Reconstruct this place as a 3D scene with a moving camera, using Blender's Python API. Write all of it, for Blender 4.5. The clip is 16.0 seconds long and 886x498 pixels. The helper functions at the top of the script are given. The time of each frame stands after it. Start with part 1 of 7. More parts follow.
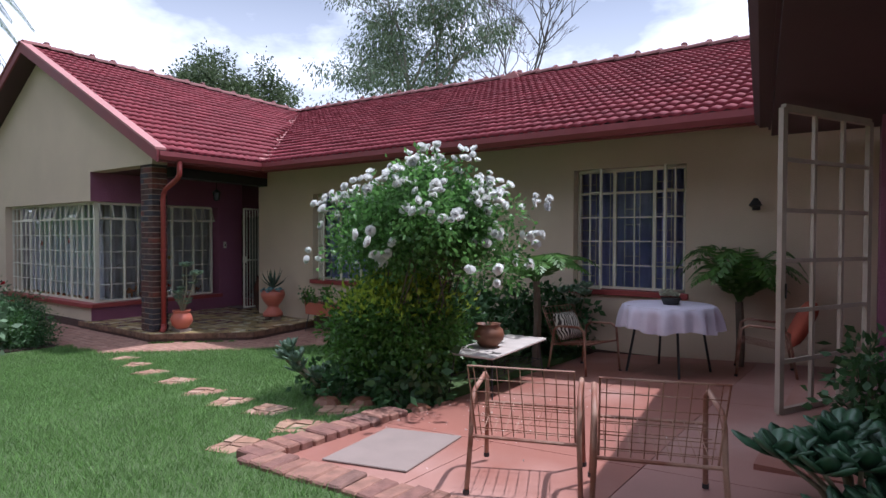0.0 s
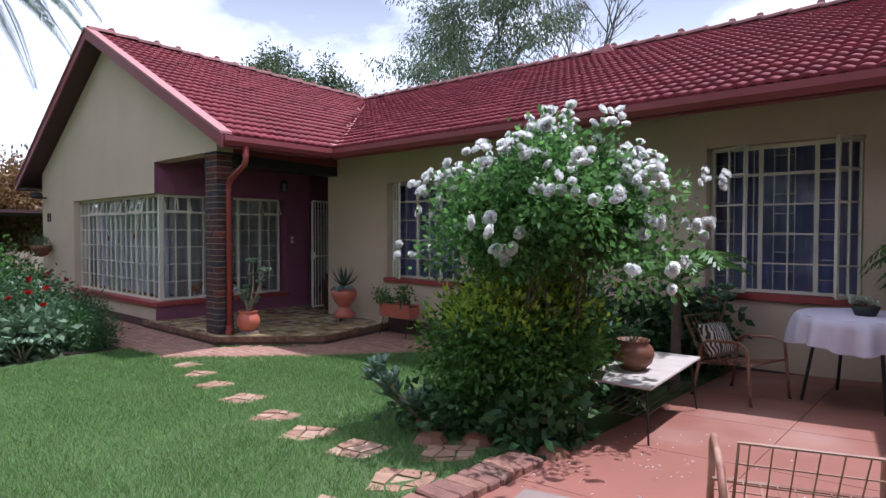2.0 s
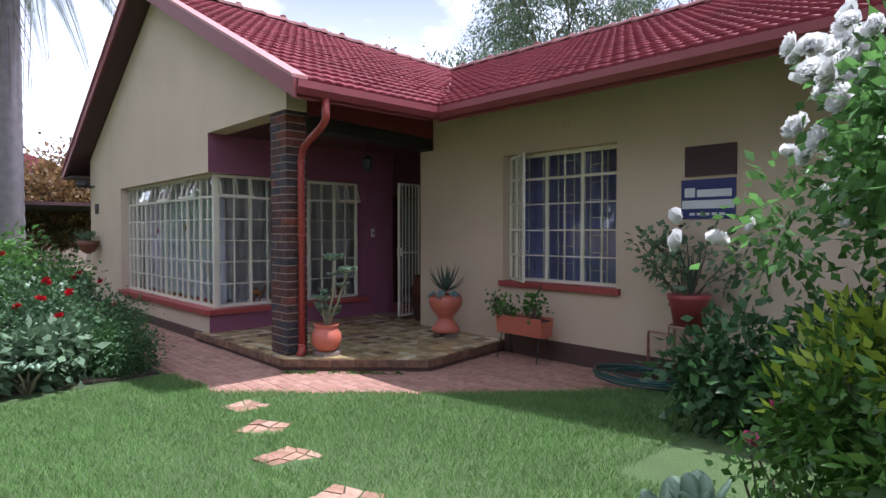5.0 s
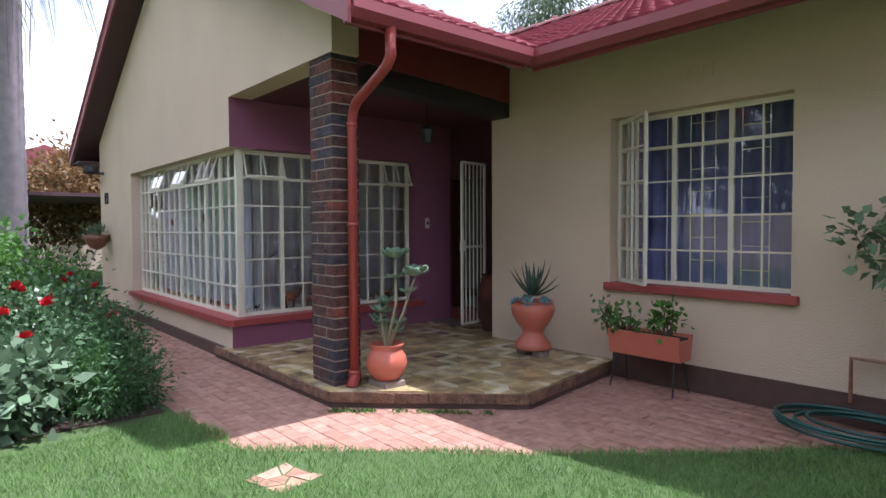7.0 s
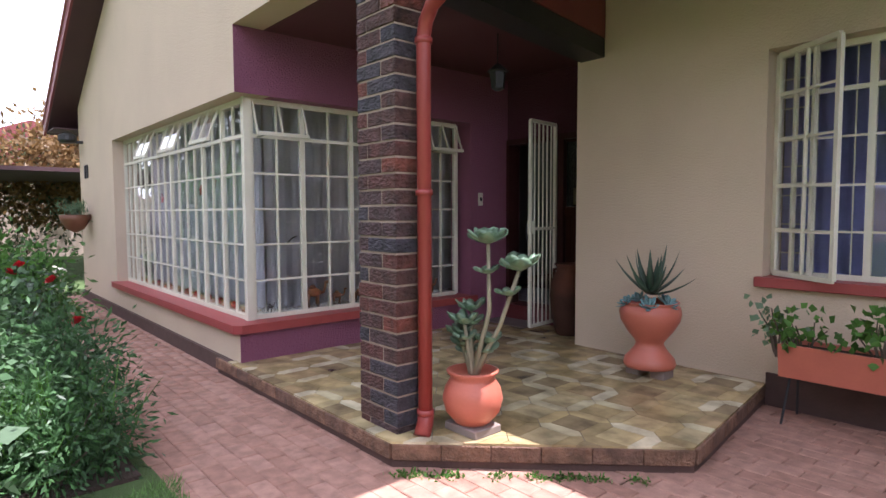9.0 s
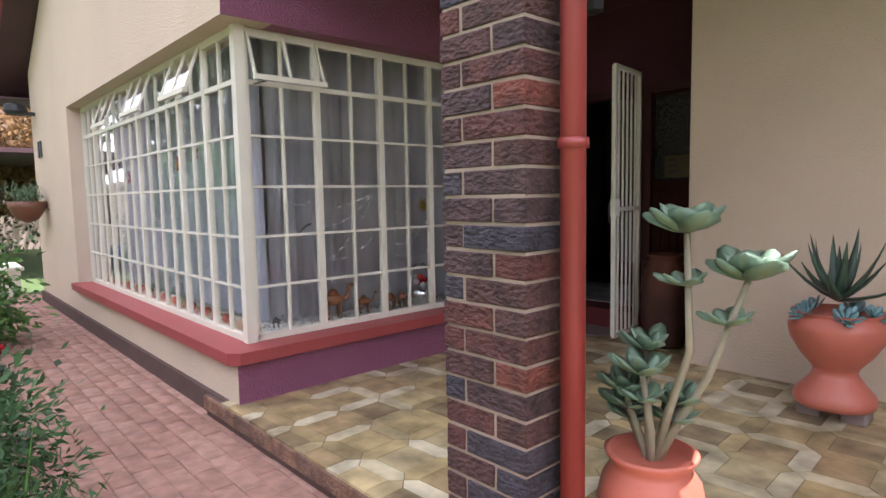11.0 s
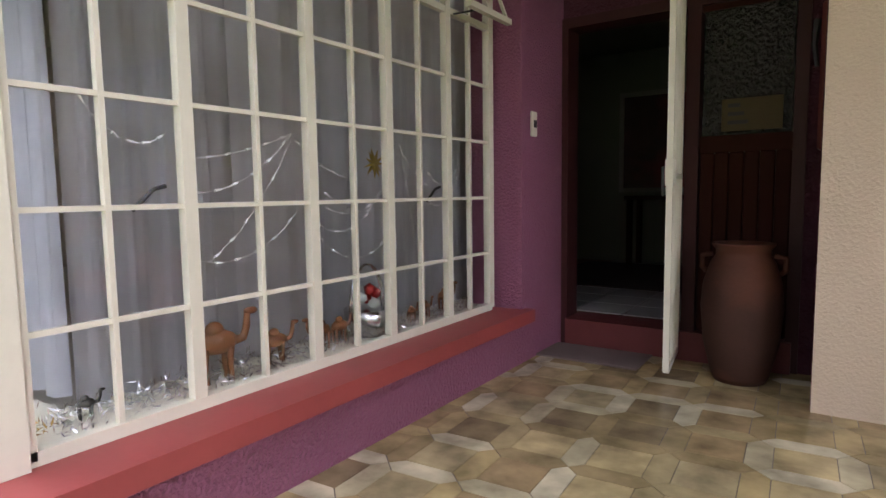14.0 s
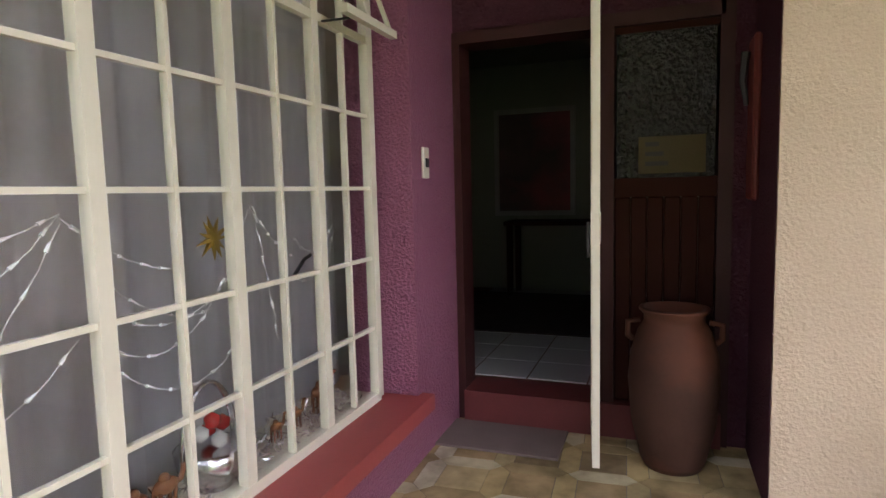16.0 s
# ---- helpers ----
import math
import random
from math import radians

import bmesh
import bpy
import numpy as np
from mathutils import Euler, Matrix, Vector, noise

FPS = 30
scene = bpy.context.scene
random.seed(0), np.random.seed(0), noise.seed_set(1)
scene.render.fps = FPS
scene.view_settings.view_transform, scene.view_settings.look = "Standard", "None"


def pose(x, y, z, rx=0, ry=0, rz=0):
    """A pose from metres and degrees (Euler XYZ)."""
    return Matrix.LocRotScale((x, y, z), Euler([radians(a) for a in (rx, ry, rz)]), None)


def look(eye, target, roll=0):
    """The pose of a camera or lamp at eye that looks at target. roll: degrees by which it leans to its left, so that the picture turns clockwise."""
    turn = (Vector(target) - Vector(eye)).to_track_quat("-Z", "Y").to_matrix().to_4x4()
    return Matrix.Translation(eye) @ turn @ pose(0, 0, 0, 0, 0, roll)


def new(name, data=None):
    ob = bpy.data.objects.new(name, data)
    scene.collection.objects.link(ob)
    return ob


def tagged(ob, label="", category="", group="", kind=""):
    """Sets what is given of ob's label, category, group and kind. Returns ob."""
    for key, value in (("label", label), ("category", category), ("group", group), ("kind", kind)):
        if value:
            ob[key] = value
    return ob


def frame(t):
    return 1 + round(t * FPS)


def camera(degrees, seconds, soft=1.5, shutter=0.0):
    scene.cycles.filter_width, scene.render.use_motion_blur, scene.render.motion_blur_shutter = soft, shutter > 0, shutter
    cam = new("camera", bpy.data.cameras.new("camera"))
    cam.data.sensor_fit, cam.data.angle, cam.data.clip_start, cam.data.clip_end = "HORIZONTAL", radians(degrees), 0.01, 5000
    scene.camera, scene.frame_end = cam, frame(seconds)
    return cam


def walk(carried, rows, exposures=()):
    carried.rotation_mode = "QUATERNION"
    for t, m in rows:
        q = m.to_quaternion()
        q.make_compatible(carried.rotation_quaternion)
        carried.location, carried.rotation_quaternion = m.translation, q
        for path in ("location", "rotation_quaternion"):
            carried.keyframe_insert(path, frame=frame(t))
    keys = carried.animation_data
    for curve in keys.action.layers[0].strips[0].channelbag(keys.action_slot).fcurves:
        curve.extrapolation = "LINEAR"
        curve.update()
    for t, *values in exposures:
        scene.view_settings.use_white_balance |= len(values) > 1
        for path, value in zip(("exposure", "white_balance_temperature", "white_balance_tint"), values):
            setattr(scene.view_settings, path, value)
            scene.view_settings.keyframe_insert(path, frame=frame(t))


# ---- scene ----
cam = camera(73.8, 16.0)
PATH = [
    (0, (2.389, -0.309, 1.66), (1.216, 1.31, 1.619), 0.2),
    (0.5, (2.189, -0.184, 1.638), (0.986, 1.414, 1.593), 0.1),
    (1, (1.933, -0.026, 1.619), (0.698, 1.546, 1.573), 0.3),
    (1.5, (1.638, 0.143, 1.603), (0.352, 1.674, 1.554), 0.1),
    (2, (1.308, 0.304, 1.614), (-0.015, 1.802, 1.56), 0.1),
    (2.5, (0.975, 0.457, 1.61), (-0.37, 1.936, 1.554), 0.1),
    (3, (0.58, 0.659, 1.579), (-0.788, 2.117, 1.524), 0.0),
    (3.5, (0.186, 0.843, 1.55), (-1.208, 2.276, 1.497), 0.1),
    (4, (-0.186, 1.016, 1.514), (-1.598, 2.432, 1.462), -0.1),
    (4.5, (-0.594, 1.217, 1.485), (-2.027, 2.611, 1.434), -0.0),
    (6.8, (-2.531, 2.064, 1.406), (-4.041, 3.373, 1.339), -0.4),
    (7, (-2.696, 2.129, 1.405), (-4.204, 3.44, 1.333), -0.3),
    (7.5, (-3.087, 2.285, 1.403), (-4.601, 3.589, 1.321), -0.3),
    (8, (-3.492, 2.415, 1.39), (-5.002, 3.723, 1.289), -0.3),
    (8.5, (-3.914, 2.56, 1.336), (-5.42, 3.871, 1.225), -0.2),
    (9, (-4.312, 2.695, 1.331), (-5.817, 4.007, 1.206), -0.2),
    (9.5, (-4.68, 2.822, 1.338), (-6.181, 4.135, 1.195), -0.3),
    (9.7, (-4.823, 2.871, 1.337), (-6.322, 4.187, 1.187), -0.4),
    (11.8, (-6.262, 3.467, 1.229), (-7.702, 4.841, 1.031), -0.7),
    (12, (-6.396, 3.533, 1.215), (-7.821, 4.922, 1.014), -0.4),
    (12.5, (-6.706, 3.687, 1.174), (-8.093, 5.111, 0.965), -0.5),
    (13, (-6.978, 3.847, 1.12), (-8.307, 5.327, 0.909), -0.3),
    (13.5, (-7.252, 3.988, 1.08), (-8.479, 5.556, 0.889), -0.8),
    (14, (-7.455, 4.163, 1.086), (-8.572, 5.811, 0.899), -0.8),
    (14.5, (-7.644, 4.324, 1.151), (-8.636, 6.049, 0.948), -1.0),
    (15, (-7.743, 4.512, 1.217), (-8.638, 6.288, 1.006), -0.8),
    (15.5, (-7.841, 4.65, 1.292), (-8.626, 6.477, 1.08), -1.0),
    (16, (-7.921, 4.755, 1.338), (-8.611, 6.622, 1.145), -1.4),
]
EXPO = [(0.0, 0.12, 5650, 16), (2.5, 0.27, 5650, 18), (4.5, 0.5, 5700, 18), (7.0, 0.98, 5750, 18), (9.5, 1.55, 6050, 22), (12.0, 1.92, 6250, 22), (13.5, 2.12, 6400, 20), (16.0, 2.7, 6500, 19)]
walk(cam, [(t, look(eye, target, roll)) for t, eye, target, roll in PATH], EXPO)

# ---- sky and sun ----
world = bpy.data.worlds.new("sky")
scene.world = world
world.use_nodes = True
wn, wl = world.node_tree.nodes, world.node_tree.links
wn.clear()
SUN_DIR = Vector((0.24, 0.34, 1.0)).normalized()
sky = wn.new("ShaderNodeTexSky")
sky.sky_type = 'NISHITA'
sky.sun_disc = False
sky.sun_elevation = math.asin(SUN_DIR.z)
sky.sun_rotation = math.atan2(SUN_DIR.x, SUN_DIR.y)
sky.air_density, sky.dust_density = 1.0, 1.6
w_tex = wn.new("ShaderNodeTexCoord")
w_map = wn.new("ShaderNodeMapping")
w_map.inputs["Scale"].default_value = (1.0, 1.0, 2.2)
w_noise = wn.new("ShaderNodeTexNoise")
w_noise.inputs["Scale"].default_value = 2.3
w_noise.inputs["Detail"].default_value = 7.0
w_noise.inputs["Roughness"].default_value = 0.55
w_ramp = wn.new("ShaderNodeValToRGB")
w_ramp.color_ramp.elements[0].position, w_ramp.color_ramp.elements[1].position = 0.36, 0.58
w_mix = wn.new("ShaderNodeMix")
w_mix.data_type = 'RGBA'
w_mix.inputs["B"].default_value = (19.5, 20.0, 21.2, 1)
w_bg = wn.new("ShaderNodeBackground")
w_bg.inputs["Strength"].default_value = 0.072
w_out = wn.new("ShaderNodeOutputWorld")
wl.new(w_tex.outputs["Generated"], w_map.inputs["Vector"])
wl.new(w_map.outputs["Vector"], w_noise.inputs["Vector"])
wl.new(w_noise.outputs["Fac"], w_ramp.inputs["Fac"])
w_sep = wn.new("ShaderNodeSeparateXYZ")
w_haze = wn.new("ShaderNodeMapRange")
w_haze.inputs["From Min"].default_value, w_haze.inputs["From Max"].default_value = 0.05, 0.5
w_haze.inputs["To Min"].default_value, w_haze.inputs["To Max"].default_value = 0.9, 0.0
w_max = wn.new("ShaderNodeMath")
w_max.operation = 'MAXIMUM'
wl.new(w_tex.outputs["Generated"], w_sep.inputs["Vector"])
wl.new(w_sep.outputs["Z"], w_haze.inputs["Value"])
wl.new(w_ramp.outputs["Color"], w_max.inputs[0])
wl.new(w_haze.outputs["Result"], w_max.inputs[1])
wl.new(w_max.outputs[0], w_mix.inputs["Factor"])
wl.new(sky.outputs["Color"], w_mix.inputs["A"])
wl.new(w_mix.outputs["Result"], w_bg.inputs["Color"])
wl.new(w_bg.outputs["Background"], w_out.inputs["Surface"])
sun_data = bpy.data.lights.new("sun", 'SUN')
sun_data.energy, sun_data.angle, sun_data.color = 5.0, radians(0.6), (1.0, 0.96, 0.91)
sun = new("sun", sun_data)
sun.matrix_world = look(SUN_DIR * 60, (0, 0, 0))


# ---- materials ----
def material(name, color, rough=0.7, dark=0.75, scale=6.0, grain=90.0, bump=0.3, bump_dist=0.004, metal=0.0,
             island=0.0, objvar=0.0, stain=None, stain_at=(0.55, 0.75), spec=0.5, sheen=0.0):
    """Two-scale varied colour and fine relief; island or objvar: brightness spread of pieces."""
    m = bpy.data.materials.new(name)
    m.use_nodes = True
    n, l = m.node_tree.nodes, m.node_tree.links
    b = n["Principled BSDF"]
    b.inputs["Roughness"].default_value, b.inputs["Metallic"].default_value = rough, metal
    b.inputs["Specular IOR Level"].default_value = spec
    tc = n.new("ShaderNodeNewGeometry")
    big, fine = n.new("ShaderNodeTexNoise"), n.new("ShaderNodeTexNoise")
    big.inputs["Scale"].default_value, big.inputs["Detail"].default_value = scale, 5
    fine.inputs["Scale"].default_value, fine.inputs["Detail"].default_value = grain, 3
    for q in (big, fine):
        l.new(tc.outputs["Position"], q.inputs["Vector"])
    mix = n.new("ShaderNodeMix")
    mix.data_type = 'RGBA'
    mix.inputs["A"].default_value = (*[c * dark for c in color], 1)
    mix.inputs["B"].default_value = (*color, 1)
    add = n.new("ShaderNodeMath")
    add.operation = 'MULTIPLY_ADD'
    add.inputs[1].default_value = 0.55
    l.new(fine.outputs["Fac"], add.inputs[0])
    sub = n.new("ShaderNodeMath")
    sub.operation = 'MULTIPLY_ADD'
    sub.inputs[1].default_value, sub.inputs[2].default_value = 1.6, -0.60
    l.new(big.outputs["Fac"], sub.inputs[0])
    l.new(sub.outputs[0], add.inputs[2])
    l.new(add.outputs[0], mix.inputs["Factor"])
    col = mix.outputs["Result"]
    if stain:
        st = n.new("ShaderNodeTexNoise")
        st.inputs["Scale"].default_value, st.inputs["Detail"].default_value = scale * 0.37, 8
        l.new(tc.outputs["Position"], st.inputs["Vector"])
        rp = n.new("ShaderNodeMapRange")
        rp.inputs["From Min"].default_value, rp.inputs["From Max"].default_value = stain_at
        l.new(st.outputs["Fac"], rp.inputs["Value"])
        m2 = n.new("ShaderNodeMix")
        m2.data_type = 'RGBA'
        m2.inputs["B"].default_value = (*stain, 1)
        l.new(rp.outputs["Result"], m2.inputs["Factor"])
        l.new(col, m2.inputs["A"])
        col = m2.outputs["Result"]
    if island or objvar:
        if island:
            rnd = tc.outputs["Random Per Island"]
        else:
            rnd = n.new("ShaderNodeObjectInfo").outputs["Random"]
        hs = n.new("ShaderNodeHueSaturation")
        mr = n.new("ShaderNodeMapRange")
        amount = island or objvar
        mr.inputs["To Min"].default_value, mr.inputs["To Max"].default_value = 1 - amount, 1 + amount
        l.new(rnd, mr.inputs["Value"])
        l.new(mr.outputs["Result"], hs.inputs["Value"])
        l.new(col, hs.inputs["Color"])
        col = hs.outputs["Color"]
    l.new(col, b.inputs["Base Color"])
    if bump:
        bp = n.new("ShaderNodeBump")
        bp.inputs["Strength"].default_value, bp.inputs["Distance"].default_value = bump, bump_dist
        l.new(fine.outputs["Fac"], bp.inputs["Height"])
        l.new(bp.outputs["Normal"], b.inputs["Normal"])
    return m


def leaf_material(name, color, var=0.35, rough=0.45, through_light=0.35):
    m = material(name, color, rough, 0.7, 3.0, 60.0, 0.0, island=var, spec=0.35)
    n, l = m.node_tree.nodes, m.node_tree.links
    b, out = n["Principled BSDF"], n["Material Output"]
    tr = n.new("ShaderNodeBsdfTranslucent")
    src = b.inputs["Base Color"].links[0].from_socket
    l.new(src, tr.inputs["Color"])
    mx = n.new("ShaderNodeMixShader")
    mx.inputs[0].default_value = through_light
    l.new(b.outputs[0], mx.inputs[1])
    l.new(tr.outputs[0], mx.inputs[2])
    l.new(mx.outputs[0], out.inputs["Surface"])
    return m


def palette_material(name, colors, rough=0.7, grain=120.0, bump=0.5, bump_dist=0.004, by_island=False, spec=0.5, stretch=(1, 1, 1), spread=0.25, detail=4, patch=14.0):
    """Each piece takes one of the colours by chance."""
    m = bpy.data.materials.new(name)
    m.use_nodes = True
    n, l = m.node_tree.nodes, m.node_tree.links
    b = n["Principled BSDF"]
    b.inputs["Roughness"].default_value = rough
    b.inputs["Specular IOR Level"].default_value = spec
    geo = n.new("ShaderNodeNewGeometry")
    rnd = geo.outputs["Random Per Island"] if by_island else n.new("ShaderNodeObjectInfo").outputs["Random"]
    ramp = n.new("ShaderNodeValToRGB")
    ramp.color_ramp.interpolation = 'CONSTANT'
    e = ramp.color_ramp.elements
    while len(e) < len(colors):
        e.new(0.5)
    for i, c in enumerate(colors):
        e[i].position, e[i].color = i / len(colors), (*c, 1)
    l.new(rnd, ramp.inputs["Fac"])
    mp = n.new("ShaderNodeMapping")
    mp.inputs["Scale"].default_value = stretch
    l.new(geo.outputs["Position"], mp.inputs["Vector"])
    fine, big = n.new("ShaderNodeTexNoise"), n.new("ShaderNodeTexNoise")
    fine.inputs["Scale"].default_value, fine.inputs["Detail"].default_value = grain, detail
    big.inputs["Scale"].default_value, big.inputs["Detail"].default_value = patch, 4
    l.new(mp.outputs["Vector"], fine.inputs["Vector"])
    l.new(geo.outputs["Position"], big.inputs["Vector"])
    mr = n.new("ShaderNodeMapRange")
    mr.inputs["From Min"].default_value, mr.inputs["From Max"].default_value = 0.3, 0.7
    mr.inputs["To Min"].default_value, mr.inputs["To Max"].default_value = 1 - spread, 1 + spread
    l.new(big.outputs["Fac"], mr.inputs["Value"])
    hs = n.new("ShaderNodeHueSaturation")
    l.new(ramp.outputs["Color"], hs.inputs["Color"])
    l.new(mr.outputs["Result"], hs.inputs["Value"])
    l.new(hs.outputs["Color"], b.inputs["Base Color"])
    if bump:
        bp = n.new("ShaderNodeBump")
        bp.inputs["Strength"].default_value, bp.inputs["Distance"].default_value = bump, bump_dist
        l.new(fine.outputs["Fac"], bp.inputs["Height"])
        l.new(bp.outputs["Normal"], b.inputs["Normal"])
    return m


def glass_material(name, tint=(0.97, 0.98, 0.98), gloss=1.0):
    m = bpy.data.materials.new(name)
    m.use_nodes = True
    n, l = m.node_tree.nodes, m.node_tree.links
    n.remove(n["Principled BSDF"])
    tr, gl, fr, mx = (n.new("ShaderNodeBsdfTransparent"), n.new("ShaderNodeBsdfGlossy"), n.new("ShaderNodeLayerWeight"), n.new("ShaderNodeMixShader"))
    tr.inputs["Color"].default_value = (*tint, 1)
    gl.inputs["Roughness"].default_value = 0.01
    gl.inputs["Color"].default_value = (gloss, gloss, gloss, 1)
    fr.inputs["Blend"].default_value = 0.5
    pw, ma = n.new("ShaderNodeMath"), n.new("ShaderNodeMath")
    pw.operation, ma.operation = 'POWER', 'MULTIPLY_ADD'
    pw.inputs[1].default_value, ma.inputs[1].default_value, ma.inputs[2].default_value = 5.0, 0.9, 0.035
    l.new(fr.outputs["Facing"], pw.inputs[0])
    l.new(pw.outputs[0], ma.inputs[0])
    l.new(ma.outputs[0], mx.inputs[0])
    l.new(tr.outputs[0], mx.inputs[1])
    l.new(gl.outputs[0], mx.inputs[2])
    l.new(mx.outputs[0], n["Material Output"].inputs["Surface"])
    return m


CREAM = material("cream_plaster", (0.62, 0.49, 0.36), 0.85, 0.86, 1.3, 70.0, 0.5, 0.012)
PURPLE = material("purple_plaster", (0.30, 0.098, 0.165), 0.55, 0.85, 1.5, 75.0, 0.9, 0.03)
MAROON = material("maroon_paint", (0.23, 0.045, 0.05), 0.45, 0.8, 3.0, 60.0, 0.15, 0.002)
SILL_RED = material("red_sill_paint", (0.34, 0.062, 0.058), 0.5, 0.8, 4.0, 50.0, 0.2, 0.002)
PIPE_RED = material("red_pipe_paint", (0.31, 0.05, 0.042), 0.4, 0.8, 3.0, 40.0, 0.1, 0.002)
WHITE_STEEL = material("cream_white_steel", (0.72, 0.68, 0.55), 0.4, 0.9, 5.0, 60.0, 0.12, 0.001)
SOFFIT = material("dark_soffit_board", (0.07, 0.03, 0.034), 0.6, 0.8, 2.0, 40.0, 0.1)
# Darker copy of PURPLE: the shade of the door recess is in its colour.
SHADED_PURPLE = material("shaded_purple_plaster", (0.085, 0.026, 0.042), 0.75, 0.85, 1.5, 75.0, 0.8, 0.025, spec=0.25)
# Low base colour carries the gloom of the rooms behind the openings.
SHADED_ROOM = material("shaded_room_paint", (0.20, 0.21, 0.18), 0.9, 0.9, 2.0, 40.0, 0.1)
PLINTH = material("dark_brick_plinth", (0.10, 0.055, 0.045), 0.8, 0.7, 9.0, 60.0, 0.5, 0.006)
ROOF_TILE = material("red_roof_tile", (0.225, 0.034, 0.046), 0.75, 0.72, 1.2, 45.0, 0.3, 0.003, island=0.14, spec=0.3)
ROOF_TILE_OBJ = material("red_roof_tile_near", (0.225, 0.034, 0.046), 0.75, 0.72, 1.2, 45.0, 0.3, 0.003, objvar=0.14, spec=0.3)
VALLEY_PINK = material("pink_valley_metal", (0.42, 0.17, 0.16), 0.5, 0.8)
RIDGE_CAP = material("weathered_ridge_cap", (0.27, 0.11, 0.105), 0.85, 0.65, 5.0, 60.0, 0.4, objvar=0.2)
MORTAR = material("pale_mortar", (0.38, 0.29, 0.22), 0.9, 0.8, 20.0, 150.0, 0.5, 0.003)
BRICK = palette_material("mixed_clay_brick", [(0.082, 0.036, 0.030), (0.115, 0.036, 0.027), (0.046, 0.040, 0.052), (0.086, 0.036, 0.032),
                         (0.054, 0.044, 0.054), (0.165, 0.046, 0.030), (0.070, 0.037, 0.038), (0.105, 0.036, 0.030), (0.075, 0.040, 0.040)], 0.75, 40.0, 1.0, 0.05, stretch=(1, 1, 1.7), spread=0.45, detail=9)
PAVER = palette_material("worn_red_paver", [(0.31, 0.17, 0.125), (0.29, 0.155, 0.112), (0.33, 0.185, 0.138), (0.275, 0.145, 0.105)], 0.8, 120.0, 0.4)
PAVER_REST = palette_material("worn_red_paver_rest", [(0.31, 0.17, 0.125), (0.29, 0.155, 0.112), (0.33, 0.185, 0.138), (0.275, 0.145, 0.105)], 0.8, 120.0, 0.4, by_island=True)
SAND = material("joint_sand", (0.16, 0.085, 0.06), 0.95, 0.7, 20.0, 200.0, 0.4)
PATIO = material("red_polished_concrete", (0.31, 0.125, 0.092), 0.5, 0.78, 1.6, 80.0, 0.2, stain=(0.44, 0.28, 0.24), stain_at=(0.5, 0.75))
PATIO_PALE = material("faded_pink_concrete", (0.35, 0.175, 0.145), 0.5, 0.78, 1.6, 80.0, 0.2, stain=(0.46, 0.31, 0.27), stain_at=(0.5, 0.75))
LAWN = material("lawn_soil_and_turf", (0.10, 0.165, 0.048), 0.9, 0.7, 3.0, 110.0, 0.9, 0.03)
GRASS = leaf_material("grass_blade", (0.155, 0.285, 0.078), 0.35, 0.55, 0.3)
SOIL = material("dark_bed_soil", (0.07, 0.045, 0.032), 0.95, 0.6, 8.0, 70.0, 0.9, 0.02)
GLASS = glass_material("window_glass")
CURTAIN = leaf_material("pale_grey_curtain", (0.90, 0.90, 0.96), 0.0001, 0.9, 0.15)
BLUE_CURTAIN = leaf_material("lilac_blue_curtain", (0.44, 0.46, 0.84), 0.0001, 0.9, 0.25)
TERRACOTTA = material("orange_terracotta_paint", (0.50, 0.14, 0.09), 0.45, 0.85, 6.0, 60.0, 0.25)
CLAY = material("brown_clay", (0.19, 0.075, 0.04), 0.55, 0.7, 5.0, 60.0, 0.2)
CONCRETE = material("grey_concrete", (0.26, 0.20, 0.175), 0.9, 0.8, 5.0, 90.0, 0.4)
# Door timber kept near black so it reads as standing in shade.
DOOR_WOOD = material("shaded_red_door_wood", (0.045, 0.015, 0.011), 0.8, 0.7, 4.0, 60.0, 0.2, spec=0.1)
# White glaze greyed to imitate the low light of the hall.
WHITE_TILE = material("shaded_white_tile", (0.45, 0.44, 0.44), 0.25, 0.95, 2.0, 40.0, 0.03)
RUST_STEEL = material("rusty_cream_steel", (0.42, 0.24, 0.17), 0.6, 0.6, 12.0, 120.0, 0.3, stain=(0.20, 0.07, 0.04), stain_at=(0.45, 0.6))
BLACK = material("black_iron", (0.02, 0.02, 0.022), 0.5, 0.8, 8.0, 60.0, 0.1)


# ---- building helpers ----
def box(bm, x0, x1, y0, y1, z0, z1):
    v = [bm.verts.new((x, y, z)) for x in (x0, x1) for y in (y0, y1) for z in (z0, z1)]
    for q in ((0, 1, 3, 2), (4, 6, 7, 5), (0, 4, 5, 1), (2, 3, 7, 6), (0, 2, 6, 4), (1, 5, 7, 3)):
        bm.faces.new([v[i] for i in q])
    return v


def boxes(*dims):
    bm = bmesh.new()
    for d in dims:
        box(bm, *d)
    return bm


def soft_box(x0, x1, y0, y1, z0, z1, r=0.006, seg=1):
    bm = boxes((x0, x1, y0, y1, z0, z1))
    bmesh.ops.bevel(bm, geom=bm.edges[:], offset=r, segments=seg, affect='EDGES', profile=0.5)
    return bm


def prism(bm, pts, axis, a, b):
    """Extrude a 2D outline along an axis from a to b."""
    def at(p, t):
        return {'x': (t, p[0], p[1]), 'y': (p[0], t, p[1]), 'z': (p[0], p[1], t)}[axis]
    lo = [bm.verts.new(at(p, a)) for p in pts]
    hi = [bm.verts.new(at(p, b)) for p in pts]
    bm.faces.new(lo[::-1])
    bm.faces.new(hi)
    k = len(pts)
    for i in range(k):
        bm.faces.new((lo[i], lo[(i + 1) % k], hi[(i + 1) % k], hi[i]))
    return bm


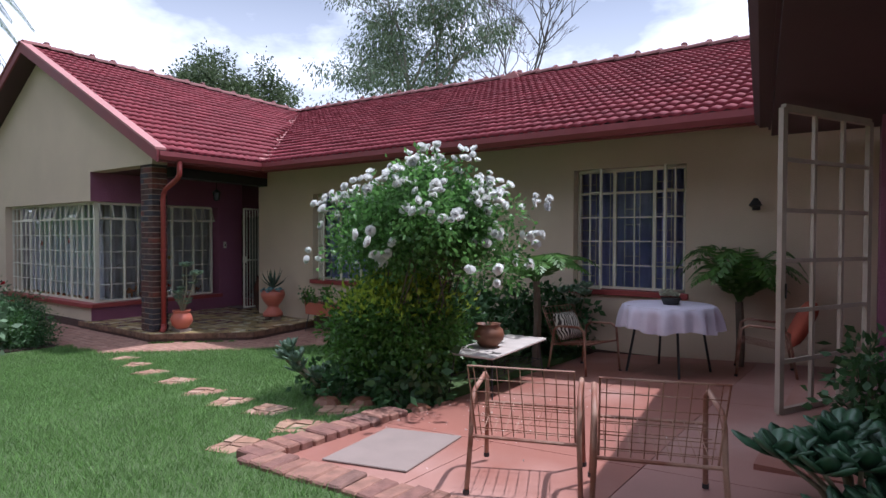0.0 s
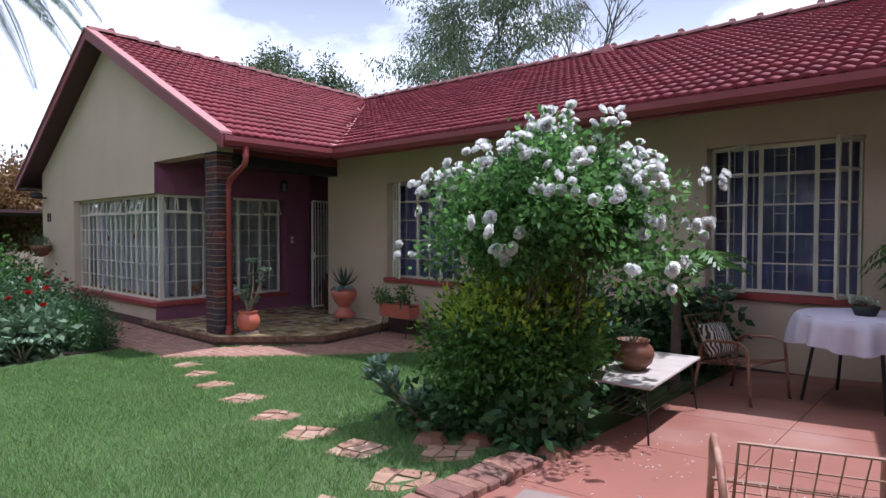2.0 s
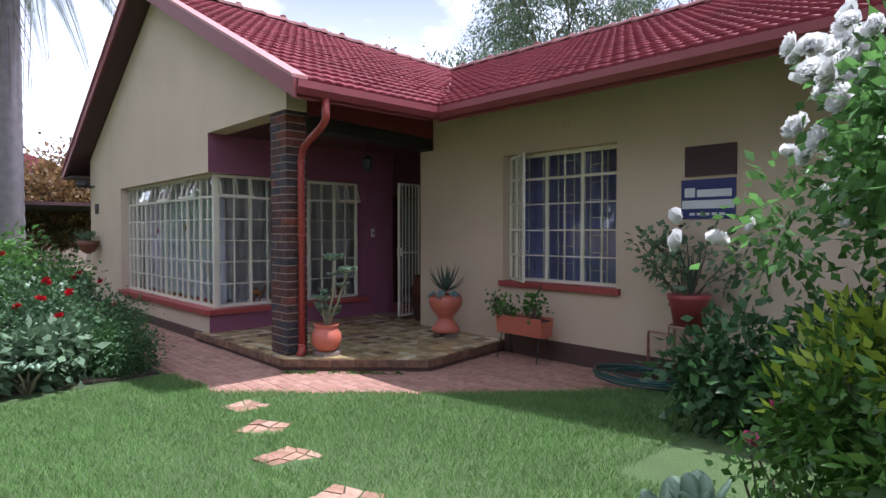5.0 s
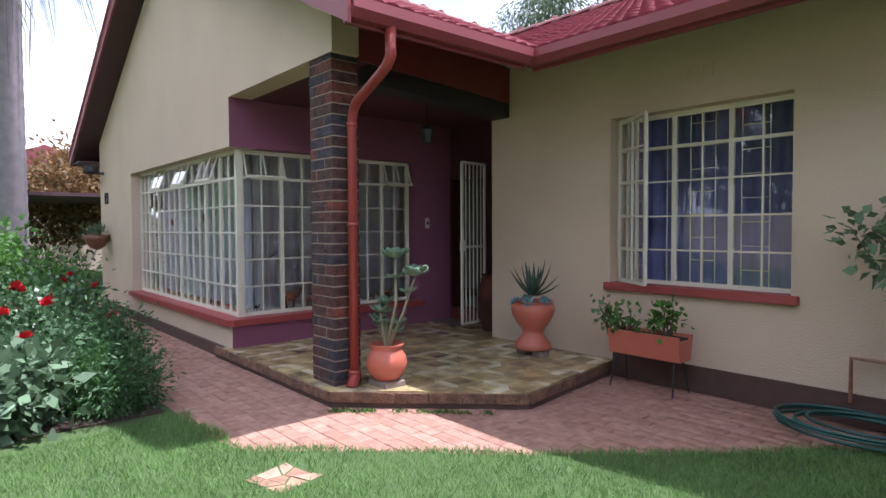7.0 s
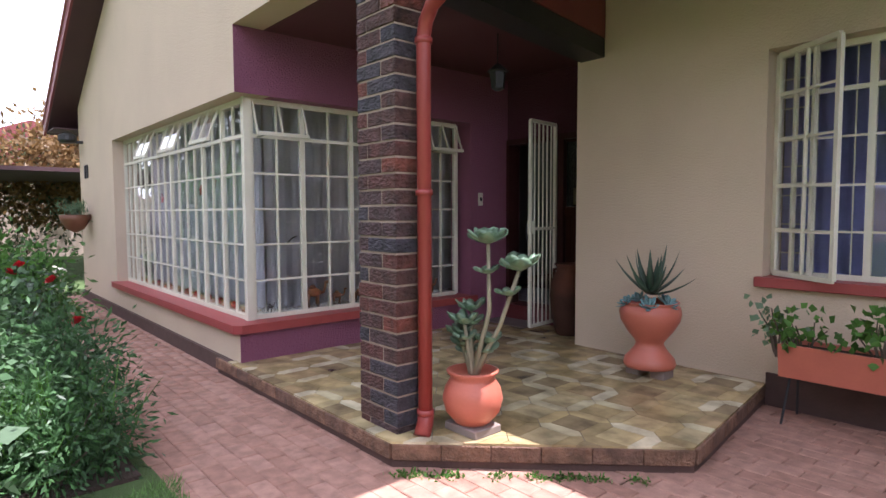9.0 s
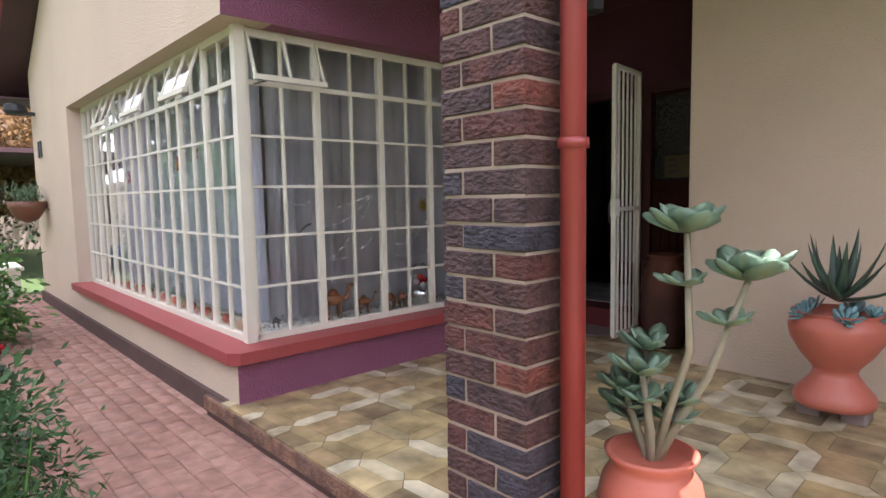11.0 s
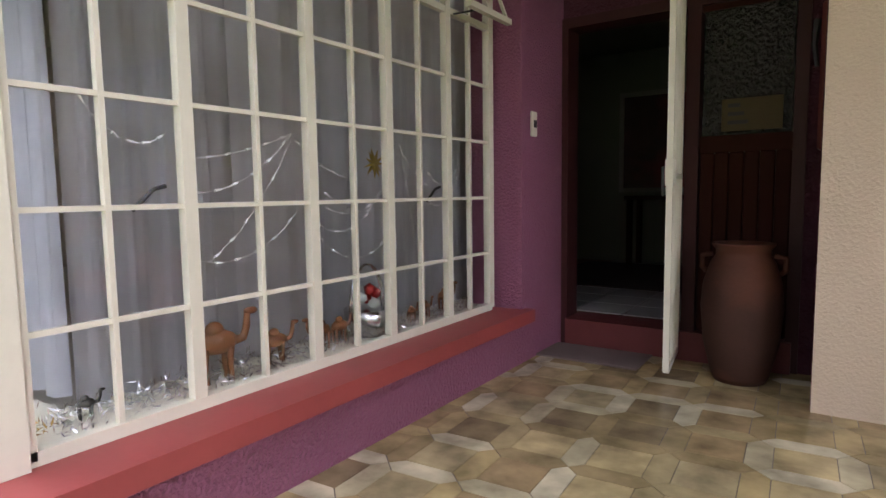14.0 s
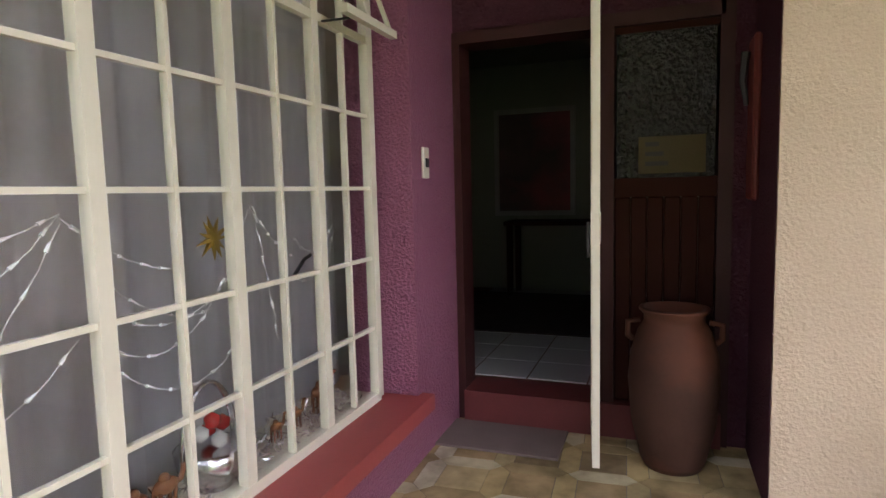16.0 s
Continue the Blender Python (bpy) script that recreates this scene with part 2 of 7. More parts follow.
def tube(bm, pts, r, n=6, r_end=None):
    """A round rod through the points."""
    pts = [Vector(p) for p in pts]
    rings = []
    ref = None
    for i, p in enumerate(pts):
        d = (pts[min(i + 1, len(pts) - 1)] - pts[max(i - 1, 0)]).normalized()
        if ref is None:
            ref = d.orthogonal().normalized()
        ref = (ref - d * ref.dot(d)).normalized()
        s = d.cross(ref)
        rad = r if r_end is None else r + (r_end - r) * i / max(1, len(pts) - 1)
        rings.append([bm.verts.new(p + (ref * math.cos(a) + s * math.sin(a)) * rad) for a in (2 * math.pi * k / n for k in range(n))])
    for a, b in zip(rings, rings[1:]):
        for k in range(n):
            bm.faces.new((a[k], a[(k + 1) % n], b[(k + 1) % n], b[k]))
    bm.faces.new(rings[0][::-1])
    bm.faces.new(rings[-1])
    return bm


def lathe(profile, n=28, cx=0, cy=0):
    bm = bmesh.new()
    rings = [[bm.verts.new((cx + r * math.cos(2 * math.pi * k / n), cy + r * math.sin(2 * math.pi * k / n), z)) for k in range(n)] for r, z in profile]
    for a, b in zip(rings, rings[1:]):
        for k in range(n):
            bm.faces.new((a[k], a[(k + 1) % n], b[(k + 1) % n], b[k]))
    bm.faces.new(rings[0][::-1])
    bm.faces.new(rings[-1])
    return bm


def finish(name, bm, mat, smooth=False):
    bmesh.ops.recalc_face_normals(bm, faces=bm.faces[:])
    me = bpy.data.meshes.new(name)
    bm.to_mesh(me)
    bm.free()
    me.materials.append(mat)
    if smooth:
        me.polygons.foreach_set("use_smooth", [True] * len(me.polygons))
    return me


def part(name, bm, mat, parent, label="", smooth=False):
    ob = new(name, finish(name, bm, mat, smooth))
    ob.parent = parent
    if label:
        ob["label"] = label
    return ob


def structure(name, bm, mat, label="", category="", smooth=False):
    return tagged(new(name, finish(name, bm, mat, smooth)), label, category, kind="structure")


def thing(name, at, label, category, group="", kind="", rz=0.0):
    ob = new(name)
    ob.empty_display_size = 0.1
    ob.matrix_world = pose(*at, 0, 0, rz)
    return tagged(ob, label, category, group, kind)


def raw_mesh(name, verts, faces, mat, smooth=False):
    """A mesh from arrays: verts (n, 3), faces (m, k)."""
    verts, faces = np.asarray(verts, np.float32), np.asarray(faces, np.int32)
    me = bpy.data.meshes.new(name)
    k = faces.shape[1]
    me.vertices.add(len(verts))
    me.vertices.foreach_set("co", verts.ravel())
    me.loops.add(faces.size)
    me.loops.foreach_set("vertex_index", faces.ravel())
    me.polygons.add(len(faces))
    me.polygons.foreach_set("loop_start", np.arange(0, faces.size, k, dtype=np.int32))
    if smooth:
        me.polygons.foreach_set("use_smooth", np.ones(len(faces), bool))
    me.update(calc_edges=True)
    me.materials.append(mat)
    return me


def ground_z(x, y):
    return max(0.0, min(0.40, 0.44 + 0.065 * (0.86 * x - 0.5 * y)))


# ---- plan ----
SLAB = 0.12
GABLE_Y, SIDE_X, DOOR_Y, MAIN_Y, RECESS_X = 4.55, -8.93, 7.70, 7.10, -7.54
EAVE_X, EAVE_Y, EAVE_Z = -6.09, 6.12, 2.91
RIDGE_X, RIDGE_Y = -11.00, 11.03
RIDGE_Z = 5.35
PITCH = (RIDGE_Z - EAVE_Z) / (EAVE_X - RIDGE_X)
LEFT_Z, LEFT_PITCH = 2.72, 0.535
MEET_Z, END_Z = 5.18, 4.98


def patio_z(x, y):
    """The patio falls gently towards the house, as the lawn does."""
    return 0.42 + 0.065 * (0.86 * x - 0.5 * y)


# walls
bm = boxes((-15.2, -13.0, GABLE_Y, 4.85, -0.2, 2.80), (-13.0, SIDE_X, GABLE_Y, 4.85, 0.1, 0.36), (-13.0, SIDE_X, GABLE_Y, 4.85, 2.28, 2.80),
           )
prism(bm, [(-15.2, 2.80), (-6.80, 2.80), (-6.80, RIDGE_Z - (RIDGE_X + 6.80) * -PITCH - 0.12), (RIDGE_X, RIDGE_Z - 0.12), (-15.2, RIDGE_Z - (RIDGE_X + 15.2) * LEFT_PITCH - 0.12)], 'y', GABLE_Y, 4.80)
structure("wall_gable", bm, CREAM, "cream textured plaster gable wall of the house", "wall")
structure("wall_gable_plinth", boxes((-15.22, SIDE_X + 0.01, GABLE_Y - 0.03, 4.6, -0.1, 0.115)), PLINTH, "dark brown brick plinth below the gable wall", "plinth")
bm = boxes((-9.25, SIDE_X, 4.851, 7.12, SLAB - 0.1, 0.36), (-9.25, SIDE_X, 4.851, 7.12, 2.28, 2.80), (-9.25, SIDE_X, 7.12, DOOR_Y + 0.2, SLAB - 0.1, 2.80))
box(bm, SIDE_X - 0.002, SIDE_X + 0.004, GABLE_Y + 0.001, 4.851, SLAB - 0.1, 0.36)
box(bm, SIDE_X - 0.002, SIDE_X + 0.004, GABLE_Y + 0.001, 4.851, 2.28, 2.80)
structure("wall_porch_side", bm, PURPLE, "purple plaster wall of the entrance porch", "wall")
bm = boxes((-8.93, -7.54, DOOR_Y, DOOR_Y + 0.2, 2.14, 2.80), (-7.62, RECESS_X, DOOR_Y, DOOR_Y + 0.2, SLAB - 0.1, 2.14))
structure("wall_door", bm, SHADED_PURPLE, "purple plaster wall round the front door, darkened for recess shade", "wall")
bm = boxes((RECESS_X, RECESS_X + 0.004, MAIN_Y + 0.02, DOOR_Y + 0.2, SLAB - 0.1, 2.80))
structure("wall_recess", bm, SHADED_PURPLE, "purple plaster return wall beside the front door", "wall")
bm = boxes((RECESS_X + 0.004, -5.95, MAIN_Y, 7.42, 0.0, 3.22), (-5.95, -4.35, MAIN_Y, 7.42, 0.0, 0.83), (-5.95, -4.35, MAIN_Y, 7.42, 2.44, 3.22),
           (-4.35, -0.83, MAIN_Y, 7.42, 0.0, 3.22), (-0.83, 0.60, MAIN_Y, 7.42, 0.0, 0.96), (-0.83, 0.60, MAIN_Y, 7.42, 2.55, 3.22), (0.60, 2.45, MAIN_Y, 7.42, 0.0, 3.22))
structure("wall_main", bm, CREAM, "cream textured plaster wall with two barred windows", "wall")
structure("wall_main_plinth", boxes((-5.9, 2.4, MAIN_Y - 0.02, MAIN_Y + 0.1, -0.1, 0.20)), PLINTH, "dark plinth below the main wall", "plinth")
structure("ceiling_porch", prism(bmesh.new(), [(-9.2, 4.805), (-6.93, 4.805), (-6.93, 4.98), (-7.28, MAIN_Y - 0.004), (-7.50, MAIN_Y + 0.02), (-7.50, DOOR_Y + 0.15), (-9.2, DOOR_Y + 0.15)], 'z', 2.80, 2.84), material("porch_ceiling_paint", (0.11, 0.035, 0.045), 0.6, 0.85, 2.0, 40.0, 0.1), "dull purple-red porch ceiling", "ceiling")
# rooms behind the openings
bm = boxes((-15.0, -10.75, 9.3, 9.4, 0, 2.8), (-15.1, -15.0, 4.86, 9.4, 0, 2.8), (-15.0, -9.3, 4.9, 7.89, 0.2, 0.29), (-15.0, -10.75, 7.89, 9.3, 0.2, 0.29), (-15.0, -9.3, 4.86, 7.89, 2.8, 2.84), (-15.0, -10.75, 7.89, 9.3, 2.8, 2.84))
structure("wall_lounge", bm, material("pale_room_paint", (0.72, 0.69, 0.64), 0.9, 0.92, 2.0, 40.0, 0.1), "pale painted walls of the lounge behind the curtains", "wall")
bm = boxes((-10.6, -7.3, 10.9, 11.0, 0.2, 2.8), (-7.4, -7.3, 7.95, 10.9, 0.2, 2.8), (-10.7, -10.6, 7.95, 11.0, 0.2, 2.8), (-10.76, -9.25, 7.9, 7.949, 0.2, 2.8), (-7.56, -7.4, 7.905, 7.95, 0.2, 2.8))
structure("wall_hall", bm, SHADED_ROOM, "grey-green walls of the entrance hall, darkened for shade", "wall")
structure("ceiling_hall", boxes((-10.7, -7.3, 7.92, 11.0, 2.62, 2.66)), SHADED_ROOM, "ceiling of the entrance hall, darkened for shade", "ceiling")
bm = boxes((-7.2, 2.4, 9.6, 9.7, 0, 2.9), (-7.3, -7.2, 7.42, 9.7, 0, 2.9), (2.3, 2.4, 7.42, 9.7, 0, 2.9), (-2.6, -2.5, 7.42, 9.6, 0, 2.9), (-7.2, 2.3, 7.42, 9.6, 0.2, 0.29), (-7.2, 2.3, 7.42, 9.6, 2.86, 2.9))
structure("wall_bedrooms", bm, SHADED_ROOM, "painted walls of the rooms behind the main windows, darkened for shade", "wall")

# ---- ground ----
def lawn_edge_y(x):
    pts = [(-30, 3.62), (-6.9, 3.60), (-6.4, 3.66), (-5.97, 4.08), (-5.47, 4.60), (-4.73, 5.37), (-3.65, 6.60), (-2.9, 7.2)]
    for (xa, ya), (xb, yb) in zip(pts, pts[1:]):
        if xa <= x <= xb:
            return ya + (yb - ya) * (x - xa) / (xb - xa)
    return 9.0


N = 90
gx, gy = np.linspace(-10, 6, 2 * N + 1), np.linspace(-8, 7.2, 2 * N + 1)
vs, fs = [], []
for yv in gy:
    for xv in gx:
        low = xv > -0.62 and yv > 1.86
        dip = 0.05 * min(1.0, max(0.0, 0.7 - 7.0 * (lawn_edge_y(xv) - yv)))
        vs.append((xv, yv, min(0.10, ground_z(xv, yv)) if low else ground_z(xv, yv) - 0.006 - dip + 0.007 * noise.noise((xv * 1.3, yv * 1.3, 0))))
W = len(gx)
for j in range(len(gy) - 1):
    for i in range(W - 1):
        a = j * W + i
        fs.append((a, a + 1, a + W + 1, a + W))
# skirt out to the horizon, sloping down below the plot
ring = [(-10, -8), (6, -8), (6, 7.2), (-10, 7.2)]
far = [(-3000, -3000), (3000, -3000), (3000, 3000), (-3000, 3000)]
b0 = len(vs)
vs += [(x, y, -0.06) for x, y in ring] + [(x, y, -0.5) for x, y in far]
for k in range(4):
    fs.append((b0 + k, b0 + 4 + k, b0 + 4 + (k + 1) % 4, b0 + (k + 1) % 4))
tagged(new("ground", raw_mesh("ground", vs, fs, LAWN, True)), "mown green lawn that slopes gently to the house", "lawn", kind="structure")

# ---- porch slab ----
bm = bmesh.new()
prism(bm, [(-9.3, 4.50), (-6.80, 4.50), (-5.70, 5.62), (-5.92, 7.2), (-7.3, 7.2), (-7.3, 7.75), (-9.3, 7.75)], 'z', -0.1, SLAB - 0.012)
structure("porch_slab", bm, PLINTH, "raised brick-edged porch slab", "step")

# ---- roofs ----
def roof_sheet(name, pts, label):
    bm = bmesh.new()
    lo = [bm.verts.new(p) for p in pts]
    hi = [bm.verts.new((p[0], p[1], p[2] - 0.1)) for p in pts]
    bm.faces.new(lo)
    bm.faces.new(hi[::-1])
    for i in range(len(pts)):
        j = (i + 1) % len(pts)
        bm.faces.new((lo[i], lo[j], hi[j], hi[i]))
    return structure(name, bm, SOFFIT, label, "roof")


GY0 = 4.22
MAIN_X1 = 3.4
LEFT_X = 2 * RIDGE_X - EAVE_X
roof_wing = roof_sheet("roof_wing", [(EAVE_X, GY0, EAVE_Z), (EAVE_X, EAVE_Y, EAVE_Z), (RIDGE_X, RIDGE_Y, MEET_Z), (RIDGE_X, GY0, RIDGE_Z)], "dull red tiled roof slope of the gable wing")
roof_main = roof_sheet("roof_main", [(EAVE_X, EAVE_Y, EAVE_Z), (MAIN_X1, EAVE_Y, EAVE_Z), (MAIN_X1, RIDGE_Y, END_Z), (RIDGE_X, RIDGE_Y, MEET_Z)], "dull red tiled roof slope of the main house")
roof_sheet("roof_wing_back", [(LEFT_X, GY0, LEFT_Z), (RIDGE_X, GY0, RIDGE_Z), (RIDGE_X, 15.9, MEET_Z), (LEFT_X, 15.9, LEFT_Z)], "far slope of the gable roof")
roof_sheet("roof_main_back", [(RIDGE_X, RIDGE_Y, MEET_Z), (MAIN_X1, RIDGE_Y, END_Z), (MAIN_X1, 15.9, EAVE_Z), (RIDGE_X, 15.9, EAVE_Z)], "far slope of the main roof")

# tile: a wavy concrete tile, u across, v up the slope
TILE_W, TILE_L, SEG = 0.27, 0.25, 8


def tile_arrays():
    us = [i / SEG * TILE_W for i in range(SEG + 1)]
    hs = [0.024 * (0.5 - 0.5 * math.cos(4 * math.pi * i / SEG)) ** 0.6 for i in range(SEG + 1)]
    v, f = [], []
    for u, h in zip(us, hs):
        v += [(u, -0.028, h + 0.002), (u, -0.034, h + 0.040), (u, TILE_L, h + 0.004)]
    for i in range(SEG):
        a = 3 * i
        f += [(a, a + 3, a + 4, a + 1), (a + 1, a + 4, a + 5, a + 2)]
    return np.array(v), np.array(f)


def lay_tiles(parent, across, eave, ridge, width, inside, near, name):
    """Rows of tiles between an eave line and a ridge line; near(p) picks those that are objects of their own."""
    tv, tf = tile_arrays()
    a = Vector(across).normalized()
    length = (ridge(0) - eave(0)).length
    rows = int(length / TILE_L)
    V, F, count, singles = [], [], 0, 0
    single = None
    for r in range(rows):
        for c in range(int(width / TILE_W) + 1):
            s = c * TILE_W
            e, q = eave(s), ridge(s)
            u = (q - e).normalized()
            if not inside(s + TILE_W / 2, (r + 0.5) / rows):
                continue
            nrm = a.cross(u)
            if nrm.z < 0:
                nrm = -nrm
            rot = Matrix((a, u, nrm)).transposed()
            if single is None:
                if rot.determinant() < 0:
                    tf = tf[:, ::-1]
                single = raw_mesh("roof_tile", tv, tf, ROOF_TILE_OBJ, True)
            p = e + u * (r * length / rows) + nrm * (0.012 + random.uniform(-0.004, 0.004))
            if near(p) and singles < 300:
                ob = new("roof_tile", single)
                ob.parent = parent
                ob.matrix_basis = Matrix.Translation(p) @ rot.to_4x4()
                singles += 1
            else:
                V.append(tv @ np.array(rot).T + np.array(p))
                F.append(tf + count * len(tv))
                count += 1
    rest = new("roof_tiles", raw_mesh(name, np.concatenate(V), np.concatenate(F), ROOF_TILE, True))
    rest.parent = parent
    tagged(rest, kind="stuff")


def lerp(a, b, t):
    return a + (b - a) * t


RUN = EAVE_X - RIDGE_X
lay_tiles(roof_wing, (0, 1, 0), lambda s: Vector((EAVE_X, GY0 + 0.03 + s, EAVE_Z)), lambda s: Vector((RIDGE_X, GY0 + 0.03 + s, lerp(RIDGE_Z, MEET_Z, s / (RIDGE_Y - GY0)))),
          RIDGE_Y - GY0, lambda s, v: GY0 + s < EAVE_Y + v * RUN - 0.05, lambda p: p.x > -8.6 and p.y < 7.6, "wing_tiles")
lay_tiles(roof_main, (1, 0, 0), lambda s: Vector((RIDGE_X + s, EAVE_Y, EAVE_Z)), lambda s: Vector((RIDGE_X + s, RIDGE_Y, lerp(MEET_Z, END_Z, s / (MAIN_X1 - RIDGE_X)))),
          MAIN_X1 - RIDGE_X, lambda s, v: RIDGE_X + s > EAVE_X - v * RUN + 0.05, lambda p: -8 < p.x < 2 and p.y < 8.4, "main_tiles")


def ridge_caps(name, a, b, parent_label):
    a, b = Vector(a), Vector(b)
    d = (b - a)
    k = int(d.length / 0.42)
    holder = thing(name, tuple(a), parent_label, "ridge caps", kind="structure")
    for i in range(k):
        p, q = a + d * (i / k) - a, a + d * ((i + 1) / k) - a
        bm = bmesh.new()
        side = d.cross(Vector((0, 0, 1))).normalized()
        upv = side.cross(d).normalized()
        rings = []
        for base, lift, w in ((p, 0.0, 0.115), (q + d.normalized() * 0.04, 0.022, 0.125)):
            rings.append([bm.verts.new(base + side * w * math.cos(t) + upv * (0.085 * math.sin(t) + lift - 0.02)) for t in (math.pi * j / 6 for j in range(7))])
        for j in range(6):
            bm.faces.new((rings[0][j], rings[0][j + 1], rings[1][j + 1], rings[1][j]))
        bm.faces.new(rings[1])
        bm.faces.new(rings[0][::-1])
        part("ridge_cap", bm, RIDGE_CAP, holder, smooth=False)
        if i:
            part("mortar_lump", soft_box(p.x - 0.05, p.x + 0.05, p.y - 0.05, p.y + 0.05, p.z + 0.05, p.z + 0.115 + 0.02 * math.sin(i * 2.3), 0.02), RIDGE_CAP, holder)


ridge_caps("ridge_wing", (RIDGE_X, GY0, RIDGE_Z + 0.05), (RIDGE_X, RIDGE_Y, MEET_Z + 0.05), "red half-round ridge caps along the wing roof")
ridge_caps("ridge_main", (RIDGE_X, RIDGE_Y, MEET_Z + 0.05), (MAIN_X1, RIDGE_Y, END_Z + 0.05), "red half-round ridge caps along the main roof")
vent_r = thing("ridge_vent", (-4.0, RIDGE_Y, 5.03), "small faded pink vent hood on the main ridge", "roof vent")
part("hood", prism(bmesh.new(), [(-0.30, 0.0), (0.30, 0.0), (0.16, 0.20), (-0.05, 0.14)], 'y', -0.16, 0.16), VALLEY_PINK, vent_r)
# valley flashing
bm = bmesh.new()
d = Vector((RIDGE_X - EAVE_X, RIDGE_Y - EAVE_Y, RIDGE_Z - EAVE_Z))
side = Vector((1, 1, 0)).normalized() * 0.09
a, b = Vector((EAVE_X, EAVE_Y, EAVE_Z + 0.045)), Vector((RIDGE_X, RIDGE_Y, MEET_Z + 0.045))
prof = [bm.verts.new(p) for p in (a - side + Vector((0, 0, .03)), a, a + side + Vector((0, 0, .03)), b + side + Vector((0, 0, .03)), b, b - side + Vector((0, 0, .03)))]
bm.faces.new((prof[0], prof[1], prof[4], prof[5]))
bm.faces.new((prof[1], prof[2], prof[3], prof[4]))
structure("roof_valley", bm, VALLEY_PINK, "faded pink metal valley between the two roofs", "flashing")
# barge boards on the gable
for sgn, name in ((1, "barge_board_near"), (-1, "barge_board_far")):
    bm = bmesh.new()
    xe = RIDGE_X + sgn * (EAVE_X - RIDGE_X) * 1.02
    ze = EAVE_Z if sgn > 0 else LEFT_Z + 0.06
    prism(bm, [(RIDGE_X, RIDGE_Z + 0.05), (xe, ze), (xe, ze - 0.18), (RIDGE_X, RIDGE_Z - 0.14)], 'y', GY0 - 0.03, GY0)
    structure(name, bm, MAROON, "maroon painted barge board on the gable", "barge board")
    bm = bmesh.new()
    prism(bm, [(RIDGE_X, RIDGE_Z + 0.085), (xe, ze + 0.04), (xe, ze + 0.005), (RIDGE_X, RIDGE_Z + 0.051)], 'y', GY0 - 0.05, GY0 + 0.12)
    structure("barge_cap", bm, VALLEY_PINK, "faded pinkish red capping along the gable edge", "barge capping")


def gutter(name, a, b, out, label, mat=None):
    """A gutter of square-ogee section with fascia, from a to b; out: the way it faces."""
    a, b, out = Vector(a), Vector(b), Vector(out)
    bm = bmesh.new()
    sec = [(0.0, -0.15), (0.0, 0.0), (0.02, 0.0), (0.02, -0.10), (0.08, -0.10), (0.115, -0.06), (0.115, 0.0), (0.135, 0.0), (0.135, -0.07), (0.09, -0.125), (0.02, -0.125), (0.02, -0.15)]
    ra = [bm.verts.new(a + out * u + Vector((0, 0, z))) for u, z in sec]
    rb = [bm.verts.new(b + out * u + Vector((0, 0, z))) for u, z in sec]
    for i in range(len(sec)):
        j = (i + 1) % len(sec)
        bm.faces.new((ra[i], ra[j], rb[j], rb[i]))
    bm.faces.new(ra[::-1])
    bm.faces.new(rb)
    return structure(name, bm, mat or MAROON, label, "gutter")


gutter("gutter_wing", (EAVE_X, GY0, EAVE_Z - 0.01), (EAVE_X, EAVE_Y - 0.135, EAVE_Z - 0.01), (1, 0, 0), "maroon gutter and fascia along the wing eave")
gutter("gutter_main", (EAVE_X + 0.02, EAVE_Y, EAVE_Z - 0.01), (1.75, EAVE_Y, EAVE_Z - 0.01), (0, -1, 0), "maroon gutter and fascia along the main eave")
structure("eave_board", prism(bmesh.new(), [(-6.925, 4.81), (-6.90, 4.81), (-6.90, 4.98), (-7.255, MAIN_Y - 0.003), (-7.279, MAIN_Y - 0.003), (-6.925, 4.98)], 'z', 2.80, 3.19), MAROON, "maroon board over the porch beam that closes the roof space", "board")
structure("porch_beam", prism(bmesh.new(), [(-7.16, 4.98), (-6.92, 4.98), (-7.26, MAIN_Y - 0.003), (-7.50, MAIN_Y - 0.003)], 'z', 2.64, 2.797), BLACK, "black timber beam from the pillar to the house wall", "beam")
structure("gable_soffit", boxes((LEFT_X + .1, -15.2, GY0, 12.0, LEFT_Z - 0.08, LEFT_Z - 0.06)), SOFFIT, "dark soffit boards under the far eave", "soffit")

# ---- veranda at the start of the walk ----
structure("roof_veranda", prism(bmesh.new(), [(1.62, 6.0), (2.36, 0.4), (6.5, 0.4), (6.5, 6.0)], 'z', 2.62, 2.74), SOFFIT, "dark veranda roof with boarded underside", "roof")
gutter("gutter_veranda", (2.36, 0.4, 2.82), (1.62, 5.96, 2.82), (-0.991, -0.133, 0), "dark maroon gutter and fascia along the veranda eave", SOFFIT)
structure("wall_veranda", boxes((2.45, 6.4, 5.40, 5.60, 0.0, 2.66), (2.45, 2.65, 5.60, 7.1, 0.0, 2.66)), PURPLE, "purple plaster wall under the veranda", "wall")

# ---- brick pillar ----
def brick_mesh(name, l, d, h, seed):
    """A rough-faced brick centred on its base."""
    rnd = random.Random(seed)
    bm = bmesh.new()
    v = box(bm, -l / 2, l / 2, -d / 2, d / 2, 0, h)
    bmesh.ops.bevel(bm, geom=bm.edges[:], offset=0.0035, segments=1, affect='EDGES')
    for q in bm.verts:
        q.co += Vector((rnd.uniform(-.002, .002), rnd.uniform(-.002, .002), rnd.uniform(-.0015, .0015)))
    return finish(name, bm, BRICK)


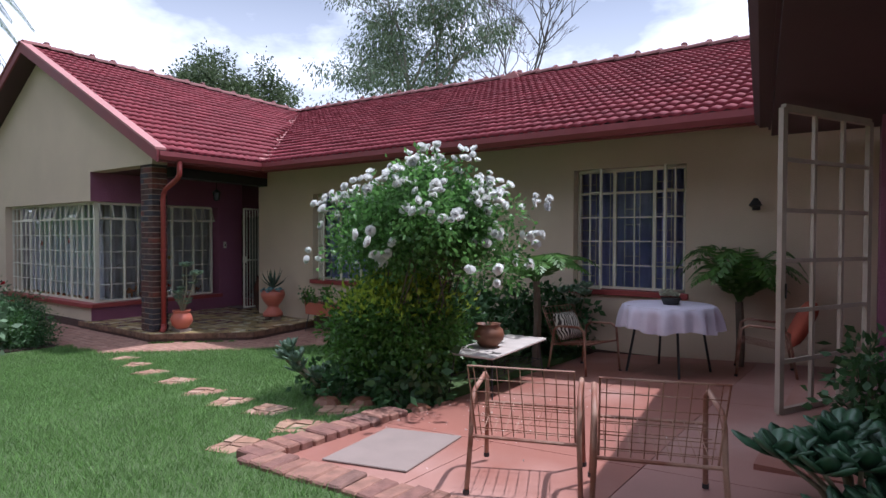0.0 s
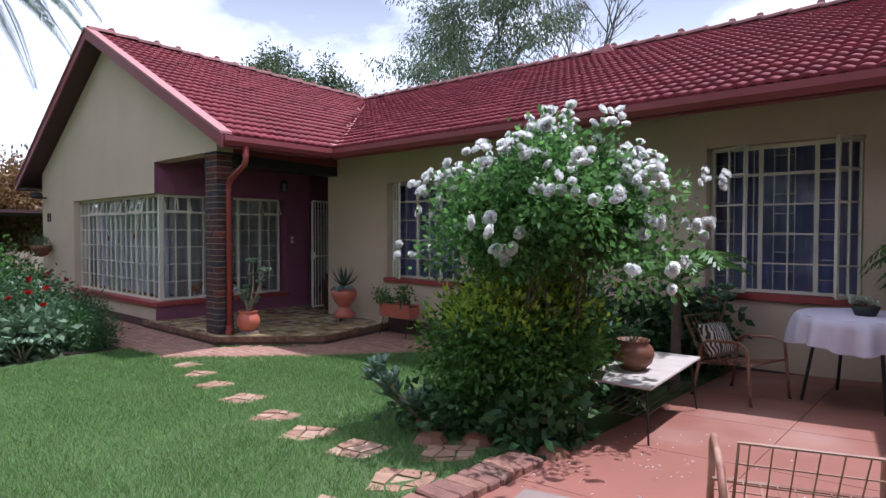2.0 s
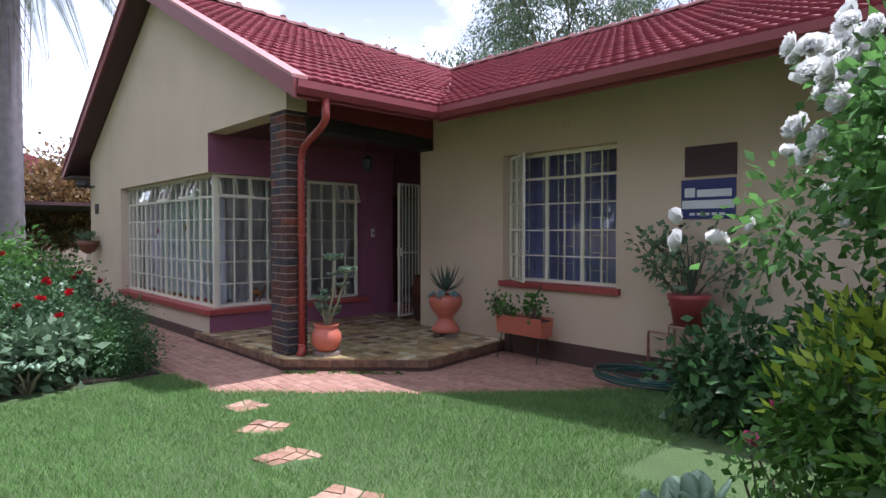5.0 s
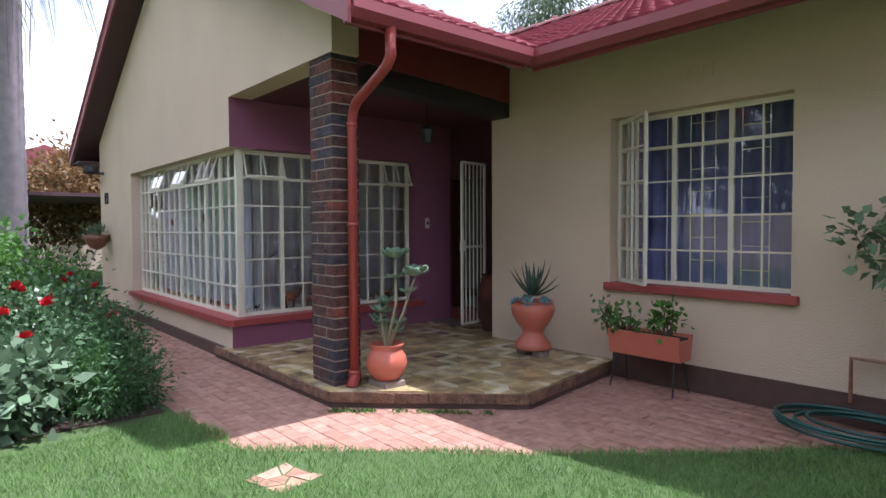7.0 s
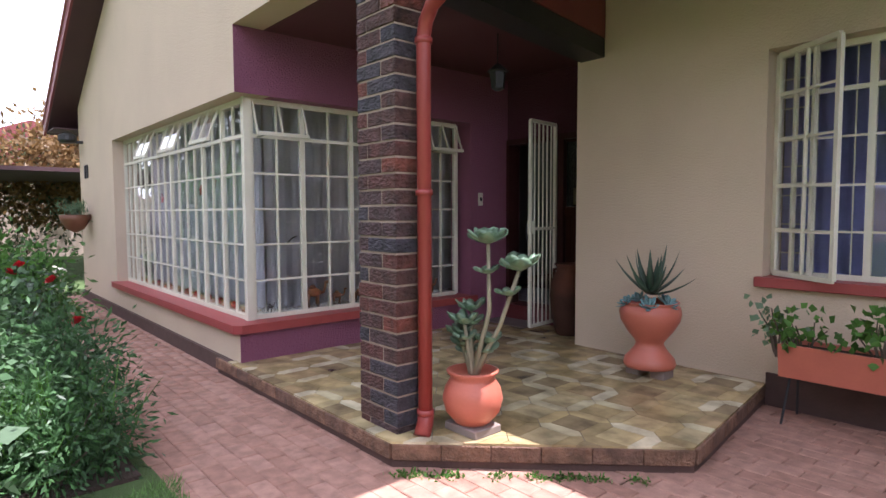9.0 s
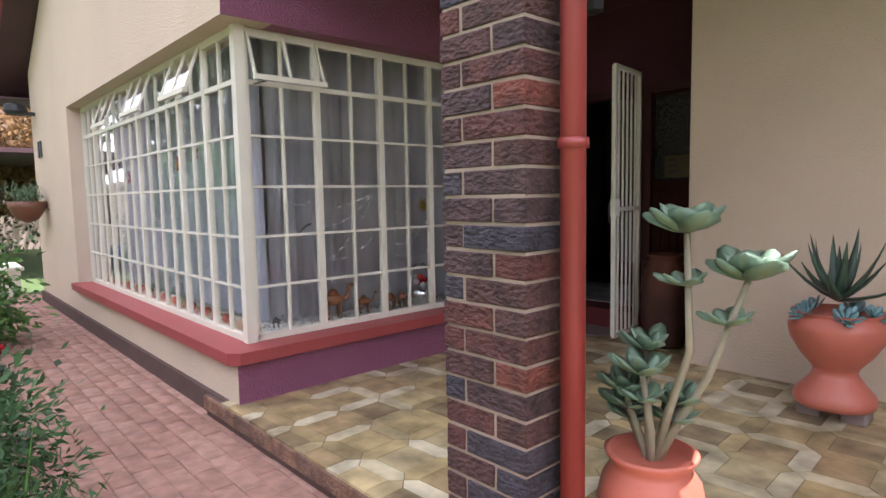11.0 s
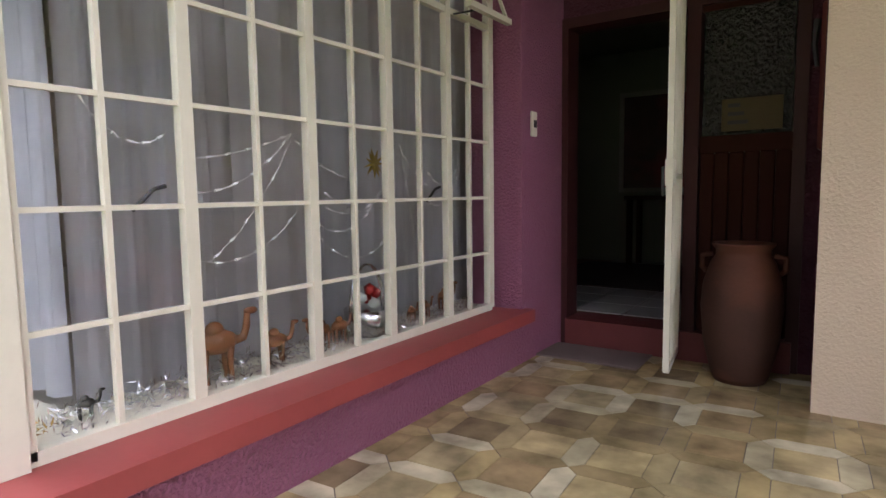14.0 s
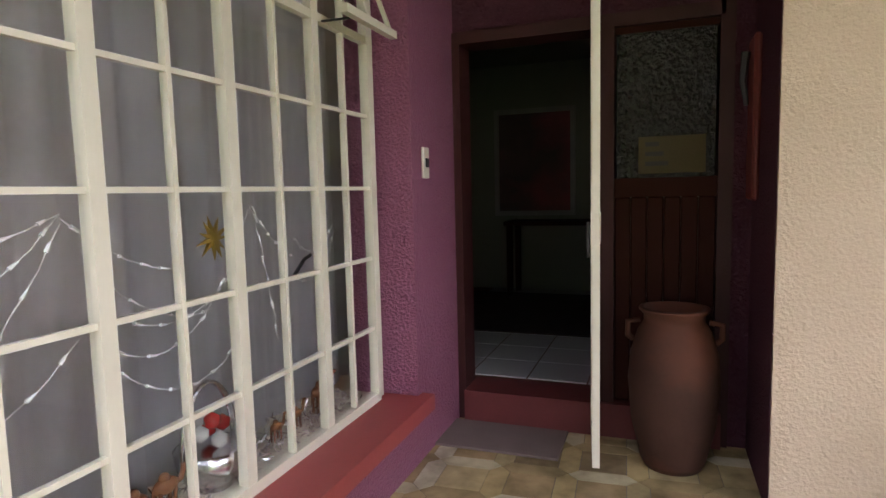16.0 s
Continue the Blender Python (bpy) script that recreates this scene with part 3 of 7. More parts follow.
COURSE, JOINT = 0.0868, 0.012
PX0, PX1, PY0, PY1 = -7.205, -6.845, 4.57, 4.82
PW, PD = PX1 - PX0, PY1 - PY0
pillar = thing("brick_pillar", ((PX0 + PX1) / 2, (PY0 + PY1) / 2, SLAB), "oblong pillar of rough dark red and blue-black bricks with pale mortar", "pillar", kind="structure")
part("mortar_core", boxes((-PW / 2 + 0.007, PW / 2 - 0.007, -PD / 2 + 0.007, PD / 2 - 0.007, 0, 2.70)), MORTAR, pillar)
# courses of a longer and a shorter brick that change sides
SIZES = ((0.222, PW - 0.222 - JOINT), (0.260, PW - 0.260 - JOINT))
brick_m = [[[brick_mesh("brick", l, PD, COURSE - JOINT, 20 * p + 10 * q + k) for k in range(5)] for q, l in enumerate(pair_)] for p, pair_ in enumerate(SIZES)]
for c in range(-1, 31):
    side = -1 if c % 2 == 0 else 1
    for q, l in enumerate(SIZES[c % 2]):
        ob = new("brick", brick_m[c % 2][q][(c * 3 + q) % 5])
        ob.parent = pillar
        m = Matrix.Translation((0, 0, 0.038 + c * COURSE))
        if c == -1:
            m = m @ Matrix.Diagonal((1, 1, 0.44, 1)) @ Matrix.Translation((0, 0, 0.112))
        x = (side if q == 0 else -side) * (PW - l) / 2
        ob.matrix_basis = m @ Matrix.Translation((x, random.uniform(-.003, .003), 0))


# ---- windows ----
def bar(parent, name, u, p0, p1, n, width, depth, mat=WHITE_STEEL):
    """A straight bar from p0 to p1 (local), width across, depth along n."""
    p0, p1, n = Vector(p0), Vector(p1), Vector(n)
    d = (p1 - p0).normalized()
    s = d.cross(n).normalized() * width / 2
    bm = bmesh.new()
    k = n * depth / 2
    a = [bm.verts.new(p0 + q) for q in (s + k, -s + k, -s - k, s - k)]
    b = [bm.verts.new(p1 + q) for q in (s + k, -s + k, -s - k, s - k)]
    bm.faces.new(a[::-1])
    bm.faces.new(b)
    for i in range(4):
        bm.faces.new((a[i], a[(i + 1) % 4], b[(i + 1) % 4], b[i]))
    return part(name, bm, mat, parent)


def steel_window(name, origin, u, n, cols, rows, thick, z0, z1, label, open_tops=(), skip=()):
    """Steel window in a plane: u runs along it, n faces out; cols are places along u, thick those with a mullion."""
    win = thing(name, origin, label, "window", kind="structure")
    u, n = Vector(u), Vector(n)
    up = Vector((0, 0, 1))
    w = cols[-1]
    zb = [z - origin[2] for z in (z0, *rows, z1)]
    for p, q in (((0, zb[0]), (w, zb[0])), ((0, zb[-1]), (w, zb[-1])), ((0, zb[0]), (0, zb[-1])), ((w, zb[0]), (w, zb[-1]))):
        bar(win, "window_frame", u, u * p[0] + up * p[1], u * q[0] + up * q[1], n, 0.046, 0.04)
    for c in cols[1:-1]:
        t = c in thick
        bar(win, "mullion" if t else "glazing_bar", u, u * c + up * zb[0], u * c + up * zb[-1], n, 0.042 if t else 0.0155, 0.035 if t else 0.024)
    for r in zb[1:-1]:
        top = r == zb[-2]
        bar(win, "transom" if top else "glazing_bar", u, up * r + n * 0.001, u * w + up * r + n * 0.001, n, 0.030 if top else 0.015, 0.029 if top else 0.017)
    for i in range(len(cols) - 1):
        for j in range(len(zb) - 1):
            if (i, j) in skip:
                continue
            bm = bmesh.new()
            tilt = n * random.uniform(-.0016, .0016)
            tilt2 = n * random.uniform(-.0016, .0016)
            p = [u * cols[i] + up * zb[j] + tilt, u * cols[i + 1] + up * zb[j] + tilt2, u * cols[i + 1] + up * zb[j + 1] - tilt, u * cols[i] + up * zb[j + 1] - tilt2]
            f0 = [bm.verts.new(q + n * 0.002) for q in p]
            f1 = [bm.verts.new(q - n * 0.002) for q in p]
            bm.faces.new(f0)
            bm.faces.new(f1[::-1])
            for k in range(4):
                bm.faces.new((f0[k], f1[k], f1[(k + 1) % 4], f0[(k + 1) % 4]))
            pane = part("pane", bm, GLASS, win)
            pane.visible_shadow = False
    return win


def casement(win, at, u, n, width, zs):
    """A two-column casement that stands open: u runs along it from the hinge, n faces out."""
    u, n, at, up = Vector(u).normalized(), Vector(n), Vector(at), Vector((0, 0, 1))
    lo, hi = zs[0], zs[-1]
    for p, q in (((0, lo), (width, lo)), ((0, hi), (width, hi)), ((0, lo), (0, hi)), ((width, lo), (width, hi))):
        cf = bar(win, "casement_frame", u, at + u * p[0] + up * p[1], at + u * q[0] + up * q[1], n, 0.032, 0.028)
    bar(win, "glazing_bar", u, at + u * width / 2 + up * lo, at + u * width / 2 + up * hi, n, 0.0155, 0.022)
    for z in zs[1:-1]:
        bar(win, "glazing_bar", u, at + up * z, at + u * width + up * z, n, 0.015, 0.017)
    for i in range(2):
        for z0, z1 in zip(zs, zs[1:]):
            a, b = at + u * width * i / 2, at + u * width * (i + 1) / 2
            bm = bmesh.new()
            f0 = [bm.verts.new(p + n * 0.002) for p in (a + up * z0, b + up * z0, b + up * z1, a + up * z1)]
            f1 = [bm.verts.new(v.co - n * 0.004) for v in f0]
            bm.faces.new(f0)
            bm.faces.new(f1[::-1])
            for k in range(4):
                bm.faces.new((f0[k], f1[k], f1[(k + 1) % 4], f0[(k + 1) % 4]))
            part("pane", bm, GLASS, cf).visible_shadow = False


ROWS_BAY = (0.755, 1.06, 1.36, 1.66, 1.97)
side_cols = [0, 0.235, 0.475, 0.735, 0.975, 1.205, 1.425, 1.655, 1.885, 2.09, 2.30]
win_side = steel_window("window_side", (-9.09, 4.735, 0.44), (0, 1, 0), (1, 0, 0), side_cols, ROWS_BAY, (0.475, 0.975, 1.425, 1.885), 0.445, 2.255, "cream steel porch window with small panes")
front_cols = [i * 0.245 for i in range(17)]
win_front = steel_window("window_front", (-9.10 - front_cols[-1], 4.70, 0.44), (1, 0, 0), (0, -1, 0), front_cols, ROWS_BAY, tuple(front_cols[k] for k in (2, 4, 8, 12, 14)), 0.445, 2.255, "cream steel gable window with small panes")
post = structure("window_corner_post", boxes((-9.11, -9.05, 4.67, 4.735, 0.43, 2.28)), WHITE_STEEL, "cream steel corner post between two windows", "window post")
win1 = steel_window("window_1", (-5.93, 7.26, 0.87), (1, 0, 0), (0, -1, 0), [0, 0.555, 0.81, 1.06, 1.31, 1.56], (1.19, 1.50, 1.82, 2.13), (0.555, 1.06), 0.885, 2.42, "cream steel house window with one casement standing open", skip=[(0, k) for k in range(5)])
win2 = steel_window("window_2", (-0.80, 7.26, 1.0), (1, 0, 0), (0, -1, 0), [0, 0.48, 0.735, 0.99, 1.37], (1.30, 1.61, 1.92, 2.24), (0.48, 0.99), 1.0, 2.53, "cream steel house window with two casements standing open", skip=[(c, k) for c in (0, 3) for k in range(5)])
for w_, hx, sgn, wd, ang, zs in ((win1, 0.0, 1, 0.535, 34, (0.02, 0.32, 0.63, 0.95, 1.26, 1.54)), (win2, 0.0, 1, 0.46, 33, (0.01, 0.30, 0.61, 0.92, 1.24, 1.52)), (win2, 1.37, -1, 0.36, 66, (0.01, 0.30, 0.61, 0.92, 1.24, 1.52))):
    ca, sa = math.cos(radians(ang)), math.sin(radians(ang))
    casement(w_, (hx + sgn * 0.01, -0.03, 0), (sgn * ca, -sa, 0), (-sa * sgn, -ca, 0), wd, zs)
# sills
bm = bmesh.new()
prism(bm, [(-13.05, 4.49), (SIDE_X + 0.005, 4.49), (SIDE_X + 0.06, 4.545), (SIDE_X + 0.06, 7.17), (SIDE_X - 0.2, 7.17), (SIDE_X - 0.2, 4.80), (-13.05, 4.80)], 'z', 0.361, 0.43)
structure("window_sill_bay", bm, SILL_RED, "dull red painted sill round the corner window", "sill")
structure("window_sill_1", soft_box(-5.99, -4.29, 7.05, 7.3, 0.80, 0.87), SILL_RED, "dull red painted window sill", "sill")
structure("window_sill_2", soft_box(-0.87, 0.64, 7.05, 7.3, 0.92, 0.99), SILL_RED, "dull red painted window sill", "sill")


def curtain(name, a, b, z0, z1, mat, label, waves=12, depth=0.035):
    a, b = Vector((*a, 0)), Vector((*b, 0))
    d = b - a
    nrm = Vector((-d.y, d.x, 0)).normalized()
    k = waves * 8
    bm = bmesh.new()
    lo, hi = [], []
    for i in range(k + 1):
        t = i / k
        ph = waves * 2 * math.pi * t + 1.3 * math.sin(7.1 * t)
        p = a + d * t + nrm * depth * (math.sin(ph) + 0.4 * math.sin(2.3 * ph))
        q = a + d * t + nrm * depth * 0.7 * (math.sin(ph + 0.2) + 0.4 * math.sin(2.3 * ph))
        lo.append(bm.verts.new((p.x, p.y, z0)))
        hi.append(bm.verts.new((q.x, q.y, z1)))
    for i in range(k):
        bm.faces.new((lo[i], lo[i + 1], hi[i + 1], hi[i]))
    bmesh.ops.solidify(bm, geom=bm.faces[:], thickness=0.003)
    me = finish(name, bm, mat, True)
    return tagged(new(name, me), label, "curtain")


curtain("curtain", (-9.36, 4.98), (-9.36, 5.58), 0.45, 2.5, CURTAIN, "pale grey curtain hanging open behind the porch window", 5)
curtain("curtain", (-9.37, 5.54), (-9.37, 7.85), 0.45, 2.5, CURTAIN, "pale grey sheer curtain drawn behind the porch window", 13, 0.025)
curtain("curtain", (-13.0, 5.0), (-9.5, 5.0), 0.45, 2.5, CURTAIN, "pale grey sheer curtain drawn behind the gable window", 26, 0.025)
curtain("curtain", (-5.95, 7.44), (-4.3, 7.44), 0.5, 2.6, BLUE_CURTAIN, "lilac blue curtain drawn behind a bedroom window", 9, 0.02)
curtain("curtain", (-0.85, 7.44), (0.65, 7.44), 0.5, 2.6, BLUE_CURTAIN, "lilac blue curtain drawn behind a bedroom window", 9, 0.02)

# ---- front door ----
# Frame, threshold and patterned glass are darkened too, standing in for recess shade.
DOOR_FRAME = material("shaded_maroon_gloss", (0.05, 0.013, 0.013), 0.55, 0.8, spec=0.3)
door = thing("door_1", (-8.95, DOOR_Y, SLAB), "dark red timber front door frame with a fixed glazed side panel, darkened further for shade", "door", kind="structure")
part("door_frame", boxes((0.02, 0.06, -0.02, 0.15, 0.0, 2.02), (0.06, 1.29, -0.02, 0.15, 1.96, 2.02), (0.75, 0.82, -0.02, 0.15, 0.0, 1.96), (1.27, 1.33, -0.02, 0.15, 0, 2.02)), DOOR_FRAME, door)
part("threshold", boxes((0.06, 1.30, -0.05, 0.2, 0, 0.165)), material("shaded_threshold_paint", (0.15, 0.03, 0.03), 0.6), door)
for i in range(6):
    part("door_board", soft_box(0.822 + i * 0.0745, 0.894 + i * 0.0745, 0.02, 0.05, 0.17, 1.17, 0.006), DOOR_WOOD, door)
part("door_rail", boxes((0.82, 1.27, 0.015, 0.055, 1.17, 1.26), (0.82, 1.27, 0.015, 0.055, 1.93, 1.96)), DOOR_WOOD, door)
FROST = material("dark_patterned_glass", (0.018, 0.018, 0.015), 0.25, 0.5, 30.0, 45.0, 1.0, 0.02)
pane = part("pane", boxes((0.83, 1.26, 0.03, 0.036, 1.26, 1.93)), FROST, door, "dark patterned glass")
bm = boxes((-10.6, -7.4, 7.90, 10.9, 0.2, 0.285))
structure("floor_hall", bm, SAND, "grouted hall floor", "floor")
hall_floor = thing("hall_tiles", (-9.6, 7.91, 0.287), "white ceramic hall floor tiles with dark joints", "floor tiles", kind="structure")
tile_me = finish("tile", soft_box(0.004, 0.326, 0.004, 0.326, 0, 0.008, 0.003), WHITE_TILE)
for i in range(6):
    for j in range(9):
        ob = new("tile", tile_me)
        ob.parent = hall_floor
        ob.location = (i * 0.33, j * 0.33, 0)

# ---- downpipe ----
pipe = thing("downpipe", (-6.775, 4.71, SLAB), "red painted round downpipe with a swan neck beside the pillar", "downpipe", kind="structure")
part("pipe", tube(bmesh.new(), [(0, 0, 0.05), (0, 0, 2.13), (0.02, 0.0, 2.21), (0.10, -0.02, 2.275), (0.58, -0.12, 2.385), (0.68, -0.14, 2.415), (0.745, -0.15, 2.47), (0.745, -0.15, 2.66)], 0.039, 12), PIPE_RED, pipe, smooth=True)
part("shoe", tube(bmesh.new(), [(0, 0, 0.12), (0, 0, 0.06), (0.03, -0.05, 0.0)], 0.046, 12), PIPE_RED, pipe, smooth=True)
for z in (0.1, 1.3, 2.1):
    part("collar", tube(bmesh.new(), [(0, 0, z), (0, 0, z + 0.03)], 0.048, 12), PIPE_RED, pipe, smooth=True)


# ---- plants ----
def leaf_quads(points, dirs, length, width, rng, droop=0.3):
    """Folded four-cornered leaves at the points; dirs: rough ways they point."""
    n = len(points)
    d = dirs + rng.normal(0, 0.45, (n, 3))
    d[:, 2] -= droop * rng.random(n)
    d /= np.linalg.norm(d, axis=1)[:, None] + 1e-9
    r = rng.normal(0, 1, (n, 3))
    s = np.cross(d, r)
    s /= np.linalg.norm(s, axis=1)[:, None] + 1e-9
    nn = np.cross(s, d)
    L = (length * rng.uniform(0.6, 1.25, n))[:, None]
    Wd = (width * rng.uniform(0.7, 1.2, n))[:, None]
    a = points
    b = points + d * L * 0.45 + s * Wd * 0.5 + nn * Wd * 0.12
    c = points + d * L - nn * Wd * 0.15
    e = points + d * L * 0.45 - s * Wd * 0.5 + nn * Wd * 0.12
    V = np.stack([a, b, c, e], 1).reshape(-1, 3)
    F = np.arange(4 * n).reshape(n, 4)
    return V, F


def crown_points(rng, centres, per, spread):
    k = len(centres)
    p = np.repeat(np.asarray(centres), per, 0) + rng.normal(0, 1, (k * per, 3)) * spread
    d = p - np.repeat(np.asarray(centres), per, 0)
    d /= np.linalg.norm(d, axis=1)[:, None] + 1e-9
    return p, d


def leaves_part(name, pts, dirs, length, width, mat, parent, seed, droop=0.3, kind="stuff"):
    rng = np.random.default_rng(seed)
    V, F = leaf_quads(pts, dirs, length, width, rng, droop)
    ob = new(name, raw_mesh(name, V, F, mat))
    ob.parent = parent
    if kind:
        ob["kind"] = kind
    return ob


def blob_centres(rng, n, size, z0=-1.0, inner=0.55):
    """Uneven clump centres filling an ellipsoid, thicker at its skin."""
    out = []
    while len(out) < n:
        v = rng.normal(0, 1, 3)
        v /= np.linalg.norm(v)
        lump = 1 + 0.16 * noise.noise(Vector(v * 2.1)) + 0.10 * noise.noise(Vector(v * 5.0))
        v = v * rng.uniform(inner, 1.0) ** 0.6 * lump
        if v[2] > z0:
            out.append(v * np.asarray(size))
    return np.array(out)


ROSE_LEAF = leaf_material("rose_leaf", (0.12, 0.26, 0.068), 0.5, 0.35, 0.5)
HEDGE_LEAF = leaf_material("hedge_leaf", (0.085, 0.195, 0.032), 0.45, 0.4, 0.35)
HEDGE_TIP = leaf_material("hedge_young_leaf", (0.39, 0.51, 0.055), 0.3, 0.45, 0.4)
DARK_LEAF = leaf_material("dark_leaf", (0.065, 0.145, 0.052), 0.4, 0.45, 0.3)
GREY_LEAF = leaf_material("grey_green_leaf", (0.155, 0.24, 0.135), 0.3, 0.5, 0.25)
BRIGHT_LEAF = leaf_material("bright_green_leaf", (0.11, 0.25, 0.05), 0.35, 0.45, 0.4)
PETAL_WHITE = leaf_material("white_petal", (0.95, 0.945, 0.92), 0.03, 0.6, 0.62)
PETAL_RED = leaf_material("red_petal", (0.50, 0.012, 0.018), 0.2, 0.5, 0.3)
PETAL_PINK = leaf_material("pink_petal", (0.55, 0.10, 0.22), 0.2, 0.5, 0.3)
BARK = material("grey_brown_bark", (0.16, 0.12, 0.09), 0.9, 0.6, 9.0, 50.0, 0.8, 0.01)
PALE_STEM = material("pale_succulent_stem", (0.30, 0.26, 0.17), 0.75, 0.7, 12.0, 60.0, 0.4)
SUCCULENT = material("succulent_leaf", (0.17, 0.26, 0.165), 0.45, 0.6, 8.0, 60.0, 0.1, island=0.25)
ALOE = material("aloe_leaf", (0.045, 0.085, 0.055), 0.45, 0.75, 10.0, 60.0, 0.2, island=0.2)
ECHEVERIA = material("blue_rosette_leaf", (0.16, 0.30, 0.31), 0.5, 0.8, 10.0, 60.0, 0.1, island=0.2)


def flower_mesh(name, mat, r, petals=22, seed=1):
    """A full double bloom: rings of cupped, ragged petals from an upright heart to spread outer ones."""
    rng = random.Random(seed)
    V, F = [], []
    for i in range(petals):
        ring = i / petals
        a = i * 2.399 + rng.uniform(-.2, .2)
        tilt = 0.25 + 1.15 * ring
        rr = r * (0.55 + 0.5 * ring) * rng.uniform(0.9, 1.1)
        d = Vector((math.cos(a) * math.sin(tilt), math.sin(a) * math.sin(tilt), math.cos(tilt)))
        side = Vector((-math.sin(a), math.cos(a), 0)) * rr * rng.uniform(0.5, 0.68)
        up = side.cross(d).normalized() * rr * -0.16
        m = d * rr * 0.55 - up
        k = len(V)
        V += [(0, 0, -0.25 * r), tuple(m + side), tuple(d * rr * rng.uniform(0.88, 1.12) + side * 0.6 + up), tuple(d * rr * rng.uniform(0.95, 1.1) + up * 0.3), tuple(d * rr * rng.uniform(0.88, 1.12) - side * 0.6 + up), tuple(m - side)]
        F += [(k, k + 1, k + 2, k + 3), (k, k + 3, k + 4, k + 5)]
    return raw_mesh(name, V, F, mat, True)


def branchy(bm, base, tips, r0, r1, rng, n=5):
    base = Vector(base)
    for t in tips:
        t = Vector(t)
        mid = base.lerp(t, 0.5) + Vector((rng.uniform(-1, 1), rng.uniform(-1, 1), rng.uniform(-.3, .6))) * (t - base).length * 0.12
        q = base.lerp(mid, 0.5) + Vector((rng.uniform(-1, 1), rng.uniform(-1, 1), 0)) * (t - base).length * 0.04
        tube(bm, [base, q, mid, t], r0, n, r1)
    return bm


# white rose standing in a clipped hedge
rose = thing("rose_bush", (-0.90, 3.88, 0.25), "tall white rose bush in full bloom above a green shrub", "rose bush")
rng = np.random.default_rng(3)
pr = random.Random(4)
rc = blob_centres(rng, 170, (0.63, 0.65, 0.49), -0.8, 0.30) + np.array((0, 0, 1.50))
stray = [(0.72 * math.cos(a), 0.72 * math.sin(a), z) for a, z in ((0.2, 1.1), (0.5, 1.35), (0.9, 1.2), (5.9, 1.15), (2.4, 1.5), (3.4, 1.25), (3.2, 1.15), (0.4, 1.62), (5.6, 1.5))]
rc = np.concatenate([rc, np.array(stray) * np.array((1.12, 1.12, 1))])
part("stem", branchy(bmesh.new(), (0, 0, 0.0), [tuple(c) for c in rc[:34]], 0.016, 0.004, pr, 4), BARK, rose)
p, d = crown_points(rng, rc, 125, 0.09)
leaves_part("foliage", p, d, 0.056, 0.032, ROSE_LEAF, rose, 5)
wh = [flower_mesh("rose_flower", PETAL_WHITE, 0.049, 26, k) for k in range(4)]
order = sorted(range(len(rc)), key=lambda i: -np.linalg.norm((rc[i] - np.array((0, 0, 1.42))) / np.array((0.70, 0.72, 0.56))))
for i in order[:84]:
    c = Vector(rc[i])
    out = (c - Vector((0, 0, 1.30))).normalized()
    if c.z < 1.45 and pr.random() < 0.45:
        continue
    heart = c + out * pr.uniform(0.15, 0.24)
    for k in range(pr.choice((4, 6, 7, 8, 9) if c.z > 1.6 else (1, 2, 3, 4, 6))):
        ob = new("rose_flower", wh[pr.randrange(4)])
        ob.parent = rose
        pos = heart + Vector((pr.uniform(-.12, .12), pr.uniform(-.12, .12), pr.uniform(-.06, .075)))
        q = (out * 0.8 + Vector((pr.uniform(-.8, .8), pr.uniform(-.9, .6), pr.uniform(-.1, .5)))).normalized().to_track_quat('Z', 'Y')
        ob.matrix_basis = Matrix.LocRotScale(pos, q, [pr.uniform(0.62, 1.1)] * 3)

hedge = thing("hedge_shrub", (-1.08, 3.80, 0.22), "dense rounded green shrub with yellow-green young leaves", "shrub")
hc = blob_centres(rng, 180, (0.57, 0.57, 0.48), -0.9, 0.55) + np.array((0, 0, 0.60))
part("stem", branchy(bmesh.new(), (0, 0, -0.1), [tuple(c) for c in hc[:24]], 0.018, 0.006, pr, 4), BARK, hedge)
p, d = crown_points(rng, hc, 105, 0.075)
keep = p[:, 2] > 0.02
p, d = p[keep], d[keep]
top = (p[:, 2] > 0.70 + 0.30 * rng.random(len(p))) & (rng.random(len(p)) < 0.8)
leaves_part("foliage", p[~top], d[~top], 0.056, 0.026, HEDGE_LEAF, hedge, 6)
leaves_part("young_leaves", p[top], d[top] + np.array((0, 0, 0.6)), 0.062, 0.028, HEDGE_TIP, hedge, 7, 0.0)


def shrub(name, at, size, label, category, mat, seed, clumps=40, per=60, leaf=(0.06, 0.03), spread=0.09, flowers=None, n_flowers=0, group=""):
    s = thing(name, at, label, category, group)
    rg = np.random.default_rng(seed)
    py = random.Random(seed)
    c = blob_centres(rg, clumps, size, -0.95, 0.45) + np.array((0, 0, size[2] * 0.9))
    part("stem", branchy(bmesh.new(), (0, 0, -0.08), [tuple(q) for q in c[:10]], 0.012, 0.004, py, 4), BARK, s)
    p, d = crown_points(rg, c, per, spread)
    keep = p[:, 2] > 0.0
    leaves_part("foliage", p[keep], d[keep], leaf[0], leaf[1], mat, s, seed + 1)
    for i in range(n_flowers):
        q = max(py.sample(list(map(tuple, c)), 4), key=lambda v: v[2] + 0.3 * np.linalg.norm(v[:2]))
        ob = new("flower", flowers)
        ob.parent = s
        pos = Vector(q) + (Vector(q) - Vector((0, 0, size[2] * 0.5))).normalized() * spread * 1.5
        ob.matrix_basis = Matrix.LocRotScale(pos, Euler((py.uniform(-.7, .7), py.uniform(-.7, .7), 0)), [py.uniform(0.8, 1.2)] * 3)
    return s


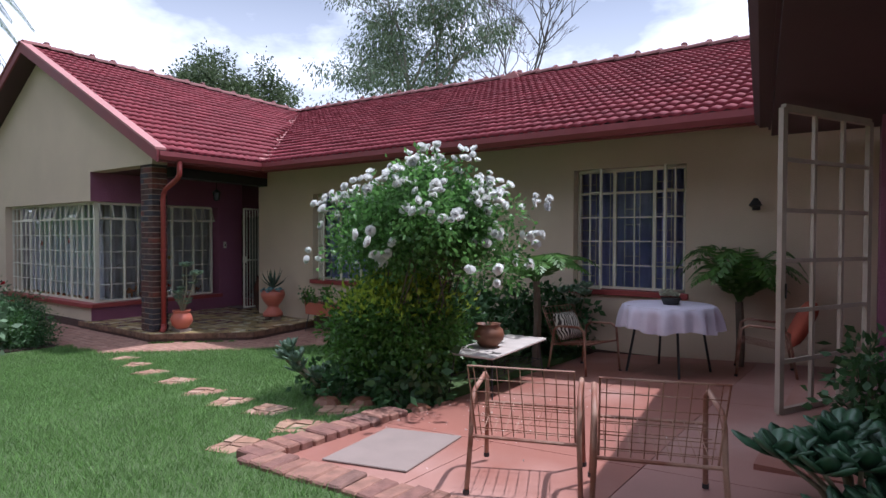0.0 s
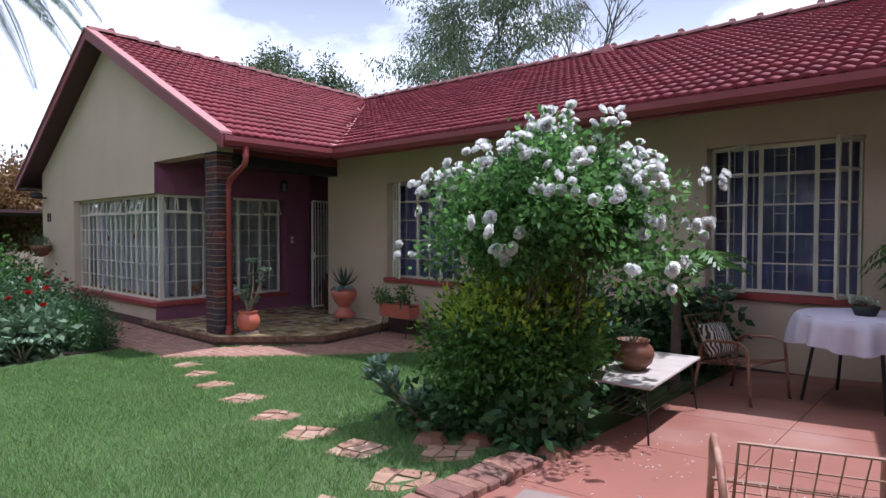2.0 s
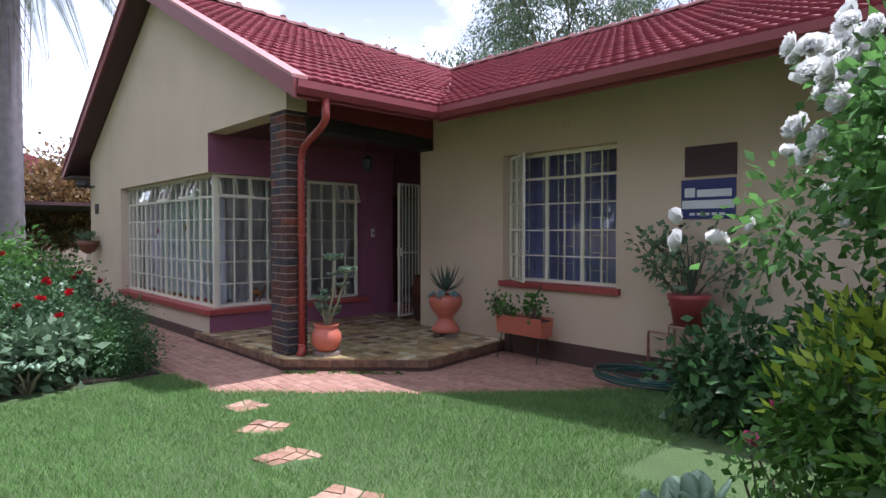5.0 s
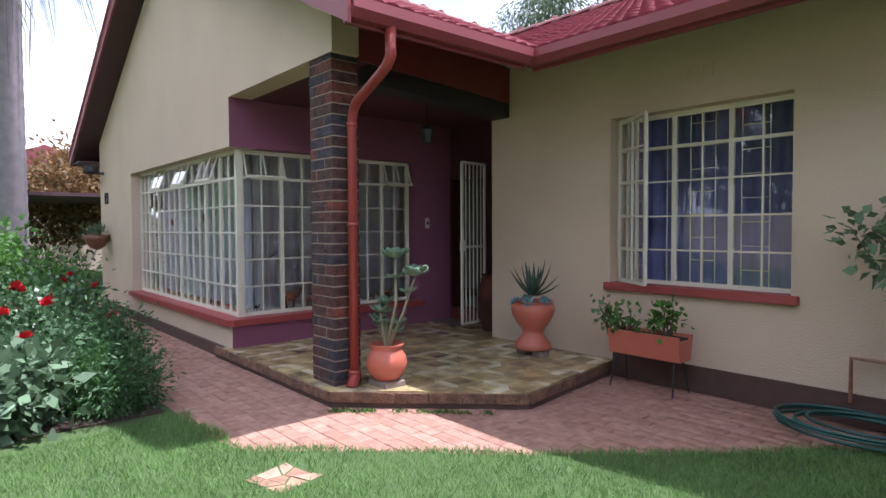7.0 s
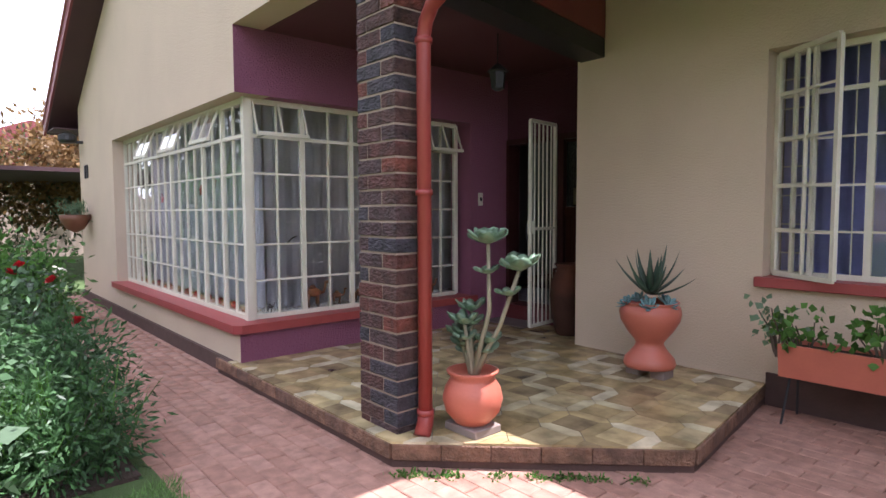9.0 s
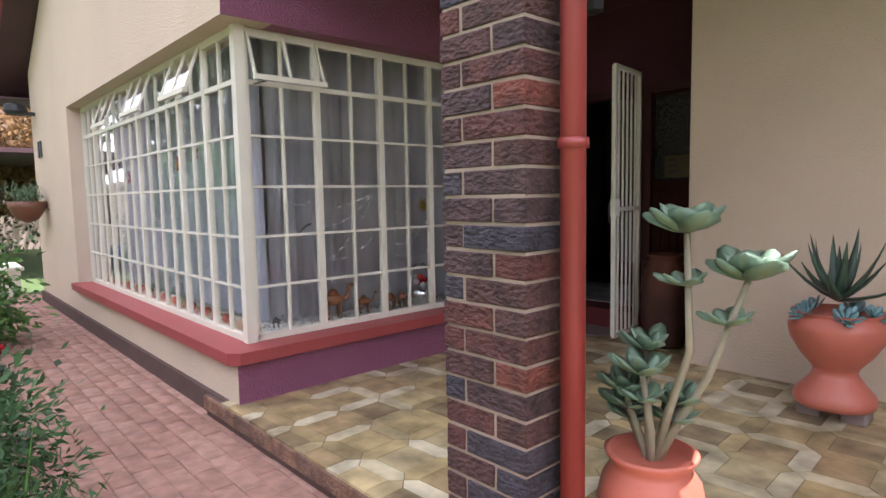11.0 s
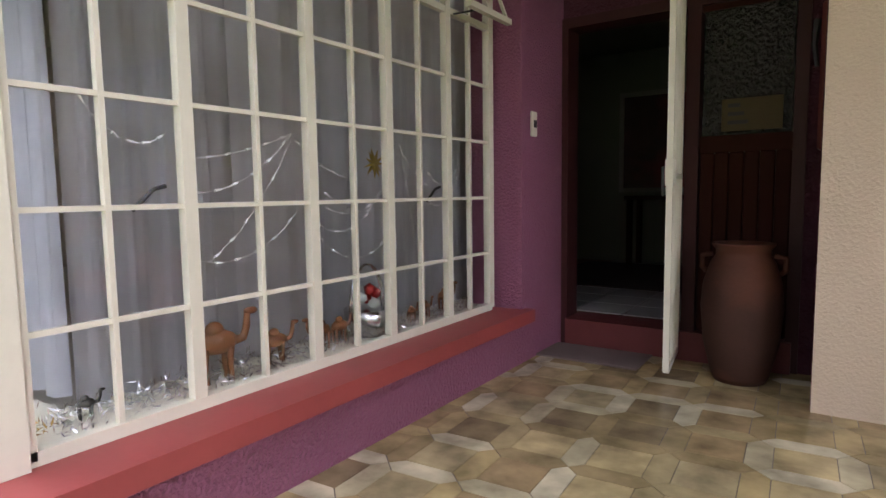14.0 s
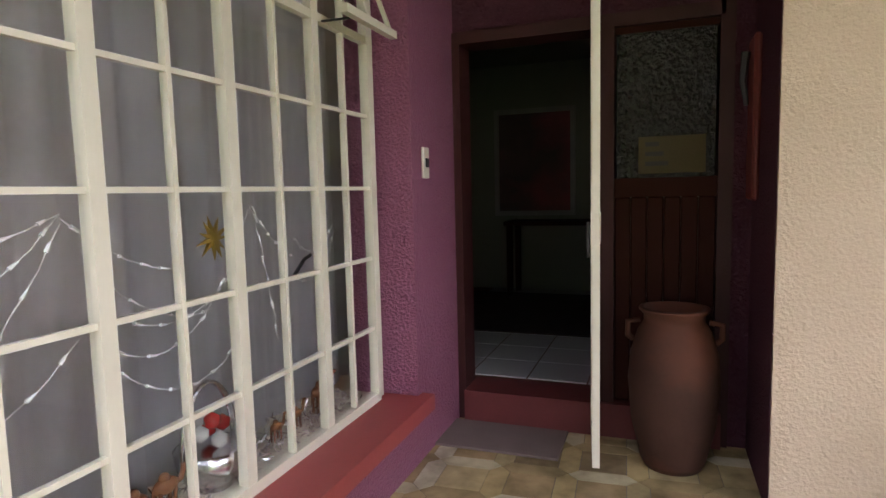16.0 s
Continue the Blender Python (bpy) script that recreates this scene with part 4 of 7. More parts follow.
def thick_leaf(bm, base, d, length, width, up=Vector((0, 0, 1)), thick=0.25):
    """A fleshy paddle leaf."""
    base, d = Vector(base), Vector(d).normalized()
    s = d.cross(up)
    s = (s if s.length > 1e-3 else d.orthogonal()).normalized()
    nn = s.cross(d).normalized()
    rows = ((0.0, 0.15), (0.3, 0.7), (0.65, 1.0), (0.9, 0.65), (1.0, 0.12))
    prev = None
    for t, w in rows:
        c = base + d * length * t + nn * length * 0.18 * t * t
        ring = [bm.verts.new(c + s * width * 0.5 * w), bm.verts.new(c - nn * width * thick * 0.5 * w), bm.verts.new(c - s * width * 0.5 * w), bm.verts.new(c + nn * width * thick * 0.5 * w)]
        if prev:
            for k in range(4):
                bm.faces.new((prev[k], prev[(k + 1) % 4], ring[(k + 1) % 4], ring[k]))
        else:
            bm.faces.new(ring[::-1])
        prev = ring
    bm.faces.new(prev)


def spear_leaf(bm, base, d, length, width):
    """A stiff pointed aloe leaf, channelled above, that bends outwards and up again."""
    base, d = Vector(base), Vector(d).normalized()
    s = d.cross(Vector((0, 0, 1)))
    s = (s if s.length > 1e-3 else d.orthogonal()).normalized()
    nn = s.cross(d).normalized()
    prev = None
    for t, w in ((0.0, 0.9), (0.2, 1.0), (0.45, 0.82), (0.7, 0.5), (0.9, 0.2), (1.0, 0.03)):
        c = base + d * length * t + nn * length * (0.28 * t * t - 0.16 * t)
        h = width * 0.5 * w
        ring = [bm.verts.new(c + s * h), bm.verts.new(c - nn * h * 0.6), bm.verts.new(c - s * h), bm.verts.new(c - nn * h * 0.1)]
        if prev:
            for k in range(4):
                bm.faces.new((prev[k], prev[(k + 1) % 4], ring[(k + 1) % 4], ring[k]))
        else:
            bm.faces.new(ring[::-1])
        prev = ring
    bm.faces.new(prev)


def rosette(bm, at, n, length, width, rng, up=0.6, axis=Vector((0, 0, 1))):
    q = axis.normalized().to_track_quat('Z', 'Y')
    for i in range(n):
        a = i * 2.399
        f = i / n
        d = q @ Vector((math.cos(a), math.sin(a), up * (0.4 + 1.4 * f)))
        thick_leaf(bm, Vector(at), d, length * (1.05 - 0.4 * f) * rng.uniform(0.85, 1.15), width * (1 - 0.3 * f), q @ Vector((0, 0, 1)))


# ---- planted pots by the porch ----
def bulb_pot(name, at, profile, label, mat=TERRACOTTA):
    pot = thing(name, at, label, "plant pot")
    part("pot_body", lathe(profile, 32), mat, pot, smooth=True)
    r = profile[-1][0]
    part("potting_soil", lathe([(r * 0.7, profile[-1][1] - 0.05), (r * 0.86, profile[-1][1] - 0.03), (0.01, profile[-1][1] - 0.02)], 20), SOIL, pot, smooth=True)
    return pot


structure("pot_block", soft_box(-6.755, -6.505, 4.83, 5.03, SLAB - 0.002, SLAB + 0.045, 0.006), CONCRETE, "grey concrete block under a pot", "block")
pot1 = bulb_pot("round_pot", (-6.63, 4.93, SLAB + 0.045), [(0.02, 0.0), (0.085, 0.0), (0.10, 0.01), (0.15, 0.07), (0.168, 0.14), (0.155, 0.20), (0.128, 0.245), (0.122, 0.262), (0.142, 0.285), (0.146, 0.297), (0.13, 0.30), (0.118, 0.27)], "round orange painted clay pot on a concrete block")
jr = random.Random(11)
jade = thing("potted_succulent", (-6.63, 4.93, SLAB + 0.30), "grey-green paddle-leaf succulent with pale bare stems", "succulent")
bm = bmesh.new()
tips = [((0.09, 0.03, 0.74), (0.11, 0.02, 0.38)), ((0.24, 0.11, 0.60), (0.15, 0.06, 0.30)), ((-0.08, -0.02, 0.22), (-0.05, 0, 0.1)), ((0.0, -0.06, 0.30), (0.02, -0.04, 0.12)), ((-0.12, 0.05, 0.14), (-0.06, 0.03, 0.06)), ((0.05, 0.08, 0.18), (0.03, 0.05, 0.08)), ((-0.03, 0.02, 0.36), (-0.02, 0.01, 0.2))]
for tp, md in tips:
    tube(bm, [(0, 0, -0.03), Vector(md) * 0.5, md, tp], 0.017, 6, 0.010)
part("stem", bm, PALE_STEM, jade, smooth=True)
for tp, md in tips:
    bm = bmesh.new()
    tall = tp[2] > 0.5
    rosette(bm, tp, 12 if tall else 9, 0.145 if tall else 0.115, 0.125 if tall else 0.075, jr, 0.6)
    part("leaf_rosette", bm, SUCCULENT, jade, smooth=True)
# a lower whorl on each stem
for tp, md in tips:
    at = Vector(md).lerp(Vector(tp), 0.55) + Vector((jr.uniform(-.02, .02), jr.uniform(-.02, .02), 0))
    bm = bmesh.new()
    rosette(bm, at, 6, 0.10, 0.075, jr, 0.35)
    part("leaf_rosette", bm, SUCCULENT, jade, smooth=True)

for dx in (-0.1, 0.1):
    structure("pot_brick", soft_box(-6.56 + dx - 0.055, -6.56 + dx + 0.055, 6.61, 6.75, SLAB - 0.002, SLAB + 0.07, 0.006), CONCRETE, "pale brick under the tall pot", "brick")
pot2 = bulb_pot("urn_pot", (-6.56, 6.68, SLAB + 0.07), [(0.05, 0.0), (0.178, 0.0), (0.186, 0.025), (0.178, 0.06), (0.13, 0.115), (0.105, 0.15), (0.098, 0.175), (0.112, 0.20), (0.165, 0.265), (0.208, 0.34), (0.220, 0.40), (0.210, 0.445), (0.19, 0.455), (0.20, 0.475), (0.205, 0.48), (0.185, 0.48), (0.17, 0.44)], "tall orange painted footed urn on two bricks")
aloe = thing("potted_aloe", (-6.56, 6.68, SLAB + 0.53), "dark spiky aloe with blue-grey rosettes at its foot", "aloe")
bm = bmesh.new()
for i in range(15):
    a = i * 2.399
    up = 0.28 + 2.3 * (i / 15) ** 1.3
    d = Vector((math.cos(a), math.sin(a), up)).normalized()
    b = Vector((0, 0, 0.08))
    L = jr.uniform(0.36, 0.46)
    spear_leaf(bm, b, d, L * 0.85, 0.058)
part("spike_leaf", bm, ALOE, aloe, smooth=True)
for a in range(5):
    bm = bmesh.new()
    at = (0.15 * math.cos(a * 1.3), 0.15 * math.sin(a * 1.3) - 0.02, 0.0)
    rosette(bm, at, 16, 0.085, 0.04, jr, 0.6, Vector((at[0] * 2, at[1] * 2, 0.4)))
    part("rosette", bm, ECHEVERIA, aloe, "blue-grey succulent rosette", smooth=True)

planter = thing("trough_planter", (-5.36, 6.80, 0.0), "long orange painted trough on a low black stand", "planter")
bm = bmesh.new()
prism(bm, [(-0.095, 0.0), (0.095, 0.0), (0.125, 0.21), (0.10, 0.21), (0.09, 0.17), (-0.09, 0.17), (-0.10, 0.21), (-0.125, 0.21)], 'x', -0.33, 0.33)
for v in bm.verts:
    v.co.z += 0.29
part("trough", bm, TERRACOTTA, planter)
part("potting_soil", boxes((-0.31, 0.31, -0.088, 0.088, 0.461, 0.475)), SOIL, planter)
for x in (-0.27, 0.27):
    for y in (-0.1, 0.1):
        part("leg", tube(bmesh.new(), [(x, y * 0.7, 0.295), (x * 1.08, y * 1.4, 0.0)], 0.008, 5), BLACK, planter)
shrub("trough_plant", (-5.58, 6.80, 0.475), (0.15, 0.09, 0.12), "green trailing geranium in the trough planter", "geranium", BRIGHT_LEAF, 40, 10, 9, (0.06, 0.055), 0.05)
shrub("trough_plant", (-5.18, 6.80, 0.475), (0.14, 0.09, 0.13), "green trailing geranium in the trough planter", "geranium", BRIGHT_LEAF, 42, 10, 10, (0.065, 0.06), 0.05)
shrub("trough_plant", (-5.72, 6.76, 0.48), (0.13, 0.08, 0.15), "leggy green geranium in the trough planter", "geranium", GREY_LEAF, 43, 8, 8, (0.055, 0.05), 0.05)

# garden hose and tap
hose = thing("garden_hose", (-3.78, 6.66, 0.05), "coiled dark green garden hose lying on the paving", "hose")
pts = []
for i in range(200):
    a = i / 200 * 2 * math.pi * 6
    rr = 0.36 + 0.05 * math.sin(a * 0.37) + 0.04 * math.sin(i * 0.11)
    pts.append((rr * math.cos(a) * 1.15 + 0.02 * math.sin(a * 0.5), rr * math.sin(a) * 0.8, 0.014 + 0.006 * (i % 200) / 20))
part("coil", tube(bmesh.new(), pts, 0.011, 6), material("dark_green_hose", (0.012, 0.075, 0.065), 0.4), hose, smooth=True)
tap = thing("garden_tap", (-3.75, 7.05, 0.05), "rusty garden tap and pipes against the wall", "tap")
part("standpipe", tube(bmesh.new(), [(0.1, -0.05, 0), (0.1, -0.05, 0.75), (0.1, -0.12, 0.78), (0.1, -0.16, 0.72)], 0.016, 6), RUST_STEEL, tap)
part("wall_pipe", tube(bmesh.new(), [(-0.18, -0.03, 0.1), (-0.18, -0.03, 0.42), (0.1, -0.04, 0.42)], 0.016, 6), RUST_STEEL, tap)
part("tap_handle", boxes((0.06, 0.14, -0.075, -0.06, 0.80, 0.815)), BLACK, tap)

# potted tree by the tap
pstand = thing("plant_stand", (-3.42, 6.80, 0.0), "rusty iron stand carrying a clay pot beside the tap", "plant stand")
part("top_ring", tube(bmesh.new(), [(0.17 * math.cos(a), 0.17 * math.sin(a), 0.60) for a in (2 * math.pi * k / 16 for k in range(17))], 0.010, 5), RUST_STEEL, pstand)
for k in range(4):
    a = k * math.pi / 2 + 0.6
    part("leg", tube(bmesh.new(), [(0.17 * math.cos(a), 0.17 * math.sin(a), 0.60), (0.22 * math.cos(a), 0.22 * math.sin(a), -0.01)], 0.010, 5), RUST_STEEL, pstand)
pot3 = bulb_pot("clay_pot", (-3.42, 6.80, 0.61), [(0.02, 0), (0.13, 0), (0.17, 0.22), (0.19, 0.25), (0.19, 0.29), (0.165, 0.29)], "red clay pot on an iron stand beside the garden tap", SILL_RED)
bush3 = shrub("potted_shrub", (-3.45, 6.80, 0.86), (0.58, 0.24, 0.36), "airy grey-green potted shrub with curled leaves", "shrub", GREY_LEAF, 60, 20, 16, (0.09, 0.06), 0.06)
yucca = thing("spiky_plant", (-3.40, 6.80, 0.55), "upright dark green sword-leaf plant in the clay pot", "plant")
bm = bmesh.new()
for i in range(16):
    a = i * 2.4
    tube(bm, [(0, 0, 0.3), (0.05 * math.cos(a), 0.05 * math.sin(a), 0.55), ((0.10 + 0.006 * i) * math.cos(a), (0.10 + 0.006 * i) * math.sin(a), 0.85 - 0.01 * i)], 0.012, 4, 0.002)
part("sword_leaf", bm, ALOE, yucca)

# wall sign
sign = thing("wall_sign", (-3.38, 7.10, 1.6), "blue and white enamel security company sign on the wall", "sign")
part("board", boxes((-0.255, 0.255, -0.012, -0.002, 0.0, 0.38)), material("sign_blue", (0.02, 0.03, 0.16), 0.35), sign)
part("band", boxes((-0.245, 0.245, -0.016, -0.013, 0.10, 0.18)), material("sign_white", (0.75, 0.75, 0.78), 0.4), sign)
part("emblem", boxes((-0.22, -0.12, -0.016, -0.013, 0.21, 0.30), (-0.10, 0.22, -0.016, -0.013, 0.21, 0.28)), bpy.data.materials["sign_white"], sign)
for i in range(5):
    part("text_bar", boxes((-0.17 + 0.07 * i, -0.12 + 0.07 * i, -0.016, -0.013, 0.035, 0.06)), bpy.data.materials["sign_white"], sign)
thing2 = thing("wall_panel", (-3.36, 7.10, 2.0), "dark weathered board above the wall sign", "board")
part("board", boxes((-0.24, 0.24, -0.02, -0.002, 0.01, 0.30)), SOFFIT, thing2)

# air brick
vent = thing("air_vent", (-5.08, MAIN_Y, 2.66), "cream painted air vent high in the wall", "vent")
part("vent_frame", boxes((-0.12, 0.12, -0.008, -0.001, 0, 0.02), (-0.12, 0.12, -0.008, -0.001, 0.10, 0.12), (-0.12, -0.10, -0.008, -0.001, 0.02, 0.10), (0.10, 0.12, -0.008, -0.001, 0.02, 0.10)), CREAM, vent)
for i in range(4):
    part("slat", boxes((-0.08 + i * 0.045, -0.055 + i * 0.045, -0.007, -0.001, 0.02, 0.10)), CREAM, vent)

# ---- patio ----
def sloped(bm, x=0.0, y=0.0, z=0.0):
    """Lay a slab built round the level z on the patio's fall."""
    for v in bm.verts:
        v.co.z += patio_z(v.co.x + x, v.co.y + y) - z
    return bm


structure("patio", sloped(boxes((-0.50, 8.0, 1.97, 7.2, -0.4, -0.006))), SAND, "dark bedding below the patio panels", "patio")
patio = thing("patio_panels", (0, 0, 0), "worn red polished concrete patio cast in large panels", "paving", kind="structure")
for i in range(6):
    for j in range(6):
        x0, y0 = -0.5 + i * 0.95, 1.97 + j * 0.95
        if y0 > 7.0:
            continue
        part("panel", sloped(boxes((x0, x0 + 0.944, y0, min(y0 + 0.944, MAIN_Y - 0.02), -0.03, 0.0))), PATIO if i < 2 else PATIO_PALE, patio)
doormat = thing("concrete_slab", (0.012, 2.476, 0.0), "grey worn concrete slab lying on the patio", "slab")
bm = soft_box(-0.285, 0.285, -0.37, 0.37, 0.002, 0.014, 0.004)
bmesh.ops.rotate(bm, cent=(0, 0, 0), matrix=Matrix.Rotation(radians(10), 3, 'Z'), verts=bm.verts[:])
part("slab", sloped(bm, 0.012, 2.476), CONCRETE, doormat)
edging = thing("brick_edging", (-0.57, 1.86, 0.0), "low edging of weathered red bricks round the patio", "edging", kind="structure")
EDGE_BRICK = palette_material("weathered_edge_brick", [(0.22, 0.105, 0.075), (0.19, 0.09, 0.07), (0.25, 0.125, 0.09), (0.17, 0.09, 0.07)], 0.85, 90.0, 0.8, 0.008)
eb = [finish("brick", soft_box(-0.05, 0.05, -0.11, 0.11, -0.10, 0.10, 0.010), EDGE_BRICK) for k in range(1)]
er = random.Random(5)
for i in range(13):
    ob = new("brick", eb[0])
    ob.parent = edging
    ob.matrix_basis = pose(0, i * 0.106, patio_z(-0.57, 1.86 + i * 0.106) - 0.045 + er.uniform(-.008, .008), er.uniform(-2, 2), er.uniform(-2, 2), 90 + er.uniform(-3, 3))
for i in range(26):
    ob = new("brick", eb[0])
    ob.parent = edging
    ob.matrix_basis = pose(0.06 + i * 0.106, -0.02, patio_z(-0.51 + i * 0.106, 1.84) - 0.055 + er.uniform(-.008, .008), er.uniform(-2, 2), er.uniform(-2, 2), er.uniform(-3, 3))

# stepping stones
STONES = [(-5.77, 3.60), (-5.0, 3.384), (-4.24, 3.17), (-3.44, 3.02), (-2.63, 2.82), (-2.04, 2.70), (-1.48, 2.68), (-0.886, 2.465), (-0.985, 2.96), (-0.837, 1.952)]
STONE_MAT = palette_material("sandstone_piece", [(0.27, 0.15, 0.095), (0.31, 0.185, 0.12), (0.25, 0.135, 0.09), (0.33, 0.21, 0.145)], 0.85, 90.0, 0.5)
sr = random.Random(8)


def crazy_stone(x, y, k):
    st = thing("stepping_stone", (x, y, ground_z(x, y) + 0.004), "square stepping stone of broken pinkish stone pieces set in the lawn", "stepping stone", "stepping stones across the lawn", rz=sr.uniform(-14, 14) + 20)
    st.scale = (1.22, 1.22, 1.0)
    part("base", boxes((-0.125, 0.125, -0.115, 0.115, -0.06, -0.012)), SOIL, st)
    g = [[(-0.132 + 0.088 * i + (sr.uniform(-.034, .034) if 0 < i < 3 else sr.uniform(-.012, .012)), -0.125 + 0.083 * j + (sr.uniform(-.034, .034) if 0 < j < 3 else sr.uniform(-.012, .012))) for j in range(4)] for i in range(4)]
    for i in range(3):
        for j in range(3):
            q = [g[i][j], g[i + 1][j], g[i + 1][j + 1], g[i][j + 1]]
            c = (sum(p[0] for p in q) / 4, sum(p[1] for p in q) / 4)
            q = [(c[0] + (p[0] - c[0]) * 0.88, c[1] + (p[1] - c[1]) * 0.88) for p in q]
            part("stone_piece", prism(bmesh.new(), q, 'z', -0.04, -0.004 + sr.uniform(-.004, .006)), STONE_MAT, st)


for k, (x, y) in enumerate(STONES):
    crazy_stone(x, y, k)


# ---- wire garden chairs ----
def wire_chair(at, rz, label):
    ch = thing("wire_garden_chair", (*at, patio_z(*at)), label, "chair", "garden chairs on the patio", rz=rz)
    ch.scale = (0.92, 0.92, 0.92)
    w = 0.285
    for sx in (-1, 1):
        x = sx * w
        fr_ = part("arm_frame", tube(bmesh.new(), [(x * 1.05, -0.27, 0.0), (x, -0.22, 0.30), (x, -0.19, 0.48), (x, -0.12, 0.53), (x, 0.18, 0.55), (x, 0.25, 0.51), (x, 0.26, 0.42), (x * 1.04, 0.30, 0.0)], 0.014, 7), RUST_STEEL, ch, smooth=True)
        for fx, fy in ((x * 1.05, -0.27), (x * 1.04, 0.30)):
            part("foot", tube(bmesh.new(), [(fx, fy, 0.0), (fx, fy, 0.025)], 0.018, 7), BLACK, fr_)
    part("seat_rail", tube(bmesh.new(), [(-w, 0.25, 0.36), (w, 0.25, 0.36)], 0.010, 6), RUST_STEEL, ch)
    part("seat_rail", tube(bmesh.new(), [(-w, -0.22, 0.30), (w, -0.22, 0.30)], 0.010, 6), RUST_STEEL, ch)
    bw = 0.265
    part("back_rim", tube(bmesh.new(), [(-bw, -0.18, 0.30), (-bw, -0.40, 0.72), (bw, -0.40, 0.72), (bw, -0.18, 0.30)], 0.006, 5), RUST_STEEL, ch)
    for i in range(9):
        x = -bw + 2 * bw * (i + 0.5) / 9
        part("wire", tube(bmesh.new(), [(x, 0.26, 0.365), (x, 0.0, 0.325), (x, -0.18, 0.30), (x, -0.40, 0.72)], 0.003, 4), RUST_STEEL, ch)
    for j in range(5):
        t = (j + 0.6) / 5.6
        y, z = lerp(-0.18, -0.40, t), lerp(0.30, 0.72, t)
        part("cross_wire", tube(bmesh.new(), [(-bw, y, z), (bw, y, z)], 0.003, 4), RUST_STEEL, ch)
    for j in range(4):
        y = -0.12 + 0.1 * j
        part("cross_wire", tube(bmesh.new(), [(-w, y, 0.307 + 0.013 * j), (w, y, 0.307 + 0.013 * j)], 0.003, 4), RUST_STEEL, ch)
    return ch


wire_chair((0.965, 2.42), 21, "rusty cream wire garden chair on the patio")
wire_chair((1.60, 2.42), 22, "rusty cream wire garden chair on the patio")
wire_chair((-0.10, 5.70), -108, "rusty cream wire garden chair with a printed cushion beside the table")
wire_chair((1.56, 6.38), 100, "wire garden chair with a rust-red back beside the table")


def cushion(at, rz, rx, size, mat, label):
    c = thing("cushion", at, label, "cushion")
    c.matrix_world = pose(*at, rx, 0, rz)
    bm = bmesh.new()
    n = 10
    grid = [[None] * (n + 1) for _ in range(n + 1)]
    grid2 = [[None] * (n + 1) for _ in range(n + 1)]
    for i in range(n + 1):
        for j in range(n + 1):
            u, v = i / n * 2 - 1, j / n * 2 - 1
            h = 0.07 * (max(0, (1 - u ** 4) * (1 - v ** 4))) ** 0.6
            grid[i][j] = bm.verts.new((u * size[0] / 2, h, v * size[1] / 2 + size[1] / 2))
            grid2[i][j] = bm.verts.new((u * size[0] / 2, -h, v * size[1] / 2 + size[1] / 2))
    for i in range(n):
        for j in range(n):
            bm.faces.new((grid[i][j], grid[i + 1][j], grid[i + 1][j + 1], grid[i][j + 1]))
            bm.faces.new((grid2[i][j], grid2[i][j + 1], grid2[i + 1][j + 1], grid2[i + 1][j]))
    bmesh.ops.remove_doubles(bm, verts=bm.verts[:], dist=0.001)
    part("cover", bm, mat, c, smooth=True)


zebra = bpy.data.materials.new("black_white_print")
zebra.use_nodes = True
zn, zl = zebra.node_tree.nodes, zebra.node_tree.links
zw = zn.new("ShaderNodeTexWave")
zw.inputs["Scale"].default_value, zw.inputs["Distortion"].default_value, zw.inputs["Detail"].default_value = 9.0, 9.0, 2.0
zr = zn.new("ShaderNodeValToRGB")
zr.color_ramp.interpolation = 'CONSTANT'
zr.color_ramp.elements[0].color, zr.color_ramp.elements[1].color = (0.05, 0.035, 0.03, 1), (0.6, 0.55, 0.48, 1)
zr.color_ramp.elements[1].position = 0.5
zc = zn.new("ShaderNodeTexCoord")
zl.new(zc.outputs["Object"], zw.inputs["Vector"])
zl.new(zw.outputs["Fac"], zr.inputs["Fac"])
zl.new(zr.outputs["Color"], zn["Principled BSDF"].inputs["Base Color"])
zn["Principled BSDF"].inputs["Roughness"].default_value = 0.9
cushion((-0.25, 5.735, patio_z(-0.25, 5.735) + 0.33), -105, 22, (0.36, 0.30), zebra, "black and white printed cushion on a garden chair")
cushion((1.77, 6.34, patio_z(1.77, 6.34) + 0.32), 100, 25, (0.50, 0.46), material("rust_red_cloth", (0.36, 0.075, 0.04), 0.9), "rust-red back cushion on a garden chair")

# round table with cloth
TABLE = (0.71, 6.0, patio_z(0.71, 6.0))
table = thing("round_table", TABLE, "round garden table hidden under a cloth", "table")
part("tabletop", lathe([(0.02, 0.675), (0.45, 0.675), (0.45, 0.70), (0.02, 0.70)], 40), RUST_STEEL, table)
for a in range(4):
    c, s = math.cos(a * math.pi / 2 + 0.5), math.sin(a * math.pi / 2 + 0.5)
    part("leg", tube(bmesh.new(), [(c * 0.3, s * 0.3, 0.68), (c * 0.42, s * 0.42, 0.0)], 0.014, 6), BLACK, table)
CLOTH = material("white_lilac_cloth", (0.66, 0.60, 0.70), 0.85, 0.85, 8.0, 160.0, 0.2)
cloth = thing("tablecloth", (TABLE[0], TABLE[1], TABLE[2] + 0.705), "white and lilac tablecloth hanging in folds", "tablecloth")
bm = bmesh.new()
n = 96
rings = []
